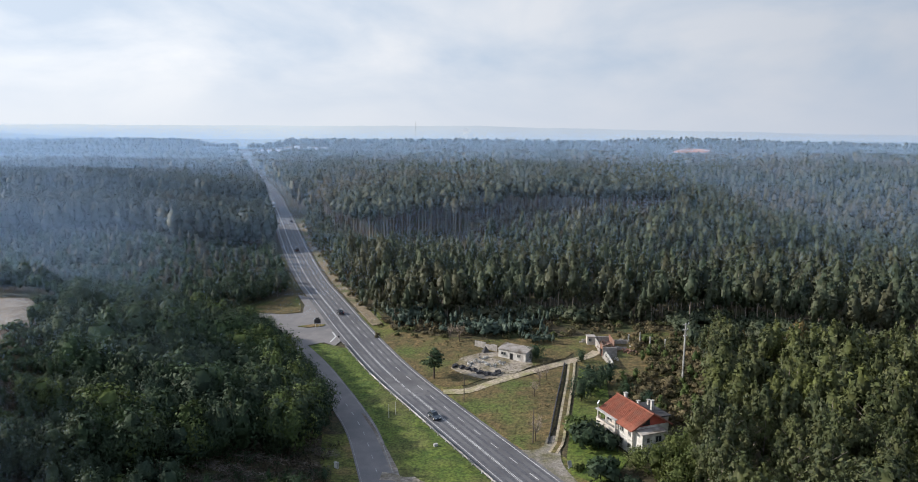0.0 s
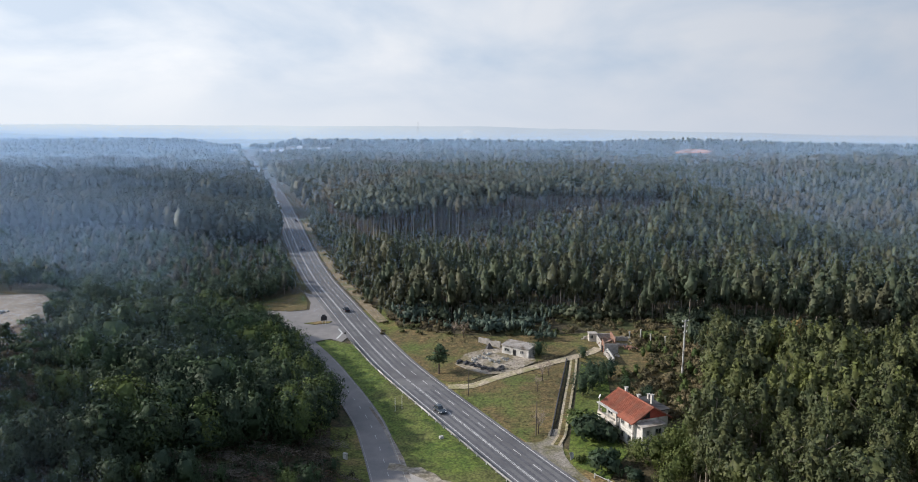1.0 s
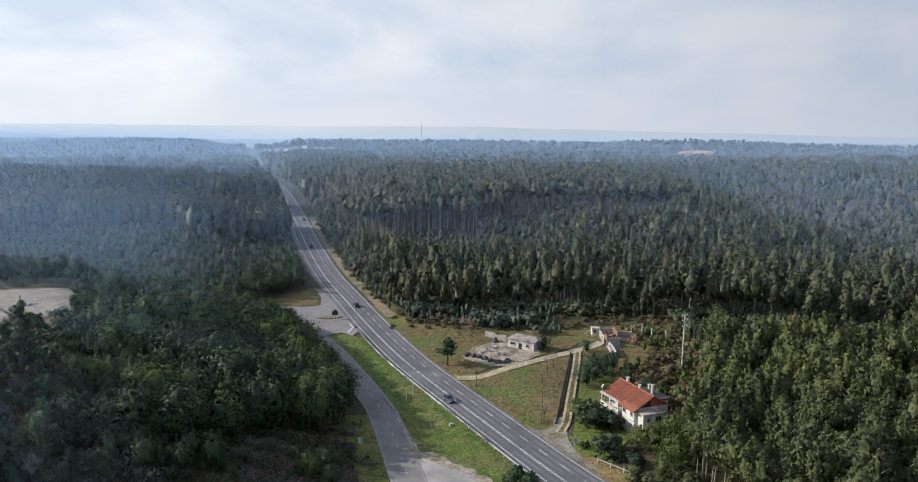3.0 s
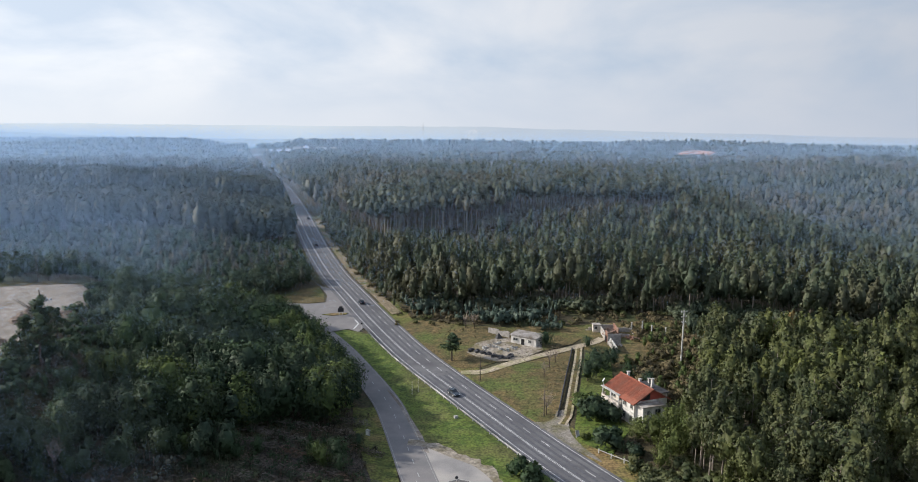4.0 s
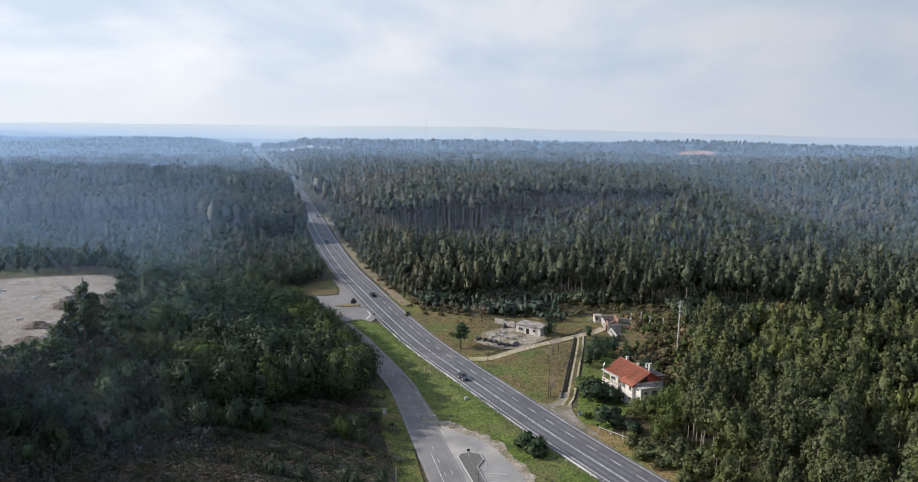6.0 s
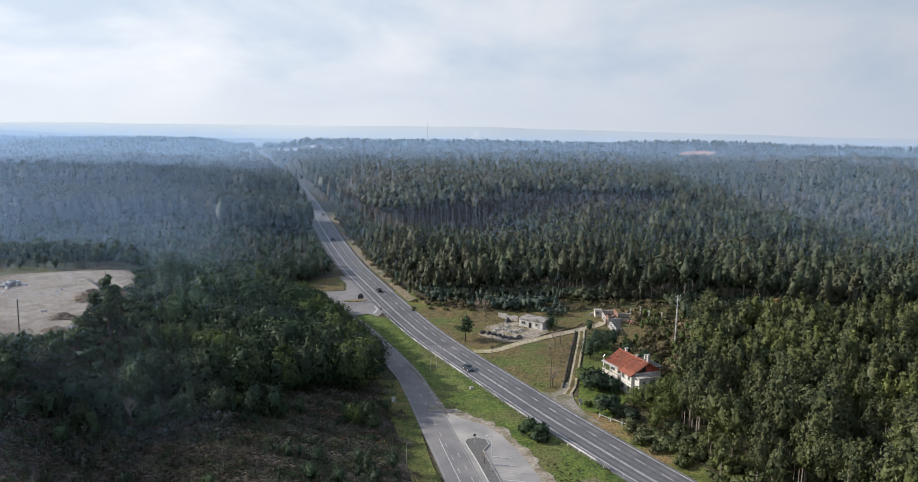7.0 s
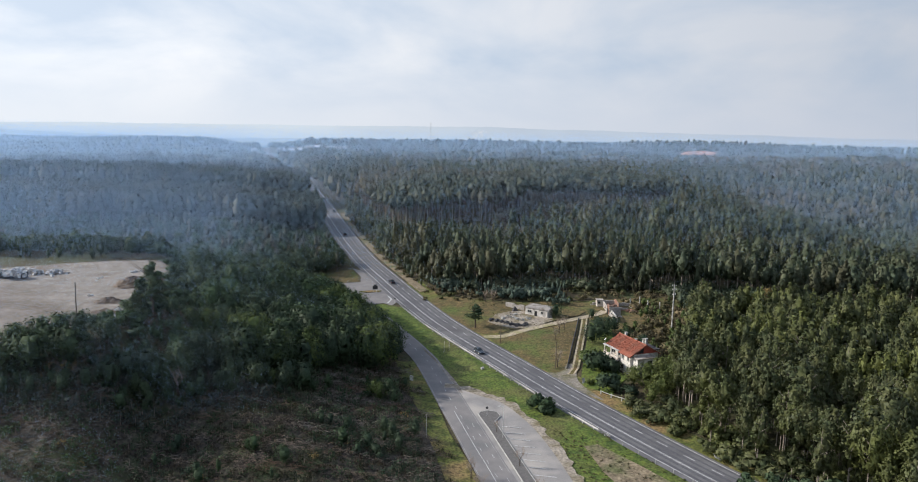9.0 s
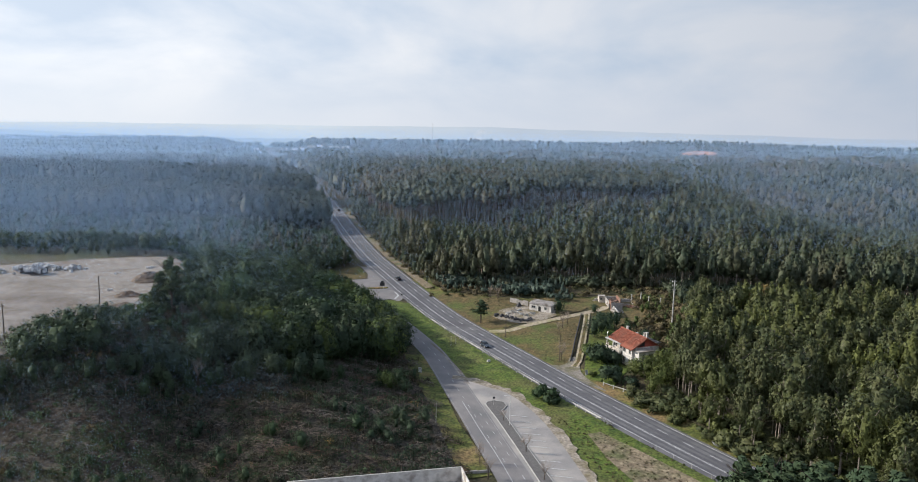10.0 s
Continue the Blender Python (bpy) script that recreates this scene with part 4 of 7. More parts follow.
def crown(kind, rng, clumps, each, size, lift, core):
    """One crown on a tree a metre high: a slim inner body and sprays of hanging leaves gathered in clumps."""
    wide, low, is_round = CROWNS[kind]
    wide, low = wide * rng.uniform(0.85, 1.2), low * rng.uniform(0.85, 1.25)
    lean, high = rng.normal(scale=0.03, size=2), 0.985 - low

    def girth(t):
        t = np.clip(t, 0, 1)
        return np.sqrt(np.maximum(1 - (2 * t - 1) ** 2, 0)) if is_round else np.sin(np.pi * t ** 0.75) ** 0.85

    def place(t, a, share):
        r = wide * girth(t) * share
        z = low + high * t
        return np.stack([np.cos(a) * r + lean[0] * z, np.sin(a) * r + lean[1] * z, z], -1)

    rings, sides = (np.array((0.06, 0.28, 0.52, 0.76, 0.94)), 5)
    ra = np.arange(sides) * 2 * np.pi / sides + rng.uniform(0, 0.8, (len(rings), 1))
    body = place(np.repeat(rings[:, None], sides, 1), ra, core * rng.uniform(0.7, 1.2, ra.shape))
    k = np.arange(sides)
    core_v = np.concatenate([np.stack([body[i][k], body[i][(k + 1) % sides], body[i + 1][(k + 1) % sides], body[i + 1][k]], 1).reshape(-1, 3) for i in range(len(rings) - 1)])
    t = (np.arange(clumps) + rng.uniform(0, 1, clumps)) / clumps
    t = t if is_round else t ** 1.15
    a = np.arange(clumps) * 2.4 + rng.uniform(-0.7, 0.7, clumps)
    mid = place(t, a, rng.uniform(0.55, 1.08, clumps))
    spread = wide * rng.uniform(0.22, 0.4, (clumps, 1, 1)) * np.maximum(girth(t), 0.35)[:, None, None]
    d = rng.normal(size=(clumps, each, 3)) * (0.62, 0.62, 0.7)
    pos = (mid[:, None, :] + d * spread).reshape(-1, 3)
    d = d.reshape(-1, 3)
    axis = np.stack([lean[0] * pos[:, 2], lean[1] * pos[:, 2], np.full(len(pos), low + high * (0.5 if is_round else 0.42))], -1)
    out = (pos - axis) / np.array((wide, wide, high * 0.55))
    nrm = out + 0.45 * d + rng.normal(scale=0.45, size=pos.shape)
    nrm /= np.linalg.norm(nrm, axis=1)[:, None] + 1e-6
    hang = np.array((0, 0, -1.0)) + rng.normal(scale=0.6, size=pos.shape)
    b = np.cross(nrm, hang)
    b /= np.linalg.norm(b, axis=1)[:, None] + 1e-6
    g = np.cross(b, nrm)
    sz = size * rng.uniform(0.55, 1.35, (len(pos), 1))
    w = rng.uniform(0.35, 0.62, (len(pos), 1))
    q = np.stack([pos - g * sz * 0.95, pos - b * sz * w, pos + g * sz * 0.95, pos + b * sz * w], 1)
    inward = np.einsum("ij,ij->i", np.cross(q[:, 1] - q[:, 0], q[:, 2] - q[:, 0]), out) < 0
    q[inward] = q[inward][:, ::-1]
    soft = 0.95 * out + 0.45 * d + 0.3 * nrm + np.array((0, 0, lift))
    core_axis = np.stack([lean[0] * core_v[:, 2], lean[1] * core_v[:, 2], np.full(len(core_v), low + high * 0.45)], -1)
    core_n = (core_v - core_axis) / np.array((wide, wide, high * 0.55)) + np.array((0, 0, lift))
    v = np.concatenate([core_v, q.reshape(-1, 3)])
    core_n = core_n * 0.9 + rng.normal(scale=0.22, size=core_n.shape)
    n = np.concatenate([core_n, np.repeat(soft, 4, axis=0)])
    return v, np.arange(len(v)).reshape(-1, 4), n / (np.linalg.norm(n, axis=1)[:, None] + 1e-6)


def trunk_arrays(kind, rng, h, n, limbs):
    """A tapered trunk with limbs as corners, quads and normals."""
    vs, fs, ns = [], [], []

    def tube(p, q, r0, r1):
        p, q = np.array(p, float), np.array(q, float)
        w = (q - p) / np.linalg.norm(q - p)
        s = np.cross(w, (0.3, 0.9, 0.1))
        s /= np.linalg.norm(s)
        o = np.cross(w, s)
        k = sum(len(a) for a in vs)
        an = np.arange(n) * 2 * math.pi / n
        ringv = np.cos(an)[:, None] * s + np.sin(an)[:, None] * o
        vs.append(np.concatenate([p + ringv * r0, q + ringv * r1]))
        ns.append(np.concatenate([ringv, ringv]))
        for i in range(n):
            fs.append((k + i, k + (i + 1) % n, k + n + (i + 1) % n, k + n + i))

    r = h * (0.0105 if kind in ("eucalyptus", "tall", "slim", "plume", "pole") else 0.02)
    bend = rng.normal(scale=0.015 * h, size=2)
    tube((0, 0, -0.4), (bend[0] * 0.4, bend[1] * 0.4, h * 0.45), r * 1.2, r * 0.75)
    tube((bend[0] * 0.4, bend[1] * 0.4, h * 0.45), (bend[0], bend[1], h * 0.9), r * 0.75, r * 0.2)
    for i in range(limbs):
        z, a = h * rng.uniform(0.4, 0.75), rng.uniform(0, 6.28)
        d = h * rng.uniform(0.08, 0.15) * (1 if kind in ("eucalyptus", "slim", "plume", "pole") else 1.8)
        b = bend * (z / h)
        tube((b[0], b[1], z), (b[0] + math.cos(a) * d, b[1] + math.sin(a) * d, z + d * rng.uniform(0.6, 1.2)), r * 0.45, r * 0.12)
    return np.concatenate(vs), np.array(fs), np.concatenate(ns)


def array_mesh(name, verts, faces, mats, slots=None, normals=None):
    me = bpy.data.meshes.new(name)
    me.vertices.add(len(verts))
    me.vertices.foreach_set("co", np.ascontiguousarray(verts, dtype=np.float32).ravel())
    me.loops.add(faces.size)
    me.loops.foreach_set("vertex_index", np.ascontiguousarray(faces, dtype=np.int32).ravel())
    me.polygons.add(len(faces))
    me.polygons.foreach_set("loop_start", np.arange(0, faces.size, 4, dtype=np.int32))
    me.polygons.foreach_set("loop_total", np.full(len(faces), 4, dtype=np.int32))
    for m in mats:
        me.materials.append(m)
    if slots is not None:
        me.polygons.foreach_set("material_index", np.ascontiguousarray(slots, dtype=np.int32))
    me.update(calc_edges=True)
    me.validate()
    if normals is not None:
        layer = me.attributes.new("custom_normal", "FLOAT_VECTOR", "POINT")
        layer.data.foreach_set("vector", np.ascontiguousarray(normals, dtype=np.float32).ravel())
    return me


def template(kind, seed, n_puffs, each, size, sides=3, limbs=0, lift=0.15, cores=0.7):
    rng = np.random.RandomState(seed)
    if kind in CROWNS:
        lv, lf, ln = crown(kind, rng, n_puffs, each, size, lift, cores)
    else:
        lv, lf, ln = leaves(rng, puffs_of(kind, rng, 1.0, n_puffs), each, size, 0.25, lift, cores)
    tv, tf, tn = trunk_arrays(kind, rng, 1.0, sides, limbs)
    return lv, lf, tv, tf, ln, tn


def woods(name, label, category, spots, templates, leaf, bark, seed):
    """Very many plants in one mesh: spots are x, y, height."""
    rng = np.random.RandomState(seed)
    which = rng.randint(len(templates), size=len(spots))
    vs, fs, ss, ns, base = [], [], [], [], 0
    z = ground_z(spots[:, 0], spots[:, 1]) - 0.14
    for k, (lv, lf, tv, tf, ln, tn) in enumerate(templates):
        pick = np.where(which == k)[0]
        if not len(pick):
            continue
        tv_all = np.concatenate([lv, tv])
        tf_all = np.concatenate([lf, tf + len(lv)])
        slot = np.concatenate([np.zeros(len(lf)), np.ones(len(tf))])
        a = rng.uniform(0, 6.28, len(pick))
        h = spots[pick, 2]
        fat = rng.uniform(0.85, 1.2, len(pick))
        ca, sa = np.cos(a) * h * fat, np.sin(a) * h * fat
        x = tv_all[None, :, 0] * ca[:, None] - tv_all[None, :, 1] * sa[:, None] + spots[pick, 0][:, None]
        y = tv_all[None, :, 0] * sa[:, None] + tv_all[None, :, 1] * ca[:, None] + spots[pick, 1][:, None]
        zz = tv_all[None, :, 2] * h[:, None] + z[pick][:, None]
        n, nn = len(tv_all), np.concatenate([ln, tn])
        cn, sn = np.cos(a)[:, None], np.sin(a)[:, None]
        ns.append(np.stack([nn[None, :, 0] * cn - nn[None, :, 1] * sn, nn[None, :, 0] * sn + nn[None, :, 1] * cn, np.repeat(nn[None, :, 2], len(pick), 0)], -1).reshape(-1, 3))
        vs.append(np.stack([x, y, zz], -1).reshape(-1, 3))
        fs.append((tf_all[None] + (np.arange(len(pick)) * n)[:, None, None] + base).reshape(-1, 4))
        ss.append(np.tile(slot, len(pick)))
        base += n * len(pick)
    me = array_mesh(name, np.concatenate(vs), np.concatenate(fs), [leaf, bark], np.concatenate(ss), np.concatenate(ns))
    return tagged(new(name, me), label, category, "", "stuff")


def spots_in(mask, x0, x1, y0, y1, gap, low, high, seed, thin=1.0):
    rng = np.random.RandomState(seed)
    gx, gy = np.meshgrid(np.arange(x0, x1, gap), np.arange(y0, y1, gap))
    x = (gx + rng.uniform(-0.85, 0.85, gx.shape) * gap).ravel()
    y = (gy + rng.uniform(-0.85, 0.85, gy.shape) * gap).ravel()
    keep = mask(x, y) & (rng.uniform(size=x.shape) < thin)
    keep &= (x > -30 - (y + 66) * 0.69) & (x < 14 + (y + 66) * 0.63)
    x, y = x[keep], y[keep]
    lump = np.sin(x * 0.13 + seed + 1.5 * np.sin(y * 0.037)) * np.sin(y * 0.11 + 2.1 * seed + 1.3 * np.sin(x * 0.043)) * 0.5 + 0.5
    h = low + (high - low) * np.clip(0.75 * rng.uniform(size=x.shape) ** 1.2 + 0.45 * lump - 0.05, 0, 1.2)
    return np.stack([x, y, h], 1)


def off_road(x, y, right=15.0, left=12.0):
    u = x - road_x(y)
    return (u > right) | (u < -left)


def stand_edge(x):
    """The front of the tall stand behind the hollow and the thin pines."""
    return np.interp(x, [-80, -60, -20, 5, 20, 90, 130], [366, 368, 372, 380, 404, 410, 424]) + 3 * np.sin(x * 0.17)


def in_gap(x, y):
    """The hollow in front of the tall stand."""
    near_edge = np.interp(x, [-120, -60, 0, 14], [352, 350, 356, 372]) + 4 * np.sin(x * 0.11)
    return (y > near_edge) & (y < stand_edge(x)) & (x > road_x(y) + 28) & (x < 14)


def pale_stand(x, y):
    return (y > np.interp(x, [-8, 20, 100], [362, 378, 388])) & (x > -6) & (x < 104) & (y <= stand_edge(x))


def dark_stand(x, y):
    return (y > stand_edge(x)) & (y < 446) & (x > road_x(y) + 26) & (x < 118 - 0.15 * (y - 400))


def front_wood(x, y):
    u = x - road_x(y)
    edge = 243 + 5 * np.sin(x * 0.09) + np.where(x > 60, (x - 60) * -0.3, 0)
    return (u > 18) & (y > edge) & (x > -36 - (y - 250) * 0.42) & (y < 470) & ~pale_stand(x, y) & ~in_gap(x, y) & ~dark_stand(x, y) & ((x > 90) | (y < stand_edge(x)) | (u < 26))


def far_wood(x, y):
    cutting = (x > 350 + 0.23 * (y - 1330)) & (x < 410 + 0.4 * (y - 1330)) & (y > 1330) & (y < 1545)
    beyond = (y >= 446) & (x < 118) | (y >= 470)
    return beyond & off_road(x, y, 11, 9) & ~dark_stand(x, y) & ~cutting & ~((y > 1060) & (np.abs(x - road_x(y)) < 12)) & ~((y > 1400) & (y < 1560) & (x > -470) & (x < -300))


def left_stand(x, y):
    return (y > 352 + 6 * np.sin(x * 0.06)) & (y < 398) & (x < side_x(y) - 3)


def near_right(x, y):
    edge = np.where(y < 122, road_x(y) + 13.2, np.interp(y, [122, 126, 140, 150, 165, 185, 232], [33, 37, 42, 47.5, 51, 60, 64]))
    return (x > edge) & (y < 198 + 8 * np.sin(x * 0.12)) & (x > road_x(y) + 13)


def left_wood(x, y):
    v = side_x(y) - x
    low = np.interp(x, [-125, -104, -95, -83, -70, -60, -52, -46, -40, -34, -31], [95, 96, 93, 97, 112, 122, 130, 136, 142, 149, 165])
    return (v > 3.0) & (y > low) & (y < 226) & (x > np.interp(y, [90, 105, 130, 150, 172, 193, 230], [-82, -82, -89.5, -97.5, -105, -113, -122]))


def left_far(x, y):
    v = side_x(y) - x
    return (v > 1.0) & (y < 486) & (y > np.interp(x, [-230, -175, -150, -124, -110, -100], [139, 168, 184, 195, 214, 226])) & ((y > 264) & (v > 2.5) | (v > 20))


EUC_MID = [template("plume" if i % 4 else "slim", 20 + i, 16, 10, 0.042, 3, 2, 0.1, 0.66) for i in range(10)]
EUC_BACK = [template("plume", 30 + i, 12, 8, 0.05, 3, 1, 0.1, 0.7) for i in range(8)]
EUC_FAR = [template("plume", 40 + i, 9, 4, 0.065, 3, 0, 0.1, 0.78) for i in range(8)]
BROAD_FAR = [template("full", 80 + i, 12, 5, 0.08, 3, 0, 0.1, 0.7) for i in range(6)]
TALL = [template("tall", 90 + i, 9, 5, 0.045, 3, 0, 0.1, 0.78) for i in range(6)]
EDGE = [template("eucalyptus", 50 + i, 13, 6, 0.06, 3, 0, 0.1, 0.75) for i in range(6)]
DISTANT = [template("full", 95 + i, 8, 2, 0.1, 3, 0, 0.1, 0.85) for i in range(8)]


def lowered(spots):
    """The wood grows lower towards the hollow behind it."""
    spots[:, 2] *= 1 - 0.42 * smooth(312, 346, spots[:, 1]) * smooth(60, -10, spots[:, 0])
    return spots


woods("tall_stand", "dark blue-green stand of tall trees beyond the clearing", "trees", spots_in(left_stand, -420, -80, 340, 400, 3.9, 16, 21, 17), EDGE, M["leaf_far"], M["bark_dark"], 17)
woods("tall_stand", "row of tall bare pale trunks at the edge of a stand", "trees", spots_in(lambda x, y: dark_stand(x, y) & (y < stand_edge(x) + 7), -140, 130, 356, 448, 3.6, 17, 21, 7), TALL, M["leaf_mid"], M["bark"], 7)
# trunks behind the front row get dark bark, painting the shade inside
woods("tall_stand", "tall stand with its crowns far above the ground, bark darkened for inner shade", "trees", spots_in(lambda x, y: dark_stand(x, y) & (y >= stand_edge(x) + 7), -140, 130, 360, 448, 4.0, 18, 22.5, 18), TALL, M["leaf_mid"], M["bark_dark"], 18)
woods("eucalyptus_wood", "tall green eucalyptus plantation with pale bare trunks", "trees", lowered(spots_in(lambda x, y: front_wood(x, y) & (y < 310), -140, 330, 226, 312, 4.3, 8, 21, 1, 0.9)), EUC_MID, M["leaf"], M["bark"], 1)
woods("eucalyptus_wood", "green eucalyptus canopy climbing the hill", "trees", lowered(spots_in(lambda x, y: front_wood(x, y) & (y >= 310), -140, 340, 308, 475, 4.9, 8, 20, 16, 0.9)), EUC_BACK, M["leaf"], M["bark"], 16)
woods("thin_pine_stand", "thin greyish stand of young pines", "trees", spots_in(pale_stand, -10, 120, 360, 420, 3.0, 6, 9.5, 2), TALL, M["leaf_grey"], M["bark"], 2)
woods("far_woods", "olive eucalyptus forest rolling away beyond the hollow", "trees", spots_in(lambda x, y: far_wood(x, y) & (x > road_x(y)), -240, 520, 446, 760, 6.6, 11, 22, 3, 0.92), EUC_FAR, M["leaf_mid"], M["bark"], 3)
woods("far_woods", "hazy blue-green eucalyptus forest beyond the clearing", "trees", spots_in(lambda x, y: far_wood(x, y) & (x < road_x(y)), -520, -120, 484, 760, 7.4, 10, 20, 15, 0.92), EUC_FAR, M["leaf_far"], M["bark"], 15)
woods("far_woods", "hazy blue-green forest on the far hills", "trees", spots_in(far_wood, -1000, 900, 760, 1240, 13.0, 11, 21, 4, 0.88), DISTANT, M["leaf_mid"], M["bark"], 4)
woods("far_woods", "hazy low forest along the farthest ridge", "trees", spots_in(far_wood, -1400, 1300, 1240, 1840, 15.0, 7, 15, 8, 0.9), DISTANT, M["leaf_mid"], M["bark"], 8)
woods("left_far_woods", "blue-green eucalyptus wood beyond the clearing", "trees", spots_in(lambda x, y: left_far(x, y) & (y > 442), -420, -90, 438, 488, 4.3, 17, 22.5, 5), EDGE + EUC_BACK[:4], M["leaf_far"], M["bark"], 5)
woods("young_wood", "young trees in the hollow between two stands", "trees", spots_in(lambda x, y: left_far(x, y) & (y > 398) & (y <= 442), -400, -90, 396, 444, 5.0, 5, 12, 19), EUC_FAR, M["leaf_far"], M["bark"], 19)
woods("young_wood", "dark scrubby young wood beyond the junction", "trees", spots_in(lambda x, y: left_far(x, y) & (y <= 354), -330, -70, 190, 355, 3.9, 2.5, 7, 6, 0.95), BROAD_FAR, M["leaf_wood"], M["bark_dark"], 6)
woods("young_eucalyptus", "scattered pointed young eucalyptus trees above the scrub", "trees", spots_in(lambda x, y: left_far(x, y) & (y <= 352) & (y > 236), -330, -70, 236, 355, 8.5, 6, 12, 9, 0.6), EUC_BACK, M["leaf_far"], M["bark"], 9)


# ---- trees near the road, one by one ----
def tree_meshes(kind, seed, n_puffs, each, size, limbs, leaf, bark):
    """The trunk's and the crown's mesh of one tree a metre high."""
    lv, lf, tv, tf, ln, tn = template(kind, seed, n_puffs, each, size, 6, limbs, 0.1, 0.42)
    return array_mesh("trunk", tv, tf, [bark], None, tn), array_mesh("crown", lv, lf, [leaf], None, ln)


def plant(name, meshes, x, y, h, turn, fat, label, group, tilt=0.0):
    root = new(name)
    root.matrix_basis = pose(x, y, gz(x, y) - 0.14, tilt, 0, turn) @ Matrix.Diagonal((h * fat, h * fat, h, 1))
    for n, me in zip(("trunk", "crown"), meshes):
        new(n, me).parent = root
    return tagged(root, label, "tree", group)


EUC = [tree_meshes("pole" if i % 3 else "slim", 200 + i, 28, 28, 0.022, 7, M["leaf_near"], M["bark"]) for i in range(9)]
BROAD = [tree_meshes("broadleaf", 230 + i, 34, 34, 0.03, 5, M["leaf_wood"], M["bark_dark"]) for i in range(6)]
MOSSY = [tree_meshes("broadleaf", 290 + i, 34, 34, 0.03, 5, M["leaf_mossy"], M["bark_dark"]) for i in range(4)]
TALL_DARK = [tree_meshes("eucalyptus", 280 + i, 28, 30, 0.026, 6, M["leaf_wood"], M["bark_dark"]) for i in range(5)]
OLIVE = [tree_meshes("broadleaf", 255 + i, 34, 40, 0.034, 5, M["leaf_garden"], M["bark_dark"]) for i in range(3)]
PINE = [tree_meshes("pine", 260 + i, 18, 70, 0.034, 8, M["leaf_pine"], M["bark_dark"]) for i in range(4)]

rng = np.random.RandomState(77)
right_spots = spots_in(near_right, 40, 190, 40, 243, 3.3, 7.0, 18.5, 11, 0.9)
near = (right_spots[:, 0] < 84) & (right_spots[:, 1] > 66) & (right_spots[:, 1] < 142)
near &= np.cumsum(near) <= 290
for x, y, h in right_spots[near]:
    plant("eucalyptus_tree", EUC[rng.randint(9)], x, y, h, rng.uniform(0, 360), rng.uniform(0.85, 1.15), "slender eucalyptus with olive-green leaves and a pale trunk", "eucalyptus trees beside the road")
EUC_THICK = [template("pole", 120 + i, 22, 14, 0.032, 3, 2, 0.1, 0.58) for i in range(8)]
woods("roadside_eucalyptus", "dense olive-green eucalyptus wood behind the house", "trees", right_spots[~near], EUC_THICK, M["leaf_near"], M["bark"], 12)

left_spots = spots_in(left_wood, -150, -25, 90, 230, 3.4, 6.0, 13.0, 13)
top = np.interp(left_spots[:, 1], [90, 130, 170, 215], [20.0, 22.0, 25.5, 28.0])
mound = np.exp(-((left_spots[:, 0] + 87) / 13) ** 2 - ((left_spots[:, 1] - 180) / 24) ** 2)
top = top + 3.2 * mound
left_spots[:, 2] += 3.5 * mound
left_spots[:, 2] = np.clip(left_spots[:, 2], 2.2, np.maximum(2.6, top - ground_z(left_spots[:, 0], left_spots[:, 1]) + rng.uniform(-2.6, 1.6, len(left_spots))))
v = side_x(left_spots[:, 1]) - left_spots[:, 0]
left_spots[:, 2] = np.minimum(left_spots[:, 2], 7.0 + 0.45 * v + rng.uniform(-0.8, 1.4, len(v)))
edge = (v < 24) | (left_spots[:, 1] < 135)
edge &= np.cumsum(edge) <= 220
for x, y, h in left_spots[edge]:
    kind = rng.uniform()
    meshes = MOSSY[rng.randint(4)] if kind < 0.2 else TALL_DARK[rng.randint(5)] if kind < 0.5 else BROAD[rng.randint(6)]
    plant("broadleaf_tree", meshes, x, y, h, rng.uniform(0, 360), rng.uniform(0.9, 1.15) * (1.45 if 0.2 < kind < 0.5 else 1.0), "dense dark green broadleaf tree of the roadside wood", "trees of the roadside wood")
TALL_THICK = [template("eucalyptus", 150 + i, 22, 16, 0.034, 3, 1, 0.1, 0.45) for i in range(4)]
BROAD_THICK = [template("broadleaf", 140 + i, 26, 18, 0.038, 3, 1, 0.1, 0.5) for i in range(6)]
woods("mixed_wood", "dense dark green mixed wood on the slope", "trees", left_spots[~edge], BROAD_THICK + TALL_THICK, M["leaf_wood"], M["bark_dark"], 14)


# ---- the house ----
def window(parent, c, size, axis, label="dark empty window with pale frame"):
    """A window set in a wall whose outside faces along -axis: frame bars, sill and pane."""
    w, h = size
    x, y, z = c
    root = new("window")
    root.parent = parent
    root.matrix_basis = pose(x, y, z, 0, 0, -90 if axis == "x" else 0)
    tagged(root, label)
    box_part("pane", (0, 0.0, 0), (w, 0.06, h), M["glass"], root)
    bm = bmesh.new()
    for sx in (-1, 1):
        add_box(bm, sx * (w / 2 + 0.04), -0.03, 0, 0.09, 0.14, h + 0.18)
    for sz in (-1, 1):
        add_box(bm, 0, -0.03, sz * (h / 2 + 0.04), w, 0.14, 0.09)
    add_box(bm, 0, -0.03, 0, 0.06, 0.1, h)
    part("frame", bm, M["kerb"], root)
    box_part("sill", (0, -0.08, -h / 2 - 0.13), (w + 0.3, 0.28, 0.07), M["concrete"], root)
    return root


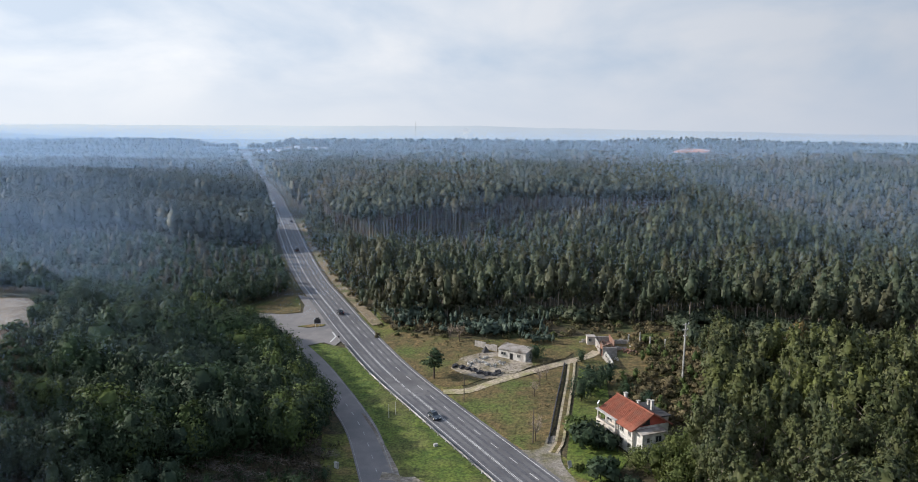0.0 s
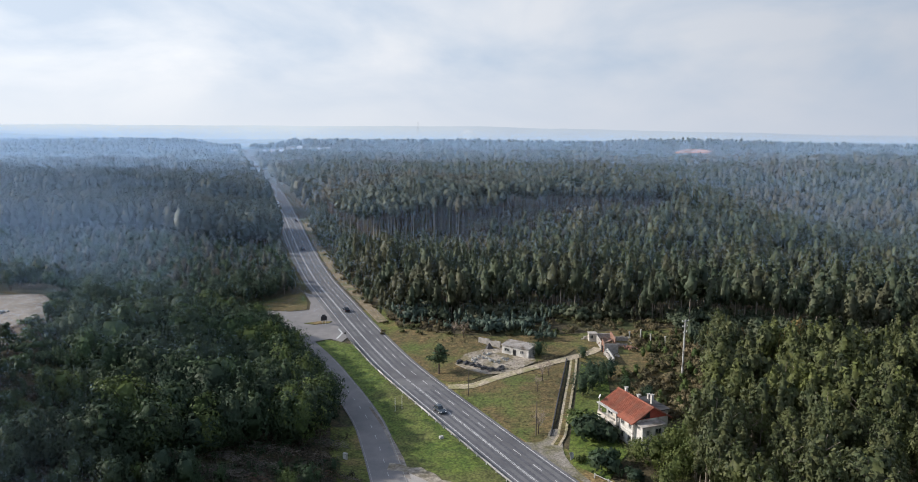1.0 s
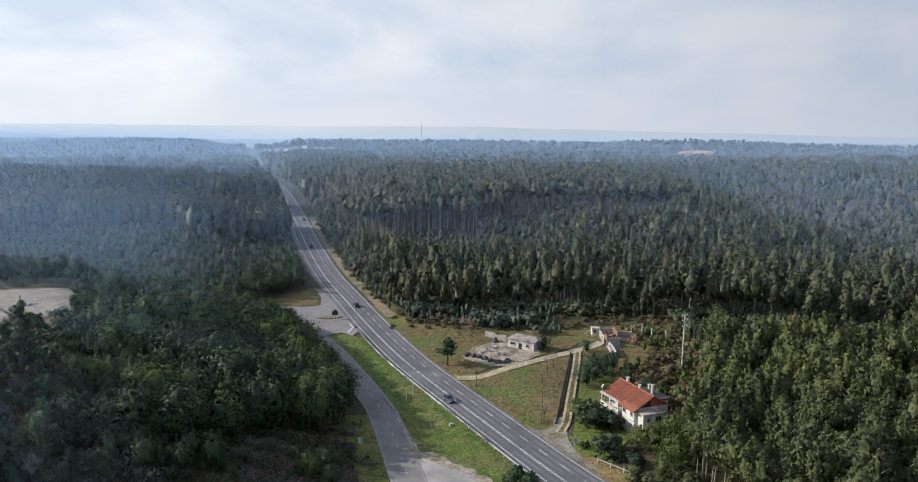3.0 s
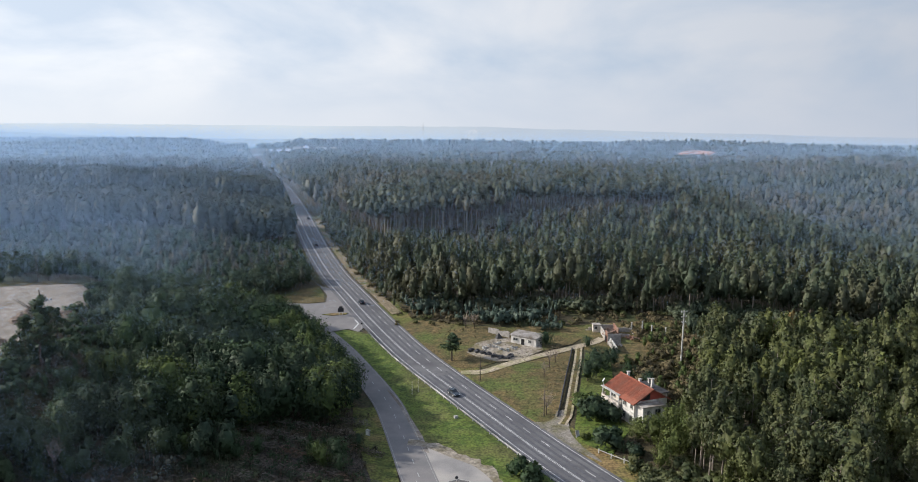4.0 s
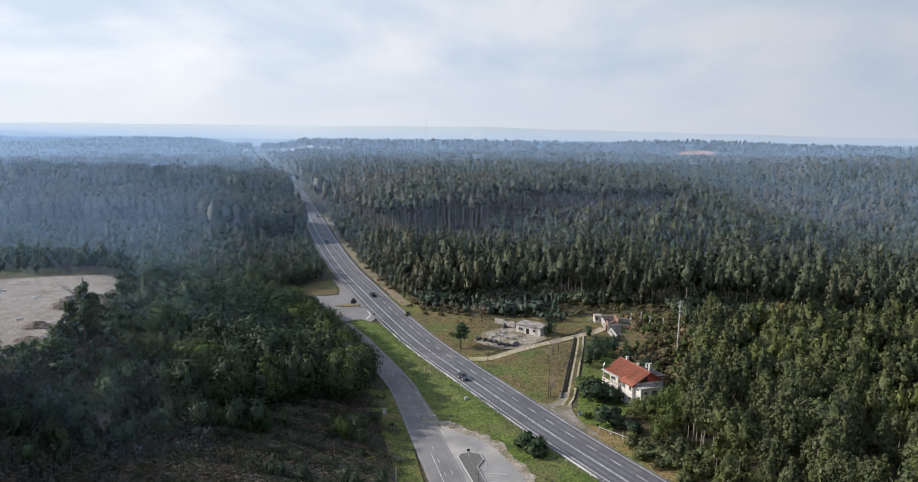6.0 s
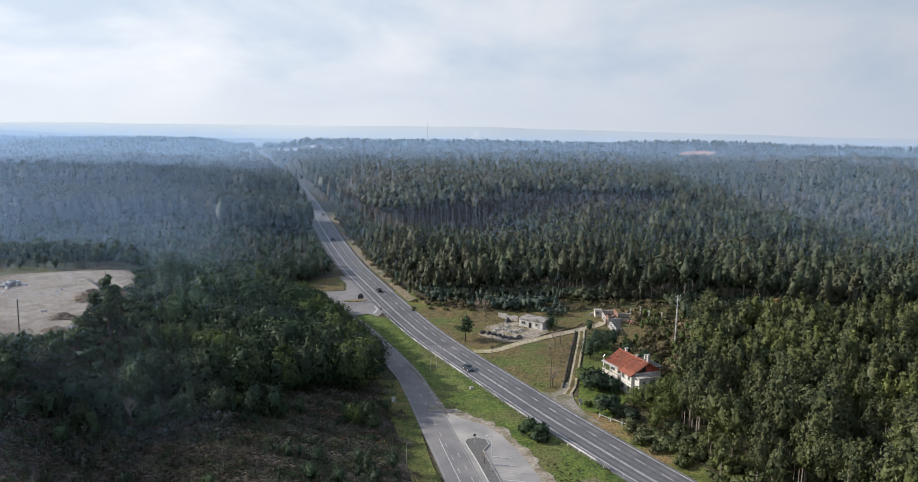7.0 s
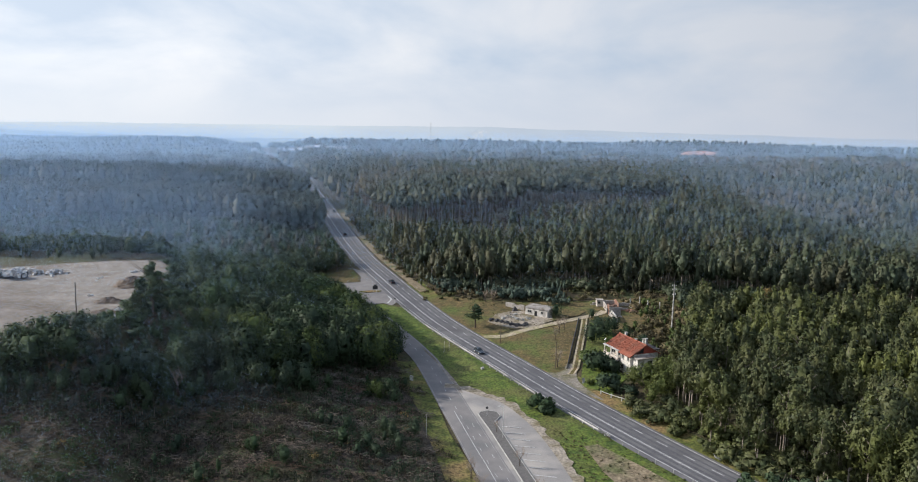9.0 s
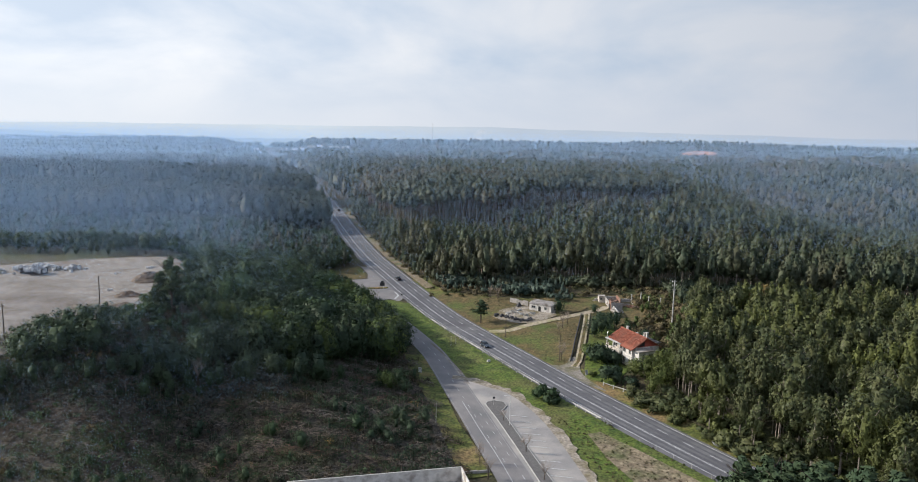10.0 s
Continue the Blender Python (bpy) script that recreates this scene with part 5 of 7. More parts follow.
def build_house(x, y, turn):
    z = gz(x + 3, y + 6) - 0.1
    house = thing("house", x, y, z, turn, "abandoned two-storey white house with an orange tiled roof", "house")
    L, W, H, R = 12.0, 9.0, 5.9, 8.5
    bm = bmesh.new()
    add_box(bm, 4.5, 2.6, H / 2, 9.0, 5.2, H)
    part("front_block", bm, M["render_white"], house, "stained white rendered wall")
    bm = bmesh.new()
    add_box(bm, 5.1, 8.6, H / 2, 7.8, 6.8, H - 0.01)
    part("rear_block", bm, M["render_pink"], house, "faded cream wall behind the balcony")
    bm = bmesh.new()
    a = [(-0.02, -0.02, H), (9.02, -0.02, H), (4.5, -0.02, R - 0.15)]
    lo = [bm.verts.new((px, 0.0, pz)) for px, _, pz in a]
    hi = [bm.verts.new((px, 0.3, pz)) for px, _, pz in a]
    bm.faces.new(lo)
    bm.faces.new(hi[::-1])
    for i in range(3):
        bm.faces.new((lo[i], lo[(i + 1) % 3], hi[(i + 1) % 3], hi[i]))
    part("gable", bm, M["red_wall"], house, "red painted gable wall")
    # flat near-black triangle on the gable, paints the recess's shade
    bm = bmesh.new()
    bm.faces.new([bm.verts.new(p) for p in ((1.2, -0.03, H + 0.15), (4.1, -0.03, H + 0.15), (4.1, -0.03, H + 1.85))])
    ext = bmesh.ops.extrude_face_region(bm, geom=list(bm.faces))
    for v_ in ext["geom"]:
        if isinstance(v_, bmesh.types.BMVert):
            v_.co.y -= 0.04
    part("gable_opening", bm, M["dark"], house, "near-black triangular panel, painted shade of the gable opening")
    # roof: two slopes of pantile courses
    run, rise = 5.1, R - H + 0.35
    slope = math.atan2(rise, run)
    length = math.hypot(run, rise)
    for side, x0, sgn in (("left", -0.6, 1), ("right", 9.6, -1)):
        bm = bmesh.new()
        y0, y1 = -0.7, L + 0.6
        p = [(x0, y0, H - 0.35), (4.5, y0, R), (4.5, y1, R), (x0, y1, H - 0.35)]
        up = [bm.verts.new(q) for q in p]
        dn = [bm.verts.new((q[0], q[1], q[2] - 0.16)) for q in p]
        bm.faces.new(up)
        bm.faces.new(dn[::-1])
        for i in range(4):
            bm.faces.new((up[i], up[(i + 1) % 4], dn[(i + 1) % 4], dn[i]))
        roof = part("roof_slope", bm, M["tile"], house)
        cb = bmesh.new()
        n = 5
        for k in range(8):
            s0, s1 = length * k / 8, length * (k + 1) / 8 + 0.05
            rows = []
            for s, lift in ((s0, 0.07), (s1, 0.02)):
                row = []
                for i in range(n):
                    an = math.pi * i / (n - 1)
                    row.append(cb.verts.new((-math.cos(an) * 0.17, s, lift + math.sin(an) * 0.1)))
                rows.append(row)
            for i in range(n - 1):
                cb.faces.new((rows[0][i], rows[0][i + 1], rows[1][i + 1], rows[1][i]))
            cb.faces.new(rows[0])
        bmesh.ops.recalc_face_normals(cb, faces=cb.faces)
        cm = bpy.data.meshes.new("tile_course")
        cb.to_mesh(cm)
        cb.free()
        cm.materials.append(M["tile"])
        for i in range(33):
            ob = new("tile_course", cm)
            ob.parent = roof
            ob.matrix_basis = Matrix.Translation((x0, y0 + 0.2 + i * 0.4, H - 0.35 + 0.02)) @ (pose(0, 0, 0, 0, 0, -90 * sgn) @ pose(0, 0, 0, math.degrees(slope), 0, 0))
    tube_part("ridge", (4.5, -0.75, R + 0.03), (4.5, L + 0.65, R + 0.03), 0.17, 0.17, M["tile"], house, "ridge tiles", 8)
    # low cross roof over the front half of the balcony side
    bm = bmesh.new()
    p = [(-1.0, -0.7, H - 0.3), (2.6, -0.7, H + 1.35), (2.6, 4.9, H + 1.35), (-1.0, 4.9, H - 0.3)]
    up = [bm.verts.new(q) for q in p]
    dn = [bm.verts.new((q[0], q[1], q[2] - 0.2)) for q in p]
    bm.faces.new(up)
    bm.faces.new(dn[::-1])
    for i in range(4):
        bm.faces.new((up[i], up[(i + 1) % 4], dn[(i + 1) % 4], dn[i]))
    part("lower_roof", bm, M["tile"], house)
    # balcony along the rear half
    bm = add_prism(bmesh.new(), [(-0.9, 5.2), (1.3, 5.2), (1.3, 12.1), (0.6, 13.0), (-0.3, 13.1), (-0.9, 12.5)], 2.75, 3.0)
    balcony = part("balcony", bm, M["concrete"], house, "stained concrete balcony with a rounded end")
    box_part("parapet", (-0.85, 8.8, 3.4), (0.14, 7.2, 0.8), M["render_pink"], balcony)
    box_part("parapet_end", (0.0, 13.0, 3.4), (1.4, 0.14, 0.8), M["render_pink"], balcony, "", 18)
    for yy in (5.5, 8.8, 12.2):
        box_part("pillar", (-0.7, yy, 1.38), (0.3, 0.3, 2.75), M["render_white"], house)
        box_part("upper_post", (-0.7, yy, 4.6), (0.22, 0.22, 2.2), M["render_white"], house)
    box_part("balcony_eave", (0.0, 8.9, 5.72), (2.2, 7.6, 0.22), M["concrete"], house, "grey eave slab")
    for c, s in (((1.16, 7.0, 4.4), (1.4, 1.6)), ((1.16, 10.3, 4.4), (1.5, 1.6)), ((1.16, 7.2, 1.3), (2.0, 2.0)), ((1.16, 10.4, 1.4), (1.3, 1.3)),
                 ((-0.04, 1.2, 4.5), (0.7, 1.1)), ((-0.04, 3.9, 4.5), (1.0, 1.3)), ((-0.04, 1.2, 1.6), (0.7, 1.1)), ((-0.04, 3.9, 1.6), (1.0, 1.3))):
        window(house, c, s, "x")
    for yy in (0.03, 5.17):
        tube_part("downpipe", (-0.1, yy, 0), (-0.1, yy, H - 0.4), 0.06, 0.06, M["wood_pole"], house, "dark downpipe")
    box_part("string_course", (-0.04, 2.6, 2.95), (0.14, 5.1, 0.16), M["concrete"], house)
    # flat-roofed wing at the gable end and dark annex behind
    box_part("wing", (3.4, -1.2, 2.6), (5.6, 2.4, 5.2), M["render_white"], house, "white flat-roofed wing")
    box_part("terrace_slab", (3.4, -1.25, 5.32), (6.3, 3.0, 0.22), M["tile_old"], house, "weathered grey terrace slab")
    window(house, (2.0, -2.44, 3.9), (0.6, 1.0), "y")
    window(house, (4.6, -2.44, 3.9), (1.4, 1.3), "y")
    box_part("annex", (11.2, 9.5, 2.3), (4.4, 8.0, 4.6), M["render_pink"], house, "low annex behind the house")
    box_part("annex_roof", (11.3, 9.5, 4.75), (5.0, 8.6, 0.25), M["roof_dark"], house, "dark flat annex roof")
    for (cx, cy, cz, hh) in ((5.8, 11.2, 7.6, 1.3), (9.6, 11.5, 4.9, 1.5), (11.6, 9.2, 4.9, 2.1), (12.8, 12.0, 4.9, 1.1)):
        ch = box_part("chimney", (cx, cy, cz + hh / 2), (0.55, 0.55, hh), M["render_white"], house, "white chimney")
        box_part("chimney_cap", (cx, cy, cz + hh + 0.06), (0.8, 0.8, 0.14), M["concrete"], ch)
    bm = bmesh.new()
    for i in range(12):
        a0, a1 = 6.283 * i / 12, 6.283 * (i + 1) / 12
        bm.faces.new([bm.verts.new(q) for q in ((0, 0, -0.12), (math.cos(a0) * 0.5, math.sin(a0) * 0.5, 0.06), (math.cos(a1) * 0.5, math.sin(a1) * 0.5, 0.06))])
    bmesh.ops.remove_doubles(bm, verts=bm.verts, dist=0.001)
    bmesh.ops.solidify(bm, geom=list(bm.faces), thickness=0.03)
    bmesh.ops.transform(bm, matrix=pose(-0.4, 12.6, 7.1, 60, 0, 240), verts=bm.verts)
    dish = part("satellite_dish", bm, M["white_paint"], house, "white satellite dish")
    tube_part("dish_pole", (-0.4, 12.7, 5.8), (-0.4, 12.7, 7.1), 0.05, 0.05, M["steel"], dish)
    return house


build_house(31.2, 147.2, 24.0)


# ---- shed, ruin and walls ----
def build_shed():
    s = thing("shed", 4.7, 208.0, gz(8, 206) - 0.1, -30, "low whitewashed shed with an old stained sheet roof", "shed")
    box_part("shed_wall", (4.4, 2.2, 1.35), (8.8, 4.4, 2.7), M["render_white"], s, "peeling whitewashed wall")
    bm = bmesh.new()
    for i in range(23):
        x0 = -0.3 + i * 0.41
        a = [(x0, -0.35, 2.8), (x0 + 0.2, -0.35, 2.88), (x0 + 0.41, -0.35, 2.8)]
        b = [(p[0], 4.8, p[2] + 0.55) for p in a]
        va, vb = [bm.verts.new(p) for p in a], [bm.verts.new(p) for p in b]
        bm.faces.new((va[0], va[1], vb[1], vb[0]))
        bm.faces.new((va[1], va[2], vb[2], vb[1]))
    bmesh.ops.remove_doubles(bm, verts=bm.verts, dist=0.001)
    bmesh.ops.solidify(bm, geom=list(bm.faces), thickness=0.04)
    part("roof", bm, M["tile_old"], s, "grey-brown corrugated sheet roof")
    window(s, (1.7, -0.03, 1.6), (1.5, 0.8), "y")
    window(s, (6.6, -0.03, 1.6), (0.8, 0.8), "y")
    # near-black panel on the wall, paints the shade inside the doorway
    box_part("door", (4.2, -0.03, 1.0), (1.0, 0.1, 2.0), M["dark"], s, "near-black panel, painted shade of the open doorway")
    box_part("side_step", (9.4, 1.2, 0.3), (0.8, 1.4, 0.6), M["stone"], s)


build_shed()


def rough_wall(name, label, pts, height, thick, mat, seed, category="wall", broken=0.3):
    """A wall of uneven height along plan points."""
    r = np.random.RandomState(seed)
    root = thing(name, 0, 0, 0, 0, label, category)
    for k, (a, b) in enumerate(zip(pts, pts[1:])):
        a, b = Vector(a), Vector(b)
        n = max(1, int((b - a).length / 1.6))
        way = (b - a).normalized()
        bm = bmesh.new()
        for i in range(n):
            p = a + (b - a) * ((i + 0.5) / n)
            hh = height * (1 - broken * r.uniform(0, 1))
            add_box(bm, p.x, p.y, gz(p.x, p.y) - 0.3 + (hh + 0.3) / 2, (b - a).length / n + 0.02, thick * r.uniform(0.9, 1.1), hh + 0.3, math.degrees(math.atan2(way.y, way.x)), 0.03)
        part("wall_run", bm, mat, root)
    return root


rough_wall("field_wall", "broken pale wall beside the shed", [(-2.2, 216.9), (1.0, 214.6), (4.4, 212.2)], 2.0, 0.35, M["stone"], 3)
rough_wall("lane_wall", "long low dark stone wall beside the farm lane", [(23.3, 202.5), (21.2, 191), (19.2, 180.5), (17.4, 170.5), (15.6, 160.5), (14.2, 153.5)], 0.55, 0.28, M["black_stone"], 4, "wall", 0.15)
bm = bmesh.new()
for i in range(2):
    base = [bm.verts.new(p) for p in ((-1.1 * (1 if i == 0 else 0.98), -0.9, 0), (1.1, -0.9, 0), (1.1, 0.9, 0), (-1.1, 0.9, 0))]
    top = bm.verts.new((0.0, 0.0, 1.8 - 0.04 * i))
    for j in range(4):
        bm.faces.new((base[j], base[(j + 1) % 4], top))
    if i == 0:
        bm.faces.new(base[::-1])
tarp = part("covered_heap", bm, M["roof_dark"])
tarp.matrix_basis = pose(1.0, 211.8, gz(1.0, 211.8), 0, 0, 25)
tagged(tarp, "dark pointed tarpaulin-covered heap by the broken wall", "heap")


def build_ruin():
    z = gz(35, 210)
    r = thing("ruined_building", 33.0, 194.5, z - 0.2, 2, "roofless ruined farm building of brick and render", "ruin")
    box_part("tower", (1.0, 25.0, 1.4), (2.4, 2.4, 2.8), M["render_pink"], r, "pale corner room")
    window(r, (0.6, 23.67, 2.0), (0.8, 0.9), "y")
    box_part("tower_roof", (1.0, 25.0, 2.88), (2.7, 2.7, 0.16), M["tile_old"], r)
    for c, s, m in (((4.2, 26.2, 1.2), (5.6, 0.35, 2.4), "stone"), ((7.0, 22.6, 1.5), (0.35, 7.4, 3.0), "brick"), ((2.2, 20.0, 1.3), (0.35, 8.0, 2.6), "stone"),
                    ((2.4, 14.6, 1.7), (0.4, 3.4, 3.4), "brick"), ((4.4, 13.0, 1.5), (4.2, 0.35, 3.0), "stone"), ((4.6, 17.2, 1.0), (4.4, 0.35, 2.0), "brick"),
                    ((3.2, 8.0, 0.9), (0.4, 9.6, 1.8), "concrete"), ((10.0, 24.0, 1.0), (6.0, 0.4, 2.0), "stone")):
        box_part("wall_piece", c, s, M[m], r, "broken wall", 0.0, 0.05)
    rr = np.random.RandomState(12)
    for k in range(6):                                  # sheets of the fallen tiled roof, each at its own tilt
        cx, cy = 3.0 + 1.6 * (k % 3), 17.4 + 3.0 * (k // 3)
        bm = add_box(bmesh.new(), 0, 0, 0, rr.uniform(1.3, 2.2), rr.uniform(2.0, 3.2), 0.1, 0, 0.02)
        bmesh.ops.transform(bm, matrix=pose(cx, cy, rr.uniform(1.5, 2.7), rr.uniform(-28, 28), rr.uniform(-25, 25), rr.uniform(0, 60)), verts=bm.verts)
        part("collapsed_roof", bm, M["brick"], r, "sagging sheet of red roof tiles")
    for k in range(5):
        a = Vector((2.2 + 0.9 * k, 16.5 + rr.uniform(-1, 1), 2.7))
        tube_part("rafter", a, a + Vector((rr.uniform(-0.8, 0.8), 5.5, rr.uniform(-0.9, 0.5))), 0.09, 0.07, M["wood_pole"], r, "broken grey rafter", 5)
    for (x0, y0, x1, y1, h0) in ((0.0, 26.2, -2.2, 26.0, 1.6), (7.0, 26.2, 12.0, 25.6, 2.2), (12.0, 25.6, 12.4, 21.0, 1.4), (7.2, 19.0, 10.5, 18.6, 1.7), (2.4, 12.0, 2.9, 6.0, 1.3)):
        n = max(3, int(math.hypot(x1 - x0, y1 - y0) / 0.9))
        bm = bmesh.new()
        for q in range(n):
            t, hh = (q + 0.5) / n, h0 * rr.uniform(0.45, 1.15)
            add_box(bm, x0 + (x1 - x0) * t, y0 + (y1 - y0) * t, hh / 2, math.hypot(x1 - x0, y1 - y0) / n + 0.02, 0.36, hh, math.degrees(math.atan2(y1 - y0, x1 - x0)), 0.03)
        part("broken_wall", bm, M["stone"], r, "wall broken to uneven heights")
    # near-black panel, paints the unlit inside of the doorway
    box_part("doorway", (2.0, 14.2, 1.1), (0.12, 1.2, 2.1), M["dark"], r, "near-black panel, painted shade of the empty doorway")
    for k in range(5):
        box_part("buttress", (2.6 + 0.12 * k, 3.6 + 2.2 * k, 0.7), (0.7, 0.4, 1.4), M["concrete"], r, "", 20)
    return r


build_ruin()
for k, (x, y, h) in enumerate(((44.3, 217.8, 3.4), (47.6, 217.2, 4.2), (50.4, 216.0, 3.2), (54.5, 214.5, 3.0))):
    c = thing("concrete_post", x, y, gz(x, y) - 0.2, 7 * k, "bare pale concrete column standing in scrub", "post", "concrete columns by the ruin")
    box_part("shaft", (0, 0, h / 2), (0.32, 0.32, h), M["concrete"], c, "", 0, 0.03)
    box_part("head", (0, 0, h + 0.08), (0.42, 0.42, 0.18), M["concrete"], c)

yard_wall = thing("yard_wall", -15.6, 78.0, 1.2, 195.5, "long white yard wall with dark rain streaks", "wall")
for i in range(17):
    box_part("wall_panel", (1.0 + 2.0 * i, 0, 0.9), (2.01, 0.22, 3.2), M["render_white"], yard_wall, "", 0, 0.01)
    box_part("coping", (1.0 + 2.0 * i, 0, 2.53), (2.0, 0.3, 0.07), M["kerb"], yard_wall)
for i in range(5):
    box_part("return_panel", (0.0, 1.1 + 2.0 * i, 0.9), (0.22, 2.01, 3.2), M["render_white"], yard_wall, "", 0, 0.01)
rough_wall("low_wall", "low rough stone wall beside the yard", [(-14.9, 81.6), (-12.4, 82.4), (-9.9, 83.2)], 0.8, 0.35, M["stone"], 6)
drape("yard_floor", [(-15.8, 77.4), (-14.0, 69), (-46, 60), (-47, 68.8)], M["sand"], 0.05, 3.0, "pale dusty yard behind the white wall")


# ---- poles, lamps, signs and rails ----
def utility_pole(name, x, y, h, mat, arms, label, group="", r=0.14, tilt=0.0):
    p = thing(name, x, y, gz(x, y) - 0.3, 30, label, "pole", group)
    p.matrix_basis = pose(x, y, gz(x, y) - 0.3, tilt, tilt * 0.5, 30)
    tube_part("shaft", (0, 0, 0), (0, 0, h + 0.3), r, r * 0.65, mat, p, "", 8)
    for z, w in arms:
        arm = box_part("crossarm", (0, 0, z + 0.3), (w, 0.14, 0.14), mat, p)
        for s in (-1, 1):
            tube_part("insulator", (s * w * 0.45, 0, z + 0.35), (s * w * 0.45, 0, z + 0.7), 0.07, 0.05, M["white_paint"], arm)
    return p


utility_pole("power_pole", 52.0, 186.0, 17.0, M["concrete"], ((16.6, 2.2), (15.2, 1.8), (13.6, 1.4)), "tall pale concrete power pole with crossarms", "", 0.28)
utility_pole("power_pole", 66.0, 196.0, 13.0, M["concrete"], ((12.6, 1.6),), "pale concrete power pole among the trees", "", 0.24)
utility_pole("wooden_pole", -4.7, 178.4, 7.0, M["wood_pole"], (), "dark wooden utility pole beside the dirt track", "wooden poles")
utility_pole("wooden_pole", 11.0, 154.4, 8.2, M["wood_pole"], (), "dark wooden utility pole in the field", "wooden poles")
utility_pole("wooden_pole", -104.5, 108.5, 11.5, M["wood_pole"], (), "leaning wooden pole at the clearing's edge", "wooden poles", 0.16, 1.5)
utility_pole("wooden_pole", -117.5, 92.5, 11.0, M["wood_pole"], ((10.4, 0.9),), "wooden pole at the clearing's edge", "wooden poles", 0.16)
utility_pole("wooden_pole", -97.0, 131.0, 13.0, M["wood_pole"], (), "wooden pole rising among pines", "wooden poles", 0.15, -3.0)
utility_pole("wooden_pole", -135.0, 190.5, 8.0, M["wood_pole"], (), "wooden pole by the far side of the clearing", "wooden poles")
utility_pole("roadside_post", -22.6, 104.4, 5.4, M["concrete"], (), "thin pale post on the grass strip", "thin roadside posts", 0.07)
utility_pole("roadside_post", -36.6, 168.0, 5.0, M["concrete"], (), "thin pale post against the dark wood", "thin roadside posts", 0.07)
for x, y in ((-22.4, 167.2), (-20.9, 168.5)):
    utility_pole("sign_post", x, y, 3.6, M["steel"], (), "thin bare steel sign post on the verge", "pair of sign posts", 0.05)


def lamp_post(x, y, h, turn):
    p = thing("street_lamp", x, y, gz(x, y) + 0.2, turn, "slim grey street lamp on the traffic island", "street lamp")
    tube_part("pole", (0, 0, -0.3), (0, 0, h), 0.09, 0.05, M["steel"], p, "", 8)
    tube_part("arm", (0, 0, h), (0.9, 0, h + 0.15), 0.045, 0.04, M["steel"], p)
    box_part("lamp_head", (1.15, 0, h + 0.15), (0.7, 0.24, 0.12), M["steel"], p, "", 0, 0.03)


lamp_post(-5.2, 106.8, 7.4, 200)


def sign_panel():
    p = thing("direction_sign", -54.8, 237.2, gz(-54.8, 237.2) + 0.2, 20, "dark backed direction sign on two steel legs", "road sign")
    for s in (-0.6, 0.6):
        tube_part("leg", (s, 0, -0.3), (s, 0.0, 2.6), 0.05, 0.05, M["steel"], p)
    box_part("panel", (0, -0.08, 1.9), (2.1, 0.06, 1.5), M["roof_dark"], p, "dark sign panel", 0, 0.02)
    box_part("small_panel", (0, -0.08, 2.95), (1.2, 0.06, 0.5), M["roof_dark"], p)


sign_panel()
for x, y in ((-44.8, 222.2), (-8.9, 119.0)):
    p = thing("road_sign", x, y, gz(x, y) + 0.15, 10, "small round road sign seen from behind on a steel post", "road sign", "small road signs")
    tube_part("post", (0, 0, -0.3), (0, 0, 2.2), 0.04, 0.04, M["steel"], p)
    tube_part("disc", (0, -0.07, 2.0), (0, -0.03, 2.0), 0.32, 0.32, M["roof_dark"], p, "", 14)

cab = thing("utility_cabinet", -29.8, 140.6, gz(-29.8, 140.6), -28, "small grey utility cabinet on the grass", "cabinet")
box_part("body", (0, 0, 0.6), (0.9, 0.5, 1.3), M["concrete"], cab, "", 0, 0.03)
box_part("cap", (0, 0, 1.29), (1.0, 0.6, 0.08), M["concrete"], cab)
box_part("door", (0, -0.27, 0.65), (0.75, 0.03, 1.0), M["steel"], cab)

# guard rail
rail = thing("guard_rail", 0, 0, 0, 0, "galvanised steel guard rail on short posts along the road", "guard rail")
rail_pts = [p + Vector((-(ROAD_C[i + 1] - p).normalized().y, (ROAD_C[i + 1] - p).normalized().x)) * 5.35 for i, p in enumerate(ROAD_C[:-1]) if 108 < p.y < 223][::-1]
prof = [(0.0, -0.155), (0.05, -0.12), (0.05, -0.06), (0.0, -0.03), (0.0, 0.03), (0.05, 0.06), (0.05, 0.12), (0.0, 0.155)]
bm = bmesh.new()
ends = [[bm.verts.new((xx, -py, 0.74 + pz * 1.3)) for py, pz in prof] for xx in (-2.05, 2.05)]
for i in range(len(prof) - 1):
    bm.faces.new((ends[0][i], ends[1][i], ends[1][i + 1], ends[0][i + 1]))
bmesh.ops.solidify(bm, geom=list(bm.faces), thickness=0.02)
beam_mesh = bpy.data.meshes.new("beam")
bm.to_mesh(beam_mesh)
bm.free()
beam_mesh.materials.append(M["steel"])
bm = add_box(bmesh.new(), 0, 0.1, 0.3, 0.1, 0.12, 1.0)
post_mesh = bpy.data.meshes.new("post")
bm.to_mesh(post_mesh)
bm.free()
post_mesh.materials.append(M["steel"])
for p, way in along(rail_pts, 4.0, 2.0):
    turn = math.degrees(math.atan2(way.y, way.x))
    zz = float(road_z(p.y)) + 0.1
    tilt = -math.degrees(math.atan2(float(road_z(p.y + way.y * 2)) - float(road_z(p.y - way.y * 2)), 4.0))
    for n, me in (("beam", beam_mesh), ("post", post_mesh)):
        ob = new(n, me)
        ob.parent = rail
        ob.matrix_basis = pose(p.x, p.y, zz, 0, tilt, turn)
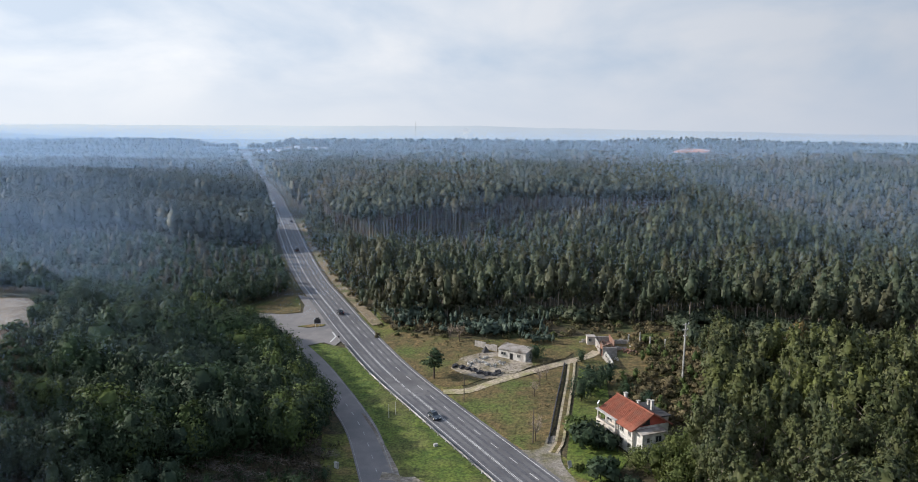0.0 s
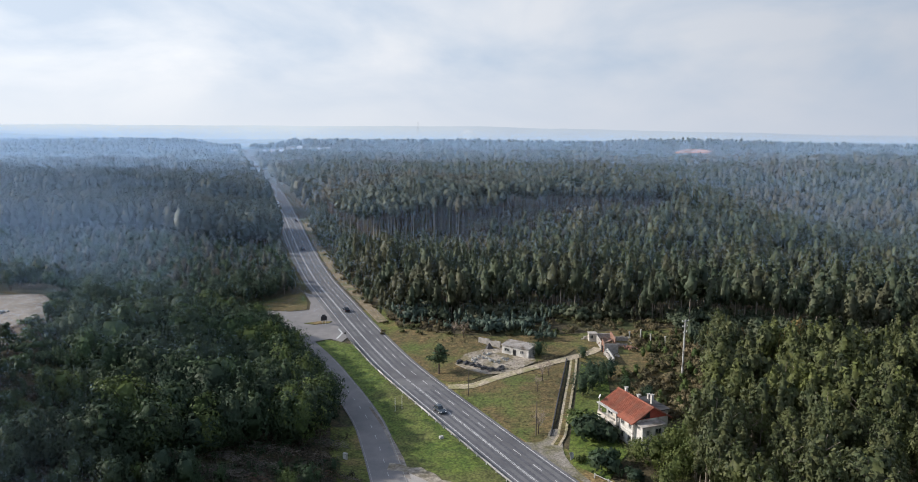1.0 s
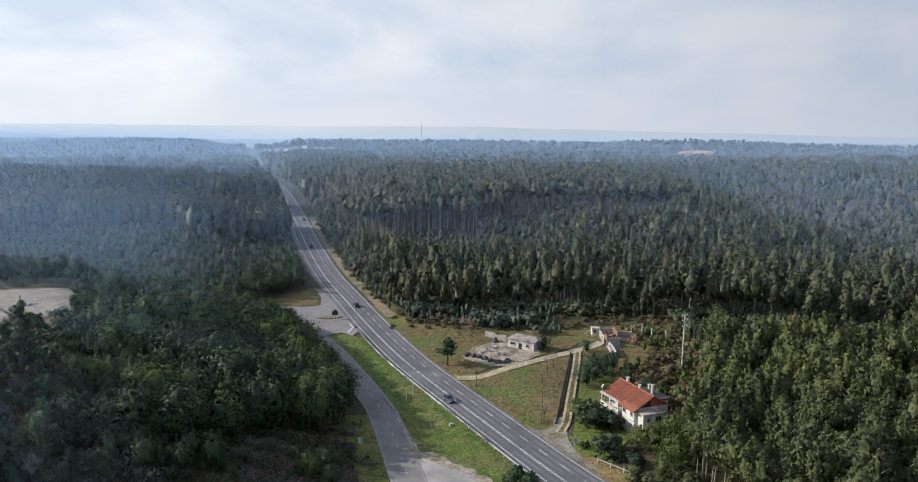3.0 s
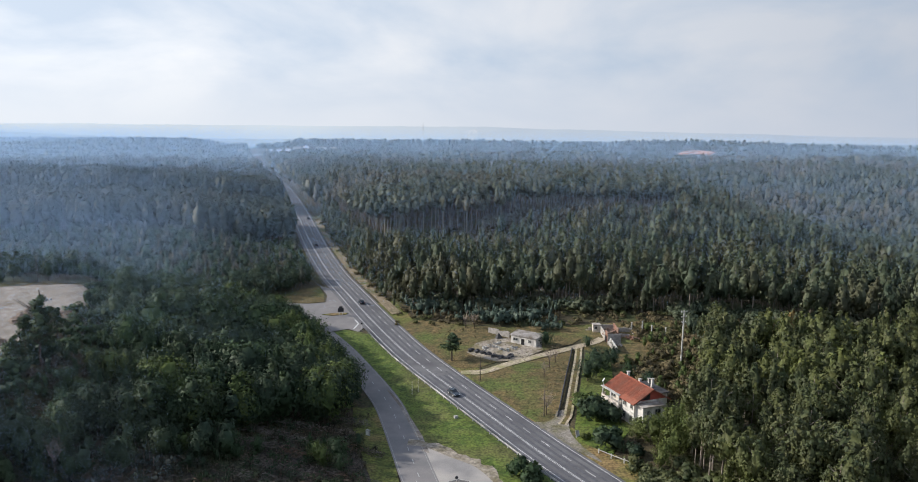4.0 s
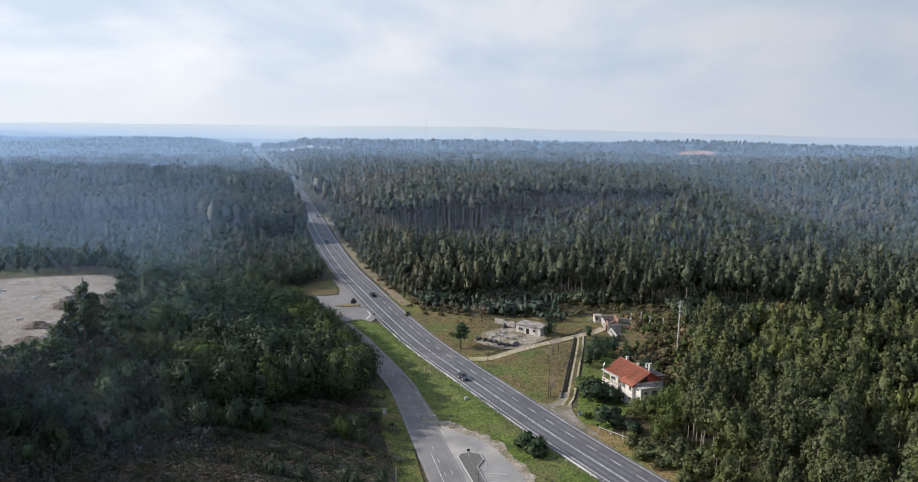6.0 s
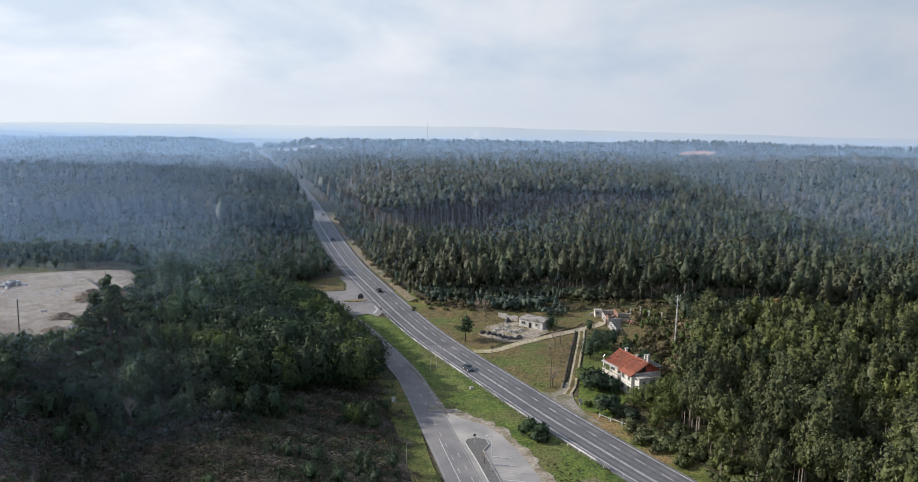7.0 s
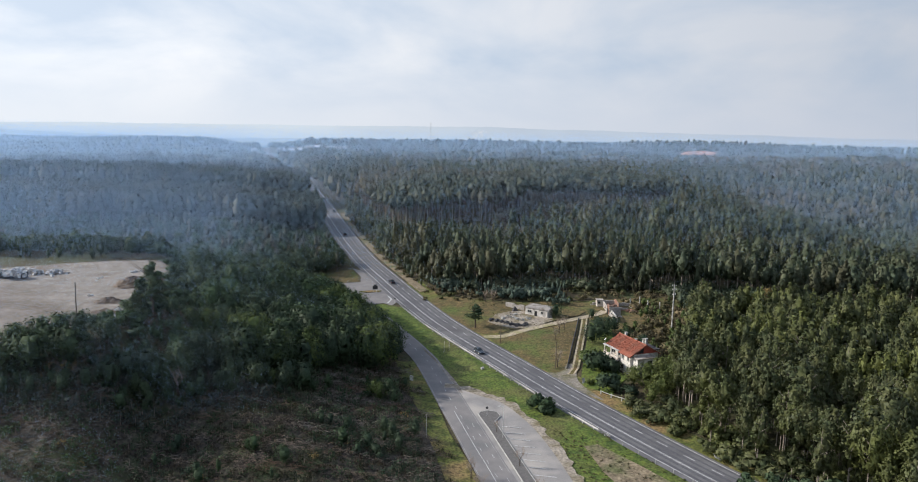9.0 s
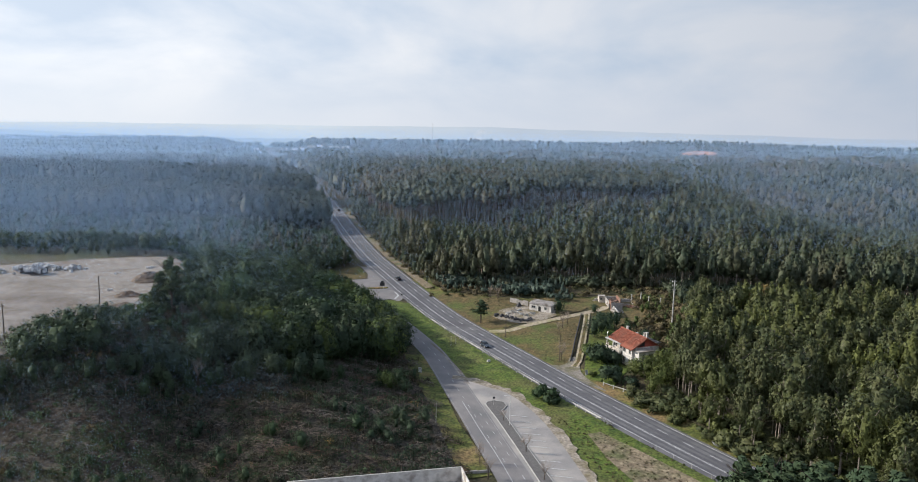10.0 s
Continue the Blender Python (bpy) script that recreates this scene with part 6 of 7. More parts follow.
box = thing("drain_box", -10.3, 152.0, gz(-10.3, 152.0), 30, "small pale concrete box beside the guard rail", "box")
box_part("body", (0, 0, 0.4), (0.9, 0.7, 0.9), M["concrete"], box, "", 0, 0.04)
for i, y in enumerate(np.arange(84, 110, 4.2)):
    x = float(road_x(y)) - 6.0
    p = thing("marker_post", x, float(y), float(road_z(y)) - 0.1, 0, "thin pale marker post along the road edge", "post", "roadside marker posts")
    tube_part("shaft", (0, 0, 0), (0, 0, 1.2), 0.06, 0.05, M["concrete"], p)
fence = thing("garden_fence", 0, 0, 0, 0, "low pale concrete garden fence with one rail", "fence")
fp = [Vector(q) for q in ((21.4, 135.6), (23.7, 133.0), (26.0, 130.7), (28.2, 128.4))]
for a, b in zip(fp, fp[1:]):
    tube_part("rail", (a.x, a.y, gz(a.x, a.y) + 0.75), (b.x, b.y, gz(b.x, b.y) + 0.75), 0.09, 0.09, M["kerb"], fence)
for a in fp:
    box_part("post", (a.x, a.y, gz(a.x, a.y) + 0.4), (0.22, 0.22, 1.2), M["kerb"], fence, "", 40)
for k, (x, y) in enumerate(((17.8, 143.6), (41.4, 99.8), (43.8, 98.6))):
    b = thing("leaning_slab", x, y, gz(x, y), 40 * k, "pale broken concrete slab lying on the verge", "slab", "broken slabs")
    b.matrix_basis = pose(x, y, gz(x, y) + 0.45, 62 if k == 0 else 25, 8, 50 * k + 30)
    box_part("slab", (0, 0, 0), (1.0 if k == 0 else 2.6, 1.7, 0.16), M["concrete"], b, "", 0, 0.04)


# ---- yard clutter and the clearing ----
def jumble(name, label, category, x, y, n, spread, size, mat, seed, group="", flat_=0.4):
    """A heap of tumbled blocks in one mesh."""
    r = np.random.RandomState(seed)
    bm = bmesh.new()
    for i in range(n):
        s = size * r.uniform(0.5, 1.2, 3)
        d = r.normal(size=2) * spread * 0.4
        z = max(0.0, 1 - np.linalg.norm(d) / spread) * flat_ * spread
        m = pose(d[0], d[1], z + s[2] * 0.25, r.uniform(-25, 25), r.uniform(-25, 25), r.uniform(0, 180)) @ Matrix.Diagonal((*s, 1))
        got = bmesh.ops.create_cube(bm, size=1.0, matrix=m)
        for v_ in got["verts"]:
            v_.co += Vector(r.normal(size=3) * size * 0.07)
    ob = part(name, bm, mat)
    ob.matrix_basis = pose(x, y, gz(x, y) + 0.05)
    return tagged(ob, label, category, group, "stuff" if name in ("scrap_pile", "debris") else "")


for k, (x, y) in enumerate(((-7.4, 201.0), (-5.6, 199.4), (-4.0, 198.2), (-2.3, 196.8), (-0.5, 195.4), (1.3, 194.3), (3.2, 193.6), (4.4, 195.4))):
    jumble("slab_stack", "stack of dark stone slabs lying in the yard", "stone stack", x, y, 9, 0.95, 0.75, M["black_stone"], 300 + k, "stone stacks in the yard", 0.35)
for k, (x, y) in enumerate(((-1.0, 203.4), (1.4, 201.6), (3.4, 199.8), (-3.2, 202.0), (5.6, 203.0), (0.4, 206.4))):
    jumble("pale_slabs", "pale cut stone slabs laid out on the ground", "stone slabs", x, y, 6, 1.9, 0.62, M["concrete"], 320 + k, "pale slabs in the yard", 0.06)


def earth_heap(x, y, rx, ry, h, seed, label, mat="heap"):
    r = np.random.RandomState(seed)
    n, m = 22, 10
    verts, faces = [], []
    for j in range(m + 1):
        t = j / m
        for i in range(n):
            a = 2 * math.pi * i / n
            k = (1 - t) * (1 + 0.18 * math.sin(3 * a + seed) + 0.1 * r.uniform(-1, 1))
            zz = h * (1 - (1 - t) ** 1.7) * (1 + 0.22 * r.uniform(-1, 1)) if j else -0.3
            px, py = x + math.cos(a) * rx * k, y + math.sin(a) * ry * k
            verts.append((px, py, gz(px, py) + zz + 0.05))
    for j in range(m):
        for i in range(n):
            faces.append((j * n + i, j * n + (i + 1) % n, (j + 1) * n + (i + 1) % n, (j + 1) * n + i))
    faces.append(tuple(range(m * n, m * n + n)))
    return tagged(mesh_object("earth_mound", verts, faces, M[mat]), label, "heap", "heaps on the clearing")


for k, (x, y) in enumerate(((36.6, 206.0), (39.0, 214.0), (34.5, 221.5), (43.5, 212.0))):
    jumble("rubble_heap", "heap of broken brick and stone rubble by the ruin", "rubble", x, y, 26, 2.4, 0.5, M["brick" if k % 2 else "stone"], 390 + k, "rubble heaps by the ruin", 0.2)
earth_heap(-112, 152, 7.0, 4.6, 2.3, 1, "dark rough heap of earth and roots on the clearing")
earth_heap(-104.5, 154, 4.5, 3.2, 1.8, 4, "dark heap of earth and brushwood on the clearing")
earth_heap(-110, 134, 4.2, 2.6, 1.2, 2, "low brown heap of earth on the clearing")
earth_heap(-106, 124, 3.6, 2.0, 0.9, 3, "low brown heap of rubble on the clearing")
for k, (x, y, s) in enumerate(((-120, 170, 0.7), (-103.5, 127, 0.6), (-108, 117, 0.6), (-101, 121, 0.5), (-127, 160, 0.5), (-113, 181, 0.8), (-118, 139, 0.4), (-99, 116, 0.7), (-106, 104, 0.5), (-113, 108, 0.5))):
    jumble("debris", "scatter of pale rubbish and rubble", "debris", x, y, 8, 1.6, s, M["scrap"], 340 + k, "rubbish on the clearing", 0.05)
skip = thing("scrap_skip", -151.5, 157.5, gz(-151.5, 157.5) + 0.1, 8, "long dark open skip heaped with pale scrap", "skip")
box_part("skip_floor", (0, 0, 0.15), (7.0, 2.4, 0.2), M["black_stone"], skip)
for yy in (-1.2, 1.2):
    box_part("skip_side", (0, yy, 0.9), (7.0, 0.1, 1.6), M["black_stone"], skip)
for xx in (-3.5, 3.5):
    box_part("skip_end", (xx, 0, 0.9), (0.1, 2.4, 1.6), M["black_stone"], skip)
jumble("scrap_pile", "pile of pale scrap metal and rubbish", "scrap", -151.5, 157.5, 60, 4.2, 0.9, M["scrap"], 361, "", 0.35).location.z += 0.6
for k, (x, y) in enumerate(((-158, 161), (-150, 164), (-144, 166), (-163, 156), (-155, 166))):
    jumble("scrap_pile", "pile of pale scrap and rubbish beside the skip", "scrap", x, y, 26, 3.4, 0.8, M["scrap"], 370 + k, "scrap piles on the clearing", 0.3)


# ---- vehicles ----
def build_car(x, y, z, turn, paint, label, length=4.3, tall=1.45):
    c = thing("car", x, y, z, turn, label, "car", "cars on the road")
    l, w = length / 2, 0.88
    bm = bmesh.new()
    prof = [(-l, 0.35), (-l, 0.78), (-l + 0.25, 0.88), (l - 1.25, 0.92), (l - 0.2, 0.74), (l, 0.6), (l, 0.35)]
    sides = [[bm.verts.new((px, s * w, pz)) for px, pz in prof] for s in (-1, 1)]
    bm.faces.new(sides[0])
    bm.faces.new(sides[1][::-1])
    for i in range(len(prof)):
        j = (i + 1) % len(prof)
        bm.faces.new((sides[0][i], sides[0][j], sides[1][j], sides[1][i]))
    bmesh.ops.bevel(bm, geom=list(bm.edges), offset=0.05, segments=1, affect="EDGES")
    body = part("body", bm, paint, c)
    bm = bmesh.new()
    lo = [(-l + 0.25, -0.8), (l - 1.2, -0.8), (l - 1.2, 0.8), (-l + 0.25, 0.8)]
    hi = [(-l + 0.75, -0.64), (l - 2.0, -0.64), (l - 2.0, 0.64), (-l + 0.75, 0.64)]
    a = [bm.verts.new((px, py, 0.86)) for px, py in lo]
    b = [bm.verts.new((px, py, tall - 0.05)) for px, py in hi]
    for i in range(4):
        bm.faces.new((a[i], a[(i + 1) % 4], b[(i + 1) % 4], b[i]))
    bm.faces.new(b)
    part("windows", bm, M["glass"], c, "dark tinted windows")
    box_part("roof", ((-l + 0.75 + l - 2.0) / 2, 0, tall - 0.02), (length - 2.75, 1.32, 0.07), paint, c, "", 0, 0.03)
    for sx in (-l + 0.8, l - 0.85):
        for sy in (-1, 1):
            wheel = tube_part("wheel", (sx, sy * 0.68, 0.32), (sx, sy * 0.9, 0.32), 0.32, 0.32, M["rubber"], c, "black tyre", 14)
            tube_part("rim", (sx, sy * 0.9, 0.32), (sx, sy * 0.915, 0.32), 0.2, 0.18, M["steel"], wheel, "", 10)
    for sy in (-0.62, 0.62):
        box_part("headlight", (l - 0.06, sy, 0.64), (0.14, 0.34, 0.13), M["white_paint"], body, "pale headlight", 0, 0.02)
        box_part("tail_light", (-l + 0.02, sy, 0.74), (0.08, 0.3, 0.14), M["red_wall"], body, "red tail light", 0, 0.01)
    return c


def road_pose(y, off):
    a, b = Vector((float(road_x(y)), y)), Vector((float(road_x(y + 2)), y + 2))
    way = (b - a).normalized()
    q = a + Vector((way.y, -way.x)) * off
    return q.x, q.y, flat(q.x, q.y) + 0.11, math.degrees(math.atan2(way.y, way.x))


for y, off, away, paint, label in ((168.5, -1.7, False, "car_blue", "grey-blue hatchback driving along the main road"), (252.0, 1.75, True, "car_dark", "black saloon car driving away on the main road"),
                                   (347.0, 1.75, True, "car_dark", "small dark car far along the road"), (420.0, 5.2, True, "car_dark", "dark car far along the road"), (566.0, -1.7, False, "white_paint", "white van far along the road")):
    x_, y_, z_, turn = road_pose(y, off)
    build_car(x_, y_, z_, turn if away else turn + 180, M[paint], label)
x_, y_, z_, turn = road_pose(478.0, -1.8)
bus = thing("lorry", x_, y_, z_, turn + 180, "white box lorry coming along the road", "lorry")
box_part("box_body", (-0.8, 0, 2.0), (6.6, 2.4, 2.7), M["white_paint"], bus, "", 0, 0.06)
box_part("cab", (3.6, 0, 1.5), (1.9, 2.3, 2.1), M["white_paint"], bus, "", 0, 0.15)
box_part("windscreen", (4.56, 0, 1.95), (0.05, 2.0, 0.8), M["glass"], bus)
box_part("chassis", (0.2, 0, 0.55), (8.4, 1.4, 0.25), M["rubber"], bus)
for sx in (-2.8, -1.6, 3.4):
    for sy in (-1, 1):
        tube_part("wheel", (sx, sy * 0.85, 0.5), (sx, sy * 1.15, 0.5), 0.5, 0.5, M["rubber"], bus, "", 12)

# ---- far things ----
for k, (x, y, w, d, h) in enumerate(((-432, 1440, 12, 10, 9), (-418, 1462, 13, 14, 11), (-398, 1452, 8, 10, 9), (-384, 1470, 16, 14, 13), (-364, 1462, 9, 12, 12), (-340, 1490, 18, 14, 8), (-316, 1500, 14, 14, 7), (-470, 1400, 8, 8, 8), (-488, 1436, 9, 9, 8), (-408, 1490, 10, 12, 11))):
    z, h = gz(x, y), h * 0.6
    s = thing("industrial_shed", x, y, z, 12 + 3 * k, "long pale industrial shed far off beside the road", "industrial building", "far industrial sheds")
    box_part("wall", (0, 0, h / 2), (w, d, h), M["white_paint" if k % 3 else "concrete"], s)
    bm = bmesh.new()
    for sgn in (-1, 1):
        bm.faces.new([bm.verts.new(q) for q in ((-w / 2 - 0.5, sgn * (d / 2 + 0.5), h), (w / 2 + 0.5, sgn * (d / 2 + 0.5), h), (w / 2 + 0.5, 0, h + 2.2), (-w / 2 - 0.5, 0, h + 2.2))])
    bmesh.ops.solidify(bm, geom=list(bm.faces), thickness=0.3)
    part("roof", bm, M["concrete" if k % 2 else "white_paint"], s)
mast = thing("radio_mast", -150, 1720, gz(-150, 1720) + 8, 0, "thin tall radio mast on the far ridge", "mast")
tube_part("mast_pole", (0, 0, -10), (0, 0, 42), 0.7, 0.35, M["steel"], mast)
drape("quarry_face", [(366, 1440), (382, 1470), (390, 1506), (412, 1526), (448, 1532), (468, 1516), (452, 1484), (440, 1466), (428, 1436), (402, 1424), (384, 1438)], M["quarry"], 0.4, 12.0, "orange bare earth of a cutting on the far ridge")


def smoke_plume(x, y, z, wide, high, drift, n, seed):
    """A thin column of smoke: very many tiny flakes, denser at its foot."""
    r = np.random.RandomState(seed)
    t = r.uniform(0, 1, n) ** 1.4
    spread = wide * (0.35 + 0.65 * t)
    c = np.stack([x + drift * t + r.normal(size=n) * spread * 0.4, y + r.normal(size=n) * spread * 0.4, z + high * t + r.normal(size=n) * 2], 1)
    a, b = r.normal(size=(2, n, 3))
    a *= 0.45 / np.linalg.norm(a, axis=1)[:, None]
    b *= 0.45 / np.linalg.norm(b, axis=1)[:, None]
    v = np.stack([c - a, c - b, c + a, c + b], 1).reshape(-1, 3)
    tagged(new("smoke_plume", array_mesh("smoke_plume", v, np.arange(len(v)).reshape(-1, 4), [M["smoke"]])), "white smoke rising beyond the far ridge", "smoke", "", "stuff")


smoke_plume(-48, 1840, 24, 26, 38, 14, 3600, 1)
smoke_plume(-905, 1150, -4, 34, 52, 24, 3600, 2)


# ---- bushes, garden trees and scrub ----
def bush(x, y, h, kind, mat, seed, label, group="", each=60, size=0.13):
    r = np.random.RandomState(seed)
    lv, lf, ln = leaves(r, puffs_of(kind, r, 1.0, 9), each, size)
    ob = new("bush", array_mesh("bush", lv, lf, [mat], None, ln))
    ob.matrix_basis = pose(x, y, gz(x, y) - 0.15, 0, 0, seed * 37) @ Matrix.Diagonal((h, h, h, 1))
    return tagged(ob, label, "bush", group)


bush(4.4, 124.4, 4.6, "bush", M["leaf_wood"], 1, "large dark round bush at the end of the guard rail")
bush(5.8, 121.4, 3.4, "bush", M["leaf_wood"], 2, "dark bush beside the guard rail")
for k, (x, y, h, m) in enumerate(((22.6, 151.6, 6.0, "leaf_wood"), (25.4, 149.6, 4.6, "leaf_wood"), (24.6, 137.6, 5.4, "leaf_wood"), (21.2, 155.6, 4.6, "leaf_mossy"), (21.0, 158.5, 2.8, "leaf_garden"), (20.2, 163.0, 2.2, "leaf_garden"), (28.8, 133.6, 3.2, "leaf_wood"), (19.4, 142.2, 1.8, "leaf_garden"))):
    bush(x, y, h, "bush", M[m], 10 + k, "dense rounded green garden bush beside the house", "garden bushes")
for k, (x, y, h) in enumerate(((24.5, 176.0, 6.2), (27.4, 180.0, 6.6), (30.6, 184.5, 6.0), (33.5, 188.0, 5.2), (27.8, 186.5, 5.6), (15.6, 206.0, 4.6), (28.2, 203.4, 3.6), (36.0, 178.0, 4.4), (40.0, 172.5, 4.2))):
    plant("garden_tree", BROAD[k % 6], x, y, h * 1.05, 50 * k, 1.2, "dark dense evergreen tree beside the farm lane", "dark trees by the lane")
for k, (x, y, h) in enumerate(((33.6, 137.0, 7.0), (37.5, 140.0, 7.8), (41.8, 143.0, 7.6), (36.5, 132.0, 6.6), (41.0, 134.5, 8.0), (30.6, 140.2, 5.0), (45.5, 138.5, 8.4), (33.0, 127.5, 5.6), (46.0, 148.0, 8.0))):
    plant("garden_tree", OLIVE[k % 3], x, y, h, 63 * k, 1.2, "leafy olive-green broadleaf tree in front of the house", "garden trees")
BUSHY = [tree_meshes("broadleaf", 270 + i, 30, 50, 0.034, 6, M["leaf_pine"], M["bark_dark"]) for i in range(3)]
for k, (x, y, h) in enumerate(((-33.5, 124.5, 5.2), (-35.5, 120.5, 4.6), (-32.0, 119.0, 4.2), (-37.5, 123.0, 4.4), (-30.6, 133.5, 3.2), (-60.0, 112.0, 4.0), (-67.0, 104.0, 4.6))):
    plant("young_tree", MOSSY[k % 4] if k % 2 else BROAD[k % 6], x, y, h, 61 * k, 1.1, "young green tree standing in the brush", "young trees in the brush")
plant("round_pine", PINE[0], -13.2, 194.4, 8.6, 20, 1.75, "lone rounded pine on the grass", "")
for k, (x, y, h) in enumerate(((-95.6, 127.5, 13.0), (-93.8, 124.0, 11.0), (-97.2, 125.0, 9.5), (-96.0, 119.5, 7.0), (-99.5, 140.0, 7.0))):
    plant("pine_tree", PINE[k % 4], x, y, h, 71 * k, 1.25, "dark ragged pine at the edge of the clearing", "pines by the clearing", 4.0 if k == 1 else 0.0)
for k, (x, y, h) in enumerate(((-113.5, 92.0, 6.6), (-110.8, 95.0, 7.4), (-107.8, 92.5, 8.4), (-105.0, 96.0, 8.4), (-102.0, 98.0, 8.6), (-99.5, 101.0, 8.2), (-104.0, 90.0, 8.6), (-98.6, 94.5, 8.0), (-96.0, 106.0, 5.8), (-109.5, 87.5, 8.0))):
    plant("pine_tree", BUSHY[k % 3], x, y, h, 71 * k, 1.25, "dense dark pine in a clump below the clearing", "clump of pines below the clearing")


for k, (x, y, h) in enumerate(((-96.0, 258.0, 8.0), (-92.0, 264.5, 8.5), (-86.0, 268.0, 7.5), (-81.0, 274.0, 8.0), (-76.5, 279.5, 7.0), (-100.0, 263.0, 9.0), (-89.0, 275.0, 9.0), (-79.5, 285.0, 8.0), (-88.0, 258.5, 7.5), (-84.5, 263.5, 8.5), (-94.0, 271.0, 10.0), (-81.5, 268.5, 7.0), (-85.0, 281.0, 9.5))):
    plant("broadleaf_tree", BROAD[k % 6], x, y, h, 47 * k, 1.15, "dark broadleaf tree beside the junction", "trees by the junction")


def bare_tree(x, y, h, seed, label, group="", mat="twig"):
    r = np.random.RandomState(seed)
    t = thing("bare_tree", x, y, gz(x, y) - 0.1, 0, label, "tree", group)
    bm = add_tube(bmesh.new(), (0, 0, 0), (0, 0, h * 0.45), h * 0.028, h * 0.018, 6)
    part("trunk", bm, M["bark_dark"], t)
    bm = bmesh.new()
    for i in range(9):
        a, z0 = r.uniform(0, 6.28), h * r.uniform(0.3, 0.5)
        p = Vector((0, 0, z0))
        q = p + Vector((math.cos(a) * h * 0.16, math.sin(a) * h * 0.16, h * r.uniform(0.18, 0.34)))
        add_tube(bm, p, q, h * 0.012, h * 0.007, 4)
        for j in range(5):
            e = q + Vector(r.normal(size=3) * h * 0.09) + Vector((0, 0, h * 0.14))
            add_tube(bm, q, e, h * 0.006, h * 0.002, 3)
            for _ in range(3):
                add_tube(bm, e, e + Vector(r.normal(size=3) * h * 0.06) + Vector((0, 0, h * 0.05)), h * 0.003, h * 0.0015, 3)
    part("crown", bm, M[mat], t)
    return t


for k, (x, y, h) in enumerate(((-12.0, 87.0, 4.6), (-10.2, 80.5, 5.0), (-1.9, 93.0, 4.2), (-6.6, 109.5, 3.2), (1.2, 80.5, 4.4))):
    bare_tree(x, y, h, 400 + k, "pruned bare plane tree beside the parking bays", "bare trees by the car park")
for k, (x, y, h) in enumerate(((11.6, 155.2, 6.0), (15.0, 186.0, 5.5), (17.0, 190.0, 4.6), (13.0, 178.0, 4.2), (-7.0, 220.5, 5.5), (-10.0, 221.5, 5.0))):
    bare_tree(x, y, h, 420 + k, "thin bare winter sapling in the field", "bare saplings")
for k, (x, y, h) in enumerate(((36.5, 70.0, 11.5), (40.5, 68.0, 13.0), (44.0, 66.0, 13.5), (48.0, 63.0, 15.0), (41.0, 63.5, 12.5), (53.0, 59.0, 16.0), (58.0, 56.0, 16.5))):
    plant("pine_tree", PINE[k % 4], x, y, h, 53 * k, 1.5, "bushy green pine beside the bend of the main road", "pines by the bend")
bare_tree(-78.0, 101.0, 6.5, 450, "half-dead tree with pale bare branches on the slope")
for k, (x, y, h) in enumerate(((80, 196, 11), (66, 206, 9), (72, 202, 10), (90, 208, 12))):
    plant("winter_tree", [tree_meshes("full", 470 + k, 16, 30, 0.04, 5, M["leaf_gold"], M["bark"])][0], x, y, h, 40 * k, 0.9, "golden-brown winter tree at the wood's edge", "golden winter trees")
for k, (x, y, h) in enumerate(((66.0, 84.0, 17), (72.0, 92.0, 19), (58.0, 96.0, 13), (78.0, 80.0, 18), (50.0, 106.0, 12), (61.0, 110.0, 18))):
    plant("eucalyptus_tree", [tree_meshes("full", 480 + k, 34, 44, 0.028, 6, M["leaf_near"], M["bark"])][0], x, y, h, 40 * k, 1.0, "tall leafy eucalyptus with a full rounded crown", "full-crowned eucalyptus")

GREEN, SHRUB = [template("bush", 160 + i, 6, 14, 0.17, 3, 0) for i in range(5)], [template("bush", 170 + i, 7, 11, 0.15, 3, 0) for i in range(5)]
woods("young_eucalyptus", "blue-grey young eucalyptus thicket below the wood", "shrubs", spots_in(lambda x, y: (x > road_x(y) + 17 - 2 * np.sin(y)) & (y > 232 - 0.35 * (x + 20)) & (y < 250) & (x < 22), -70, 30, 218, 258, 2.6, 2.0, 5.5, 31), GREEN[:2] + EUC_FAR, M["leaf_blue"], M["bark"], 31)
woods("scrub", "brown winter scrub along the wood's edge", "shrubs", spots_in(lambda x, y: (x > -34) & (x < 62) & (y > 224) & (y < 244), -40, 66, 222, 246, 2.6, 0.9, 2.4, 32, 0.6), SHRUB, M["leaf_dry"], M["twig"], 32)
woods("undergrowth", "green undergrowth along the front of the wood", "shrubs", spots_in(lambda x, y: (x > -20) & (x < 190) & (y > np.where(x < 62, 238, 186)) & (y < 252 - np.maximum(0, x - 60) * 0.3), -24, 195, 184, 254, 2.7, 1.6, 6.0, 43, 0.85), GREEN + EUC_FAR[:3], M["leaf"], M["bark"], 43)
woods("scrub", "tangled brown and green scrub behind the house", "shrubs", spots_in(lambda x, y: (x > 36) & (x < 64) & (y > 162) & (y < 222) & ~((x < 44) & (y > 192)), 34, 66, 160, 224, 2.5, 1.0, 3.4, 33, 0.85), SHRUB + GREEN[:2], M["leaf_dry"], M["twig"], 33)
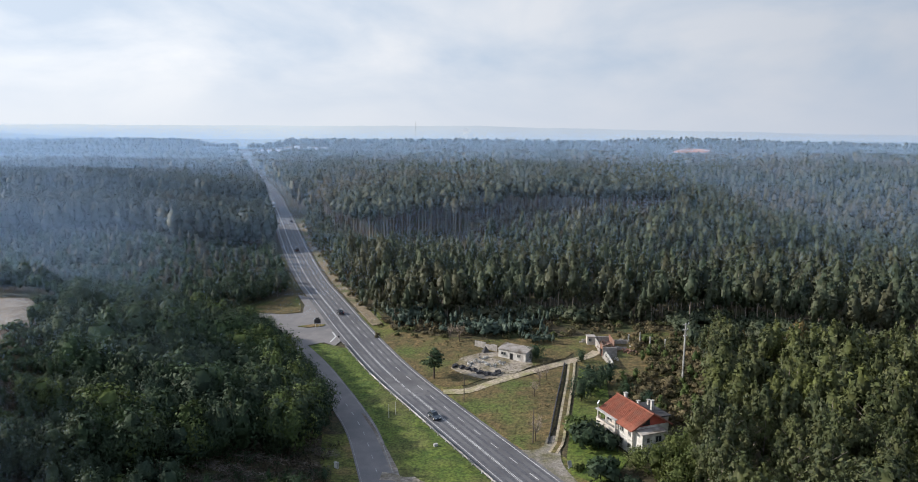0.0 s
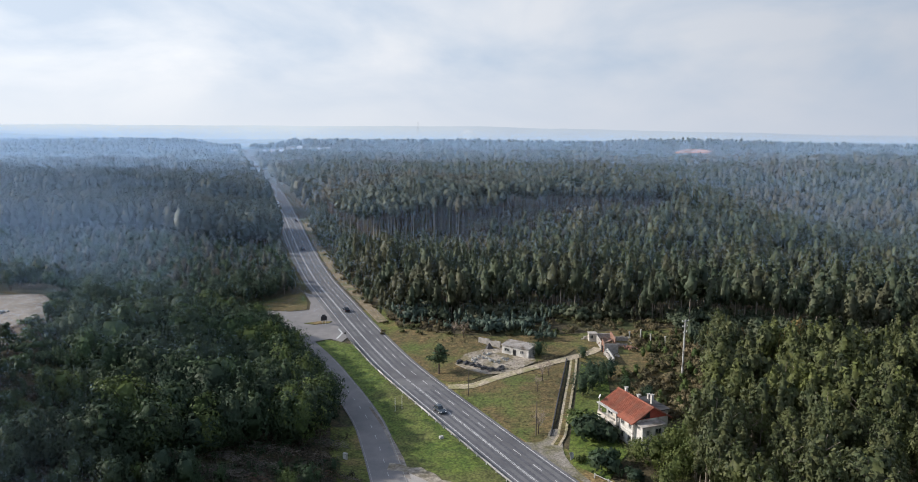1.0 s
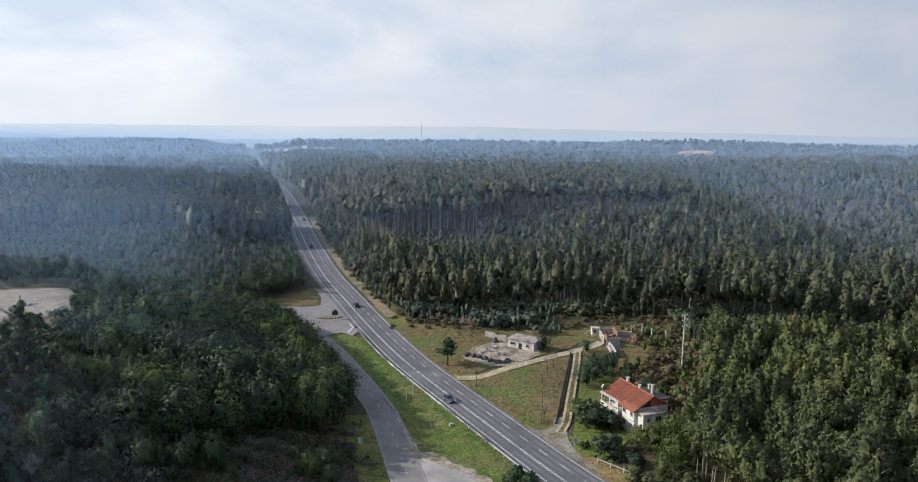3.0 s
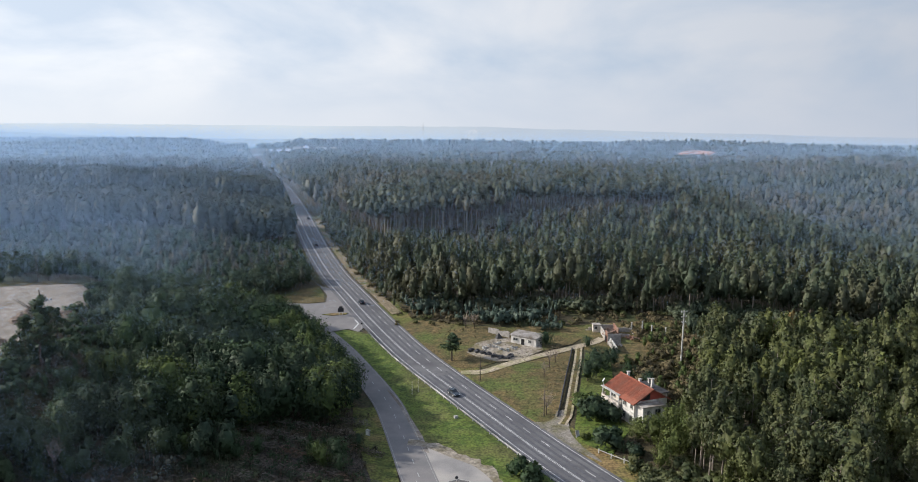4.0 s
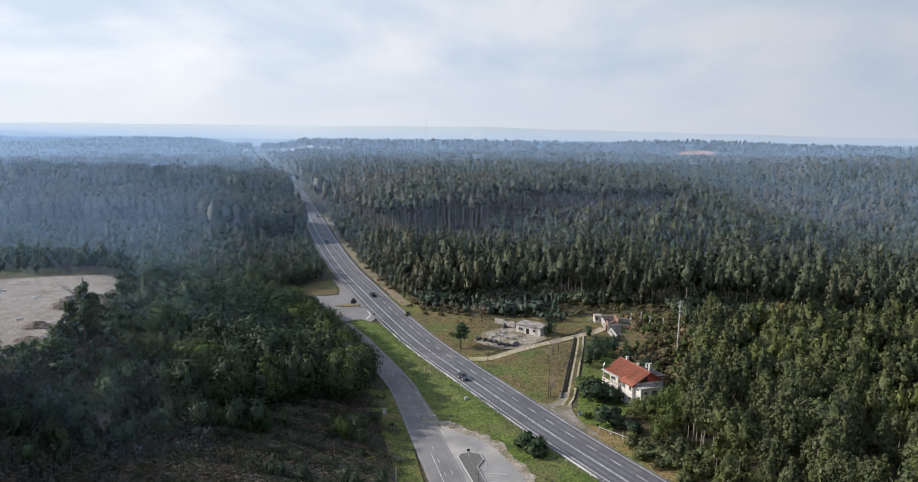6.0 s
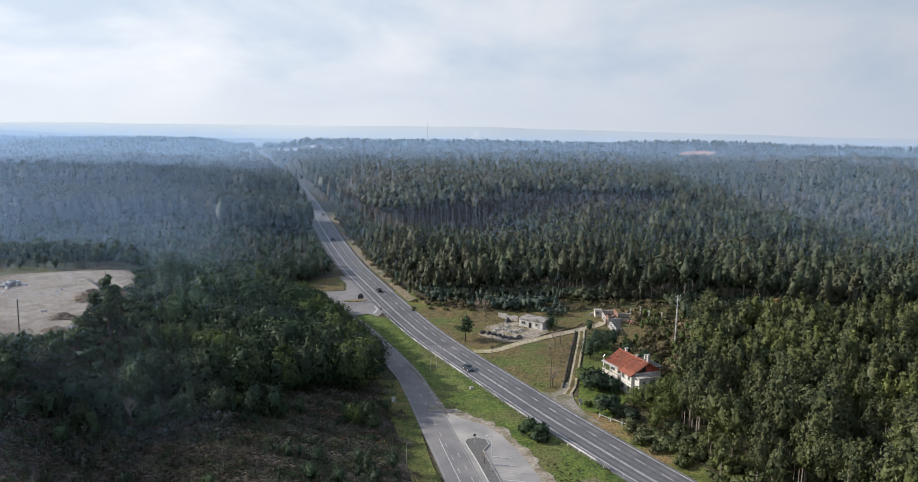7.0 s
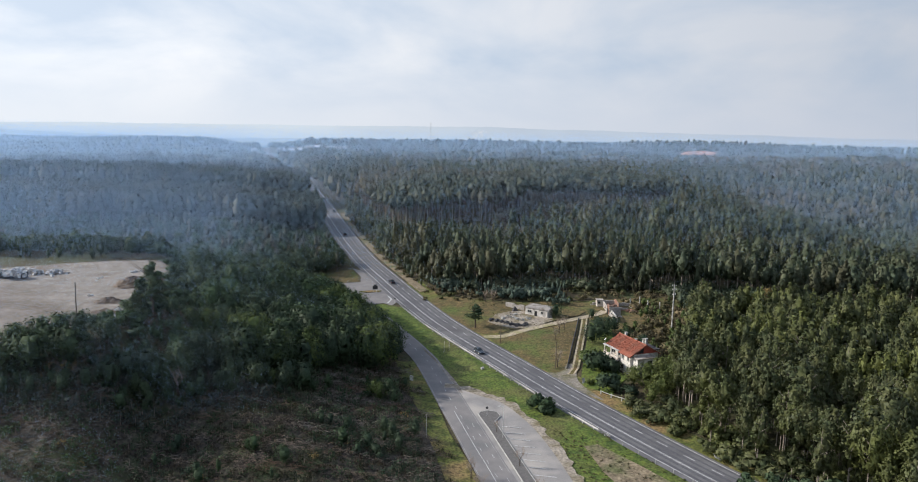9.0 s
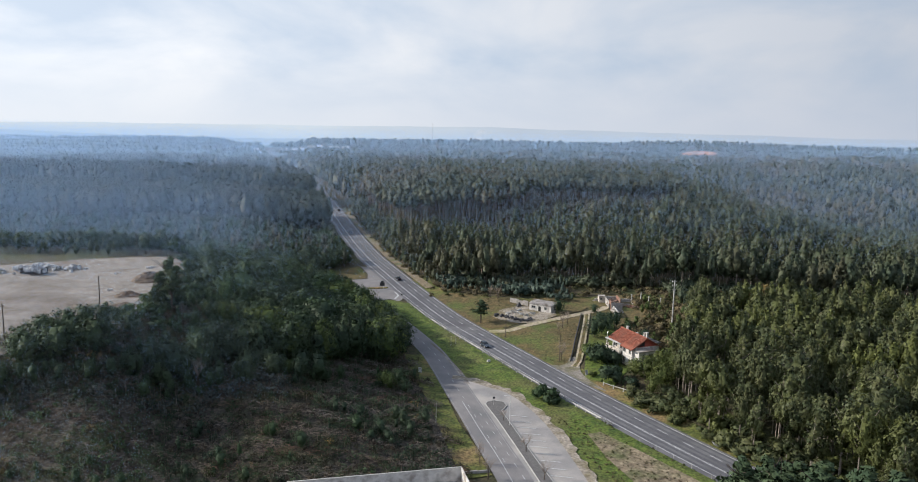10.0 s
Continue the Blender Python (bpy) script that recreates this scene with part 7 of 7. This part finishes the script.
woods("scrub", "green bushes among the brown scrub behind the house", "shrubs", spots_in(lambda x, y: (x > 34) & (x < 66) & (y > 158) & (y < 224) & ~((x < 45) & (y > 190)), 34, 68, 158, 226, 4.0, 1.6, 4.6, 52, 0.6), BROAD_FAR + EUC_BACK[:1], M["leaf_mossy"], M["bark"], 52)
woods("scrub", "dark green undergrowth at the wood's edge", "shrubs", spots_in(lambda x, y: (x > road_x(y) + 10.8) & (x < road_x(y) + 24) & (y > 60) & (y < 127), 20, 95, 60, 130, 2.0, 1.0, 3.8, 34, 0.85), GREEN, M["leaf_near"], M["twig"], 34)
wall_y = lambda x: 78.6 + (x + 15.6) * 0.277


def slope(x, y, gap):
    """The brushy slope between the side road, the white wall and the clearing."""
    return (y > np.where(x > -50, wall_y(x) + 0.8, 42)) & (y < np.interp(x, [-140, -104, -97, -90, -66, -55], [97, 101, 118, 140, 140, 152])) & (x > -140) & (side_x(y) - x > gap - 2.5 + 2.2 * np.sin(y * 0.37) + 1.6 * np.sin(y * 0.9))


def below_rim(spots, rim):
    """Crowns stay below the rim of the clearing."""
    room = rim - ground_z(spots[:, 0], spots[:, 1])
    spots[:, 2] = np.clip(np.minimum(spots[:, 2], room), 1.2, None)
    return spots


TWIGGY = [template("bush", 190 + i, 5, 11, 0.12, 3, 0, 0.15, False) for i in range(5)]
woods("cut_brush", "tangle of cut brush and bracken on the slope, darkened for shade", "shrubs", spots_in(lambda x, y: slope(x, y, 9), -145, -12, 42, 152, 1.65, 0.6, 2.0, 35, 0.95), TWIGGY, M["leaf_brown"], M["twig"], 35)
woods("brambles", "dark green brambles and saplings on the slope", "shrubs", spots_in(lambda x, y: slope(x, y, 12), -145, -16, 42, 152, 2.0, 0.8, 2.4, 36, 0.9), TWIGGY, M["leaf_wood"], M["twig"], 36)
woods("slope_thicket", "blue-grey leafless thicket on the slope below the clearing", "shrubs", below_rim(spots_in(lambda x, y: slope(x, y, 34) & (y > np.interp(x, [-140, -100, -80, -60], [70, 76, 86, 98])) & (y < 108), -145, -55, 66, 110, 2.0, 1.4, 3.6, 49, 0.7), 20.2), TWIGGY, M["leaf_thicket"], M["twig"], 49)
woods("slope_wood", "dark low wood on the slope below the clearing", "trees", below_rim(spots_in(lambda x, y: slope(x, y, 30) & (y > np.interp(x, [-140, -100, -80, -60], [74, 82, 96, 108])) & (y < np.interp(x, [-105, -95], [101, 118])), -145, -50, 70, 120, 2.9, 3.5, 8.0, 46, 0.8), 20.6), BROAD_THICK, M["leaf_wood"], M["bark_dark"], 46)
woods("rim_scrub", "dark bushes and young trees on the rim of the clearing", "shrubs", spots_in(lambda x, y: (x > np.interp(y, [108, 130, 150, 172, 190], [-103, -102, -104, -110, -120])) & (x < -88) & (y > 108) & (y < 192), -122, -86, 106, 194, 2.6, 1.6, 4.2, 48, 0.9), BROAD_FAR + GREEN, M["leaf_wood"], M["bark_dark"], 48)

woods("saplings", "dark leafy saplings standing in the cut brush", "shrubs", spots_in(lambda x, y: slope(x, y, 13) & (np.sin(x * 0.11 + 2) * np.sin(y * 0.17 + 1) > 0.1), -130, -16, 44, 130, 4.0, 1.6, 4.4, 50, 0.7), BROAD_THICK + EUC_BACK[:2], M["leaf_wood"], M["bark_dark"], 50)


def cut_sticks():
    """Cut branches lying in rough rows along the slope, too many to count."""
    r = np.random.RandomState(55)
    n = 80000
    x, y = r.uniform(-140, -14, n), r.uniform(44, 150, n)
    row = np.sin(y * 0.9 + 1.6 * np.sin(x * 0.07) + x * 0.05) + 0.8 * np.sin(x * 0.16 + 1) * np.sin(y * 0.13)
    keep = slope(x, y, 9) & (row + r.normal(scale=0.5, size=n) > 0.2) & (x > -30 - (y + 66) * 0.69)
    x, y = x[keep], y[keep]
    n = len(x)
    half, wide = r.uniform(0.25, 0.85, n), r.uniform(0.015, 0.05, n)
    way = np.stack([np.ones(n), r.normal(scale=0.5, size=n), r.normal(scale=0.28, size=n)], 1)
    way /= np.linalg.norm(way, axis=1)[:, None]
    mid = np.stack([x, y, ground_z(x, y) + r.uniform(0.15, 1.3, n)], 1)
    side = np.cross(way, np.stack([r.normal(scale=0.4, size=n), -np.ones(n), np.ones(n)], 1))
    side *= (wide / np.linalg.norm(side, axis=1))[:, None]
    a, b = mid - way * half[:, None], mid + way * half[:, None]
    bent = mid + np.stack([np.zeros(n), np.zeros(n), half * 0.2], 1)
    v = np.stack([a - side, bent - side, bent + side, a + side, bent - side, b - side * 0.4, b + side * 0.4, bent + side], 1).reshape(-1, 3)
    tagged(new("cut_branches", array_mesh("cut_branches", v, np.arange(len(v)).reshape(-1, 4), [M["cut_wood"]])), "grey-brown cut branches lying in rows on the slope", "brushwood", "", "stuff")


cut_sticks()
woods("gold_shrubs", "yellow-gold winter shrubs on the slope", "shrubs", spots_in(lambda x, y: slope(x, y, 11) & (np.sin(x * 0.21 + 1) * np.sin(y * 0.19) > 0.35), -120, -16, 46, 112, 3.4, 0.9, 2.2, 47, 0.35), TWIGGY, M["leaf_gold"], M["twig"], 47)
woods("clearing_scrub", "light green bushes behind the clearing", "shrubs", spots_in(lambda x, y: (x < -108) & (y > 196) & (y < 232), -200, -104, 190, 236, 3.6, 1.5, 8.0, 37, 0.85), BROAD_FAR + EUC_BACK[:2], M["leaf_wood"], M["bark_dark"], 37)
woods("bank_scrub", "dry brown scrub on the cut bank", "shrubs", spots_in(lambda x, y: (x > road_x(y) + 11.5) & (x < road_x(y) + 22) & (y > 252) & (y < 420), -120, -30, 250, 420, 2.6, 0.8, 2.6, 38, 0.75), SHRUB, M["leaf_dry"], M["twig"], 38)
woods("bank_trees", "young grey-green trees along the cut bank", "trees", spots_in(lambda x, y: (x > road_x(y) + 13) & (x < road_x(y) + 34) & (y > 248) & (y < 430), -150, -20, 246, 430, 3.2, 2.5, 7.5, 44, 0.85), BROAD_FAR + EUC_FAR[:3], M["leaf"], M["bark"], 44)
woods("gap_scrub", "low scrub in the opening between the stands", "shrubs", spots_in(in_gap, -110, 115, 370, 495, 4.6, 1.5, 5.0, 39, 0.9), SHRUB, M["leaf_brown"], M["twig"], 39)
TUFT = [template("bush", 180 + i, 3, 9, 0.26, 3, 0, 1.6, False) for i in range(4)]
woods("verge_brambles", "brown brambles on the verge beside the car park", "shrubs", spots_in(lambda x, y: (x > np.interp(y, [60, 88, 99, 110, 118], [20, 12.5, 9, 6, 4])) & (x < road_x(y) - 5.8) & (y < 112), -5, 60, 58, 114, 1.2, 0.2, 0.65, 45, 0.8), TUFT, M["leaf_dry"], M["twig"], 45)
woods("tall_grass", "tufts of tall green grass on the verges", "grass", spots_in(lambda x, y: (x < road_x(y) - 6.5) & (x > np.interp(y, [60, 100, 120, 136, 157, 184, 214], [14, 8, 1.5, -15, -21.5, -33, -47])) & (y < 214), -50, 40, 62, 216, 1.0, 0.1, 0.28, 41, 0.45), TUFT, M["leaf_lime"], M["twig"], 41)
woods("field_grass", "tufts of dry grass in the field", "grass", spots_in(lambda x, y: (x > road_x(y) + 10) & (x < np.interp(y, [150, 203], [13, 23])) & (y > 152) & (y < 224), -36, 26, 150, 226, 1.15, 0.15, 0.5, 42, 0.7), TUFT, M["leaf_dry"], M["twig"], 42)


# ---- stand-in haze over the woods: added sheets of fine pale-blue strips, each far thinner than a leaf ----
def build_haze_strips():
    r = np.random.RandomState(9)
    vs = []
    # the nearest sheets are added to lift and blue the dark left slope
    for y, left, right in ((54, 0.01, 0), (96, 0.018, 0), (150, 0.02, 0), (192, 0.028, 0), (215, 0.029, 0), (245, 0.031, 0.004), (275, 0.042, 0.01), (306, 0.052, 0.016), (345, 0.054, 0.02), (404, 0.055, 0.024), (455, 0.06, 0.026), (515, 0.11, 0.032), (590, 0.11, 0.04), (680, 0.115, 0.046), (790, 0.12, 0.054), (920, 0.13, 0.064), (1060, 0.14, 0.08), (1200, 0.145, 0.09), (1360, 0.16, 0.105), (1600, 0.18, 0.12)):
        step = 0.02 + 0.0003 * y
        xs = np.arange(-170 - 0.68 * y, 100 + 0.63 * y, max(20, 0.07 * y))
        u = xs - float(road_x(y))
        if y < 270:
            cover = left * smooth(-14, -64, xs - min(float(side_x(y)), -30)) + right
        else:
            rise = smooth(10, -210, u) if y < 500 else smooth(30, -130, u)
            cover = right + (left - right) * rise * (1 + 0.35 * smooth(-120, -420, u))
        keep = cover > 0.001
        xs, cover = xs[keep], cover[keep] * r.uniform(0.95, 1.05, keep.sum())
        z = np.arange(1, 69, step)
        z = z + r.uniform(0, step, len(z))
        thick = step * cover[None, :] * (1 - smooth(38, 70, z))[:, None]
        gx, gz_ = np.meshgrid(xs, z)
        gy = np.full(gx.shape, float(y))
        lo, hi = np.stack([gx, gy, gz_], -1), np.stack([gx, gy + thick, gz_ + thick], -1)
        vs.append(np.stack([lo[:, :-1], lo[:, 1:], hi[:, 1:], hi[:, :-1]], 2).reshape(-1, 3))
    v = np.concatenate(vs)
    tagged(new("haze_strips", array_mesh("haze_strips", v, np.arange(len(v)).reshape(-1, 4), [M["haze"]])), "sheets of fine pale-blue strips standing in for haze over the woods", "haze", "", "stuff")


build_haze_strips()
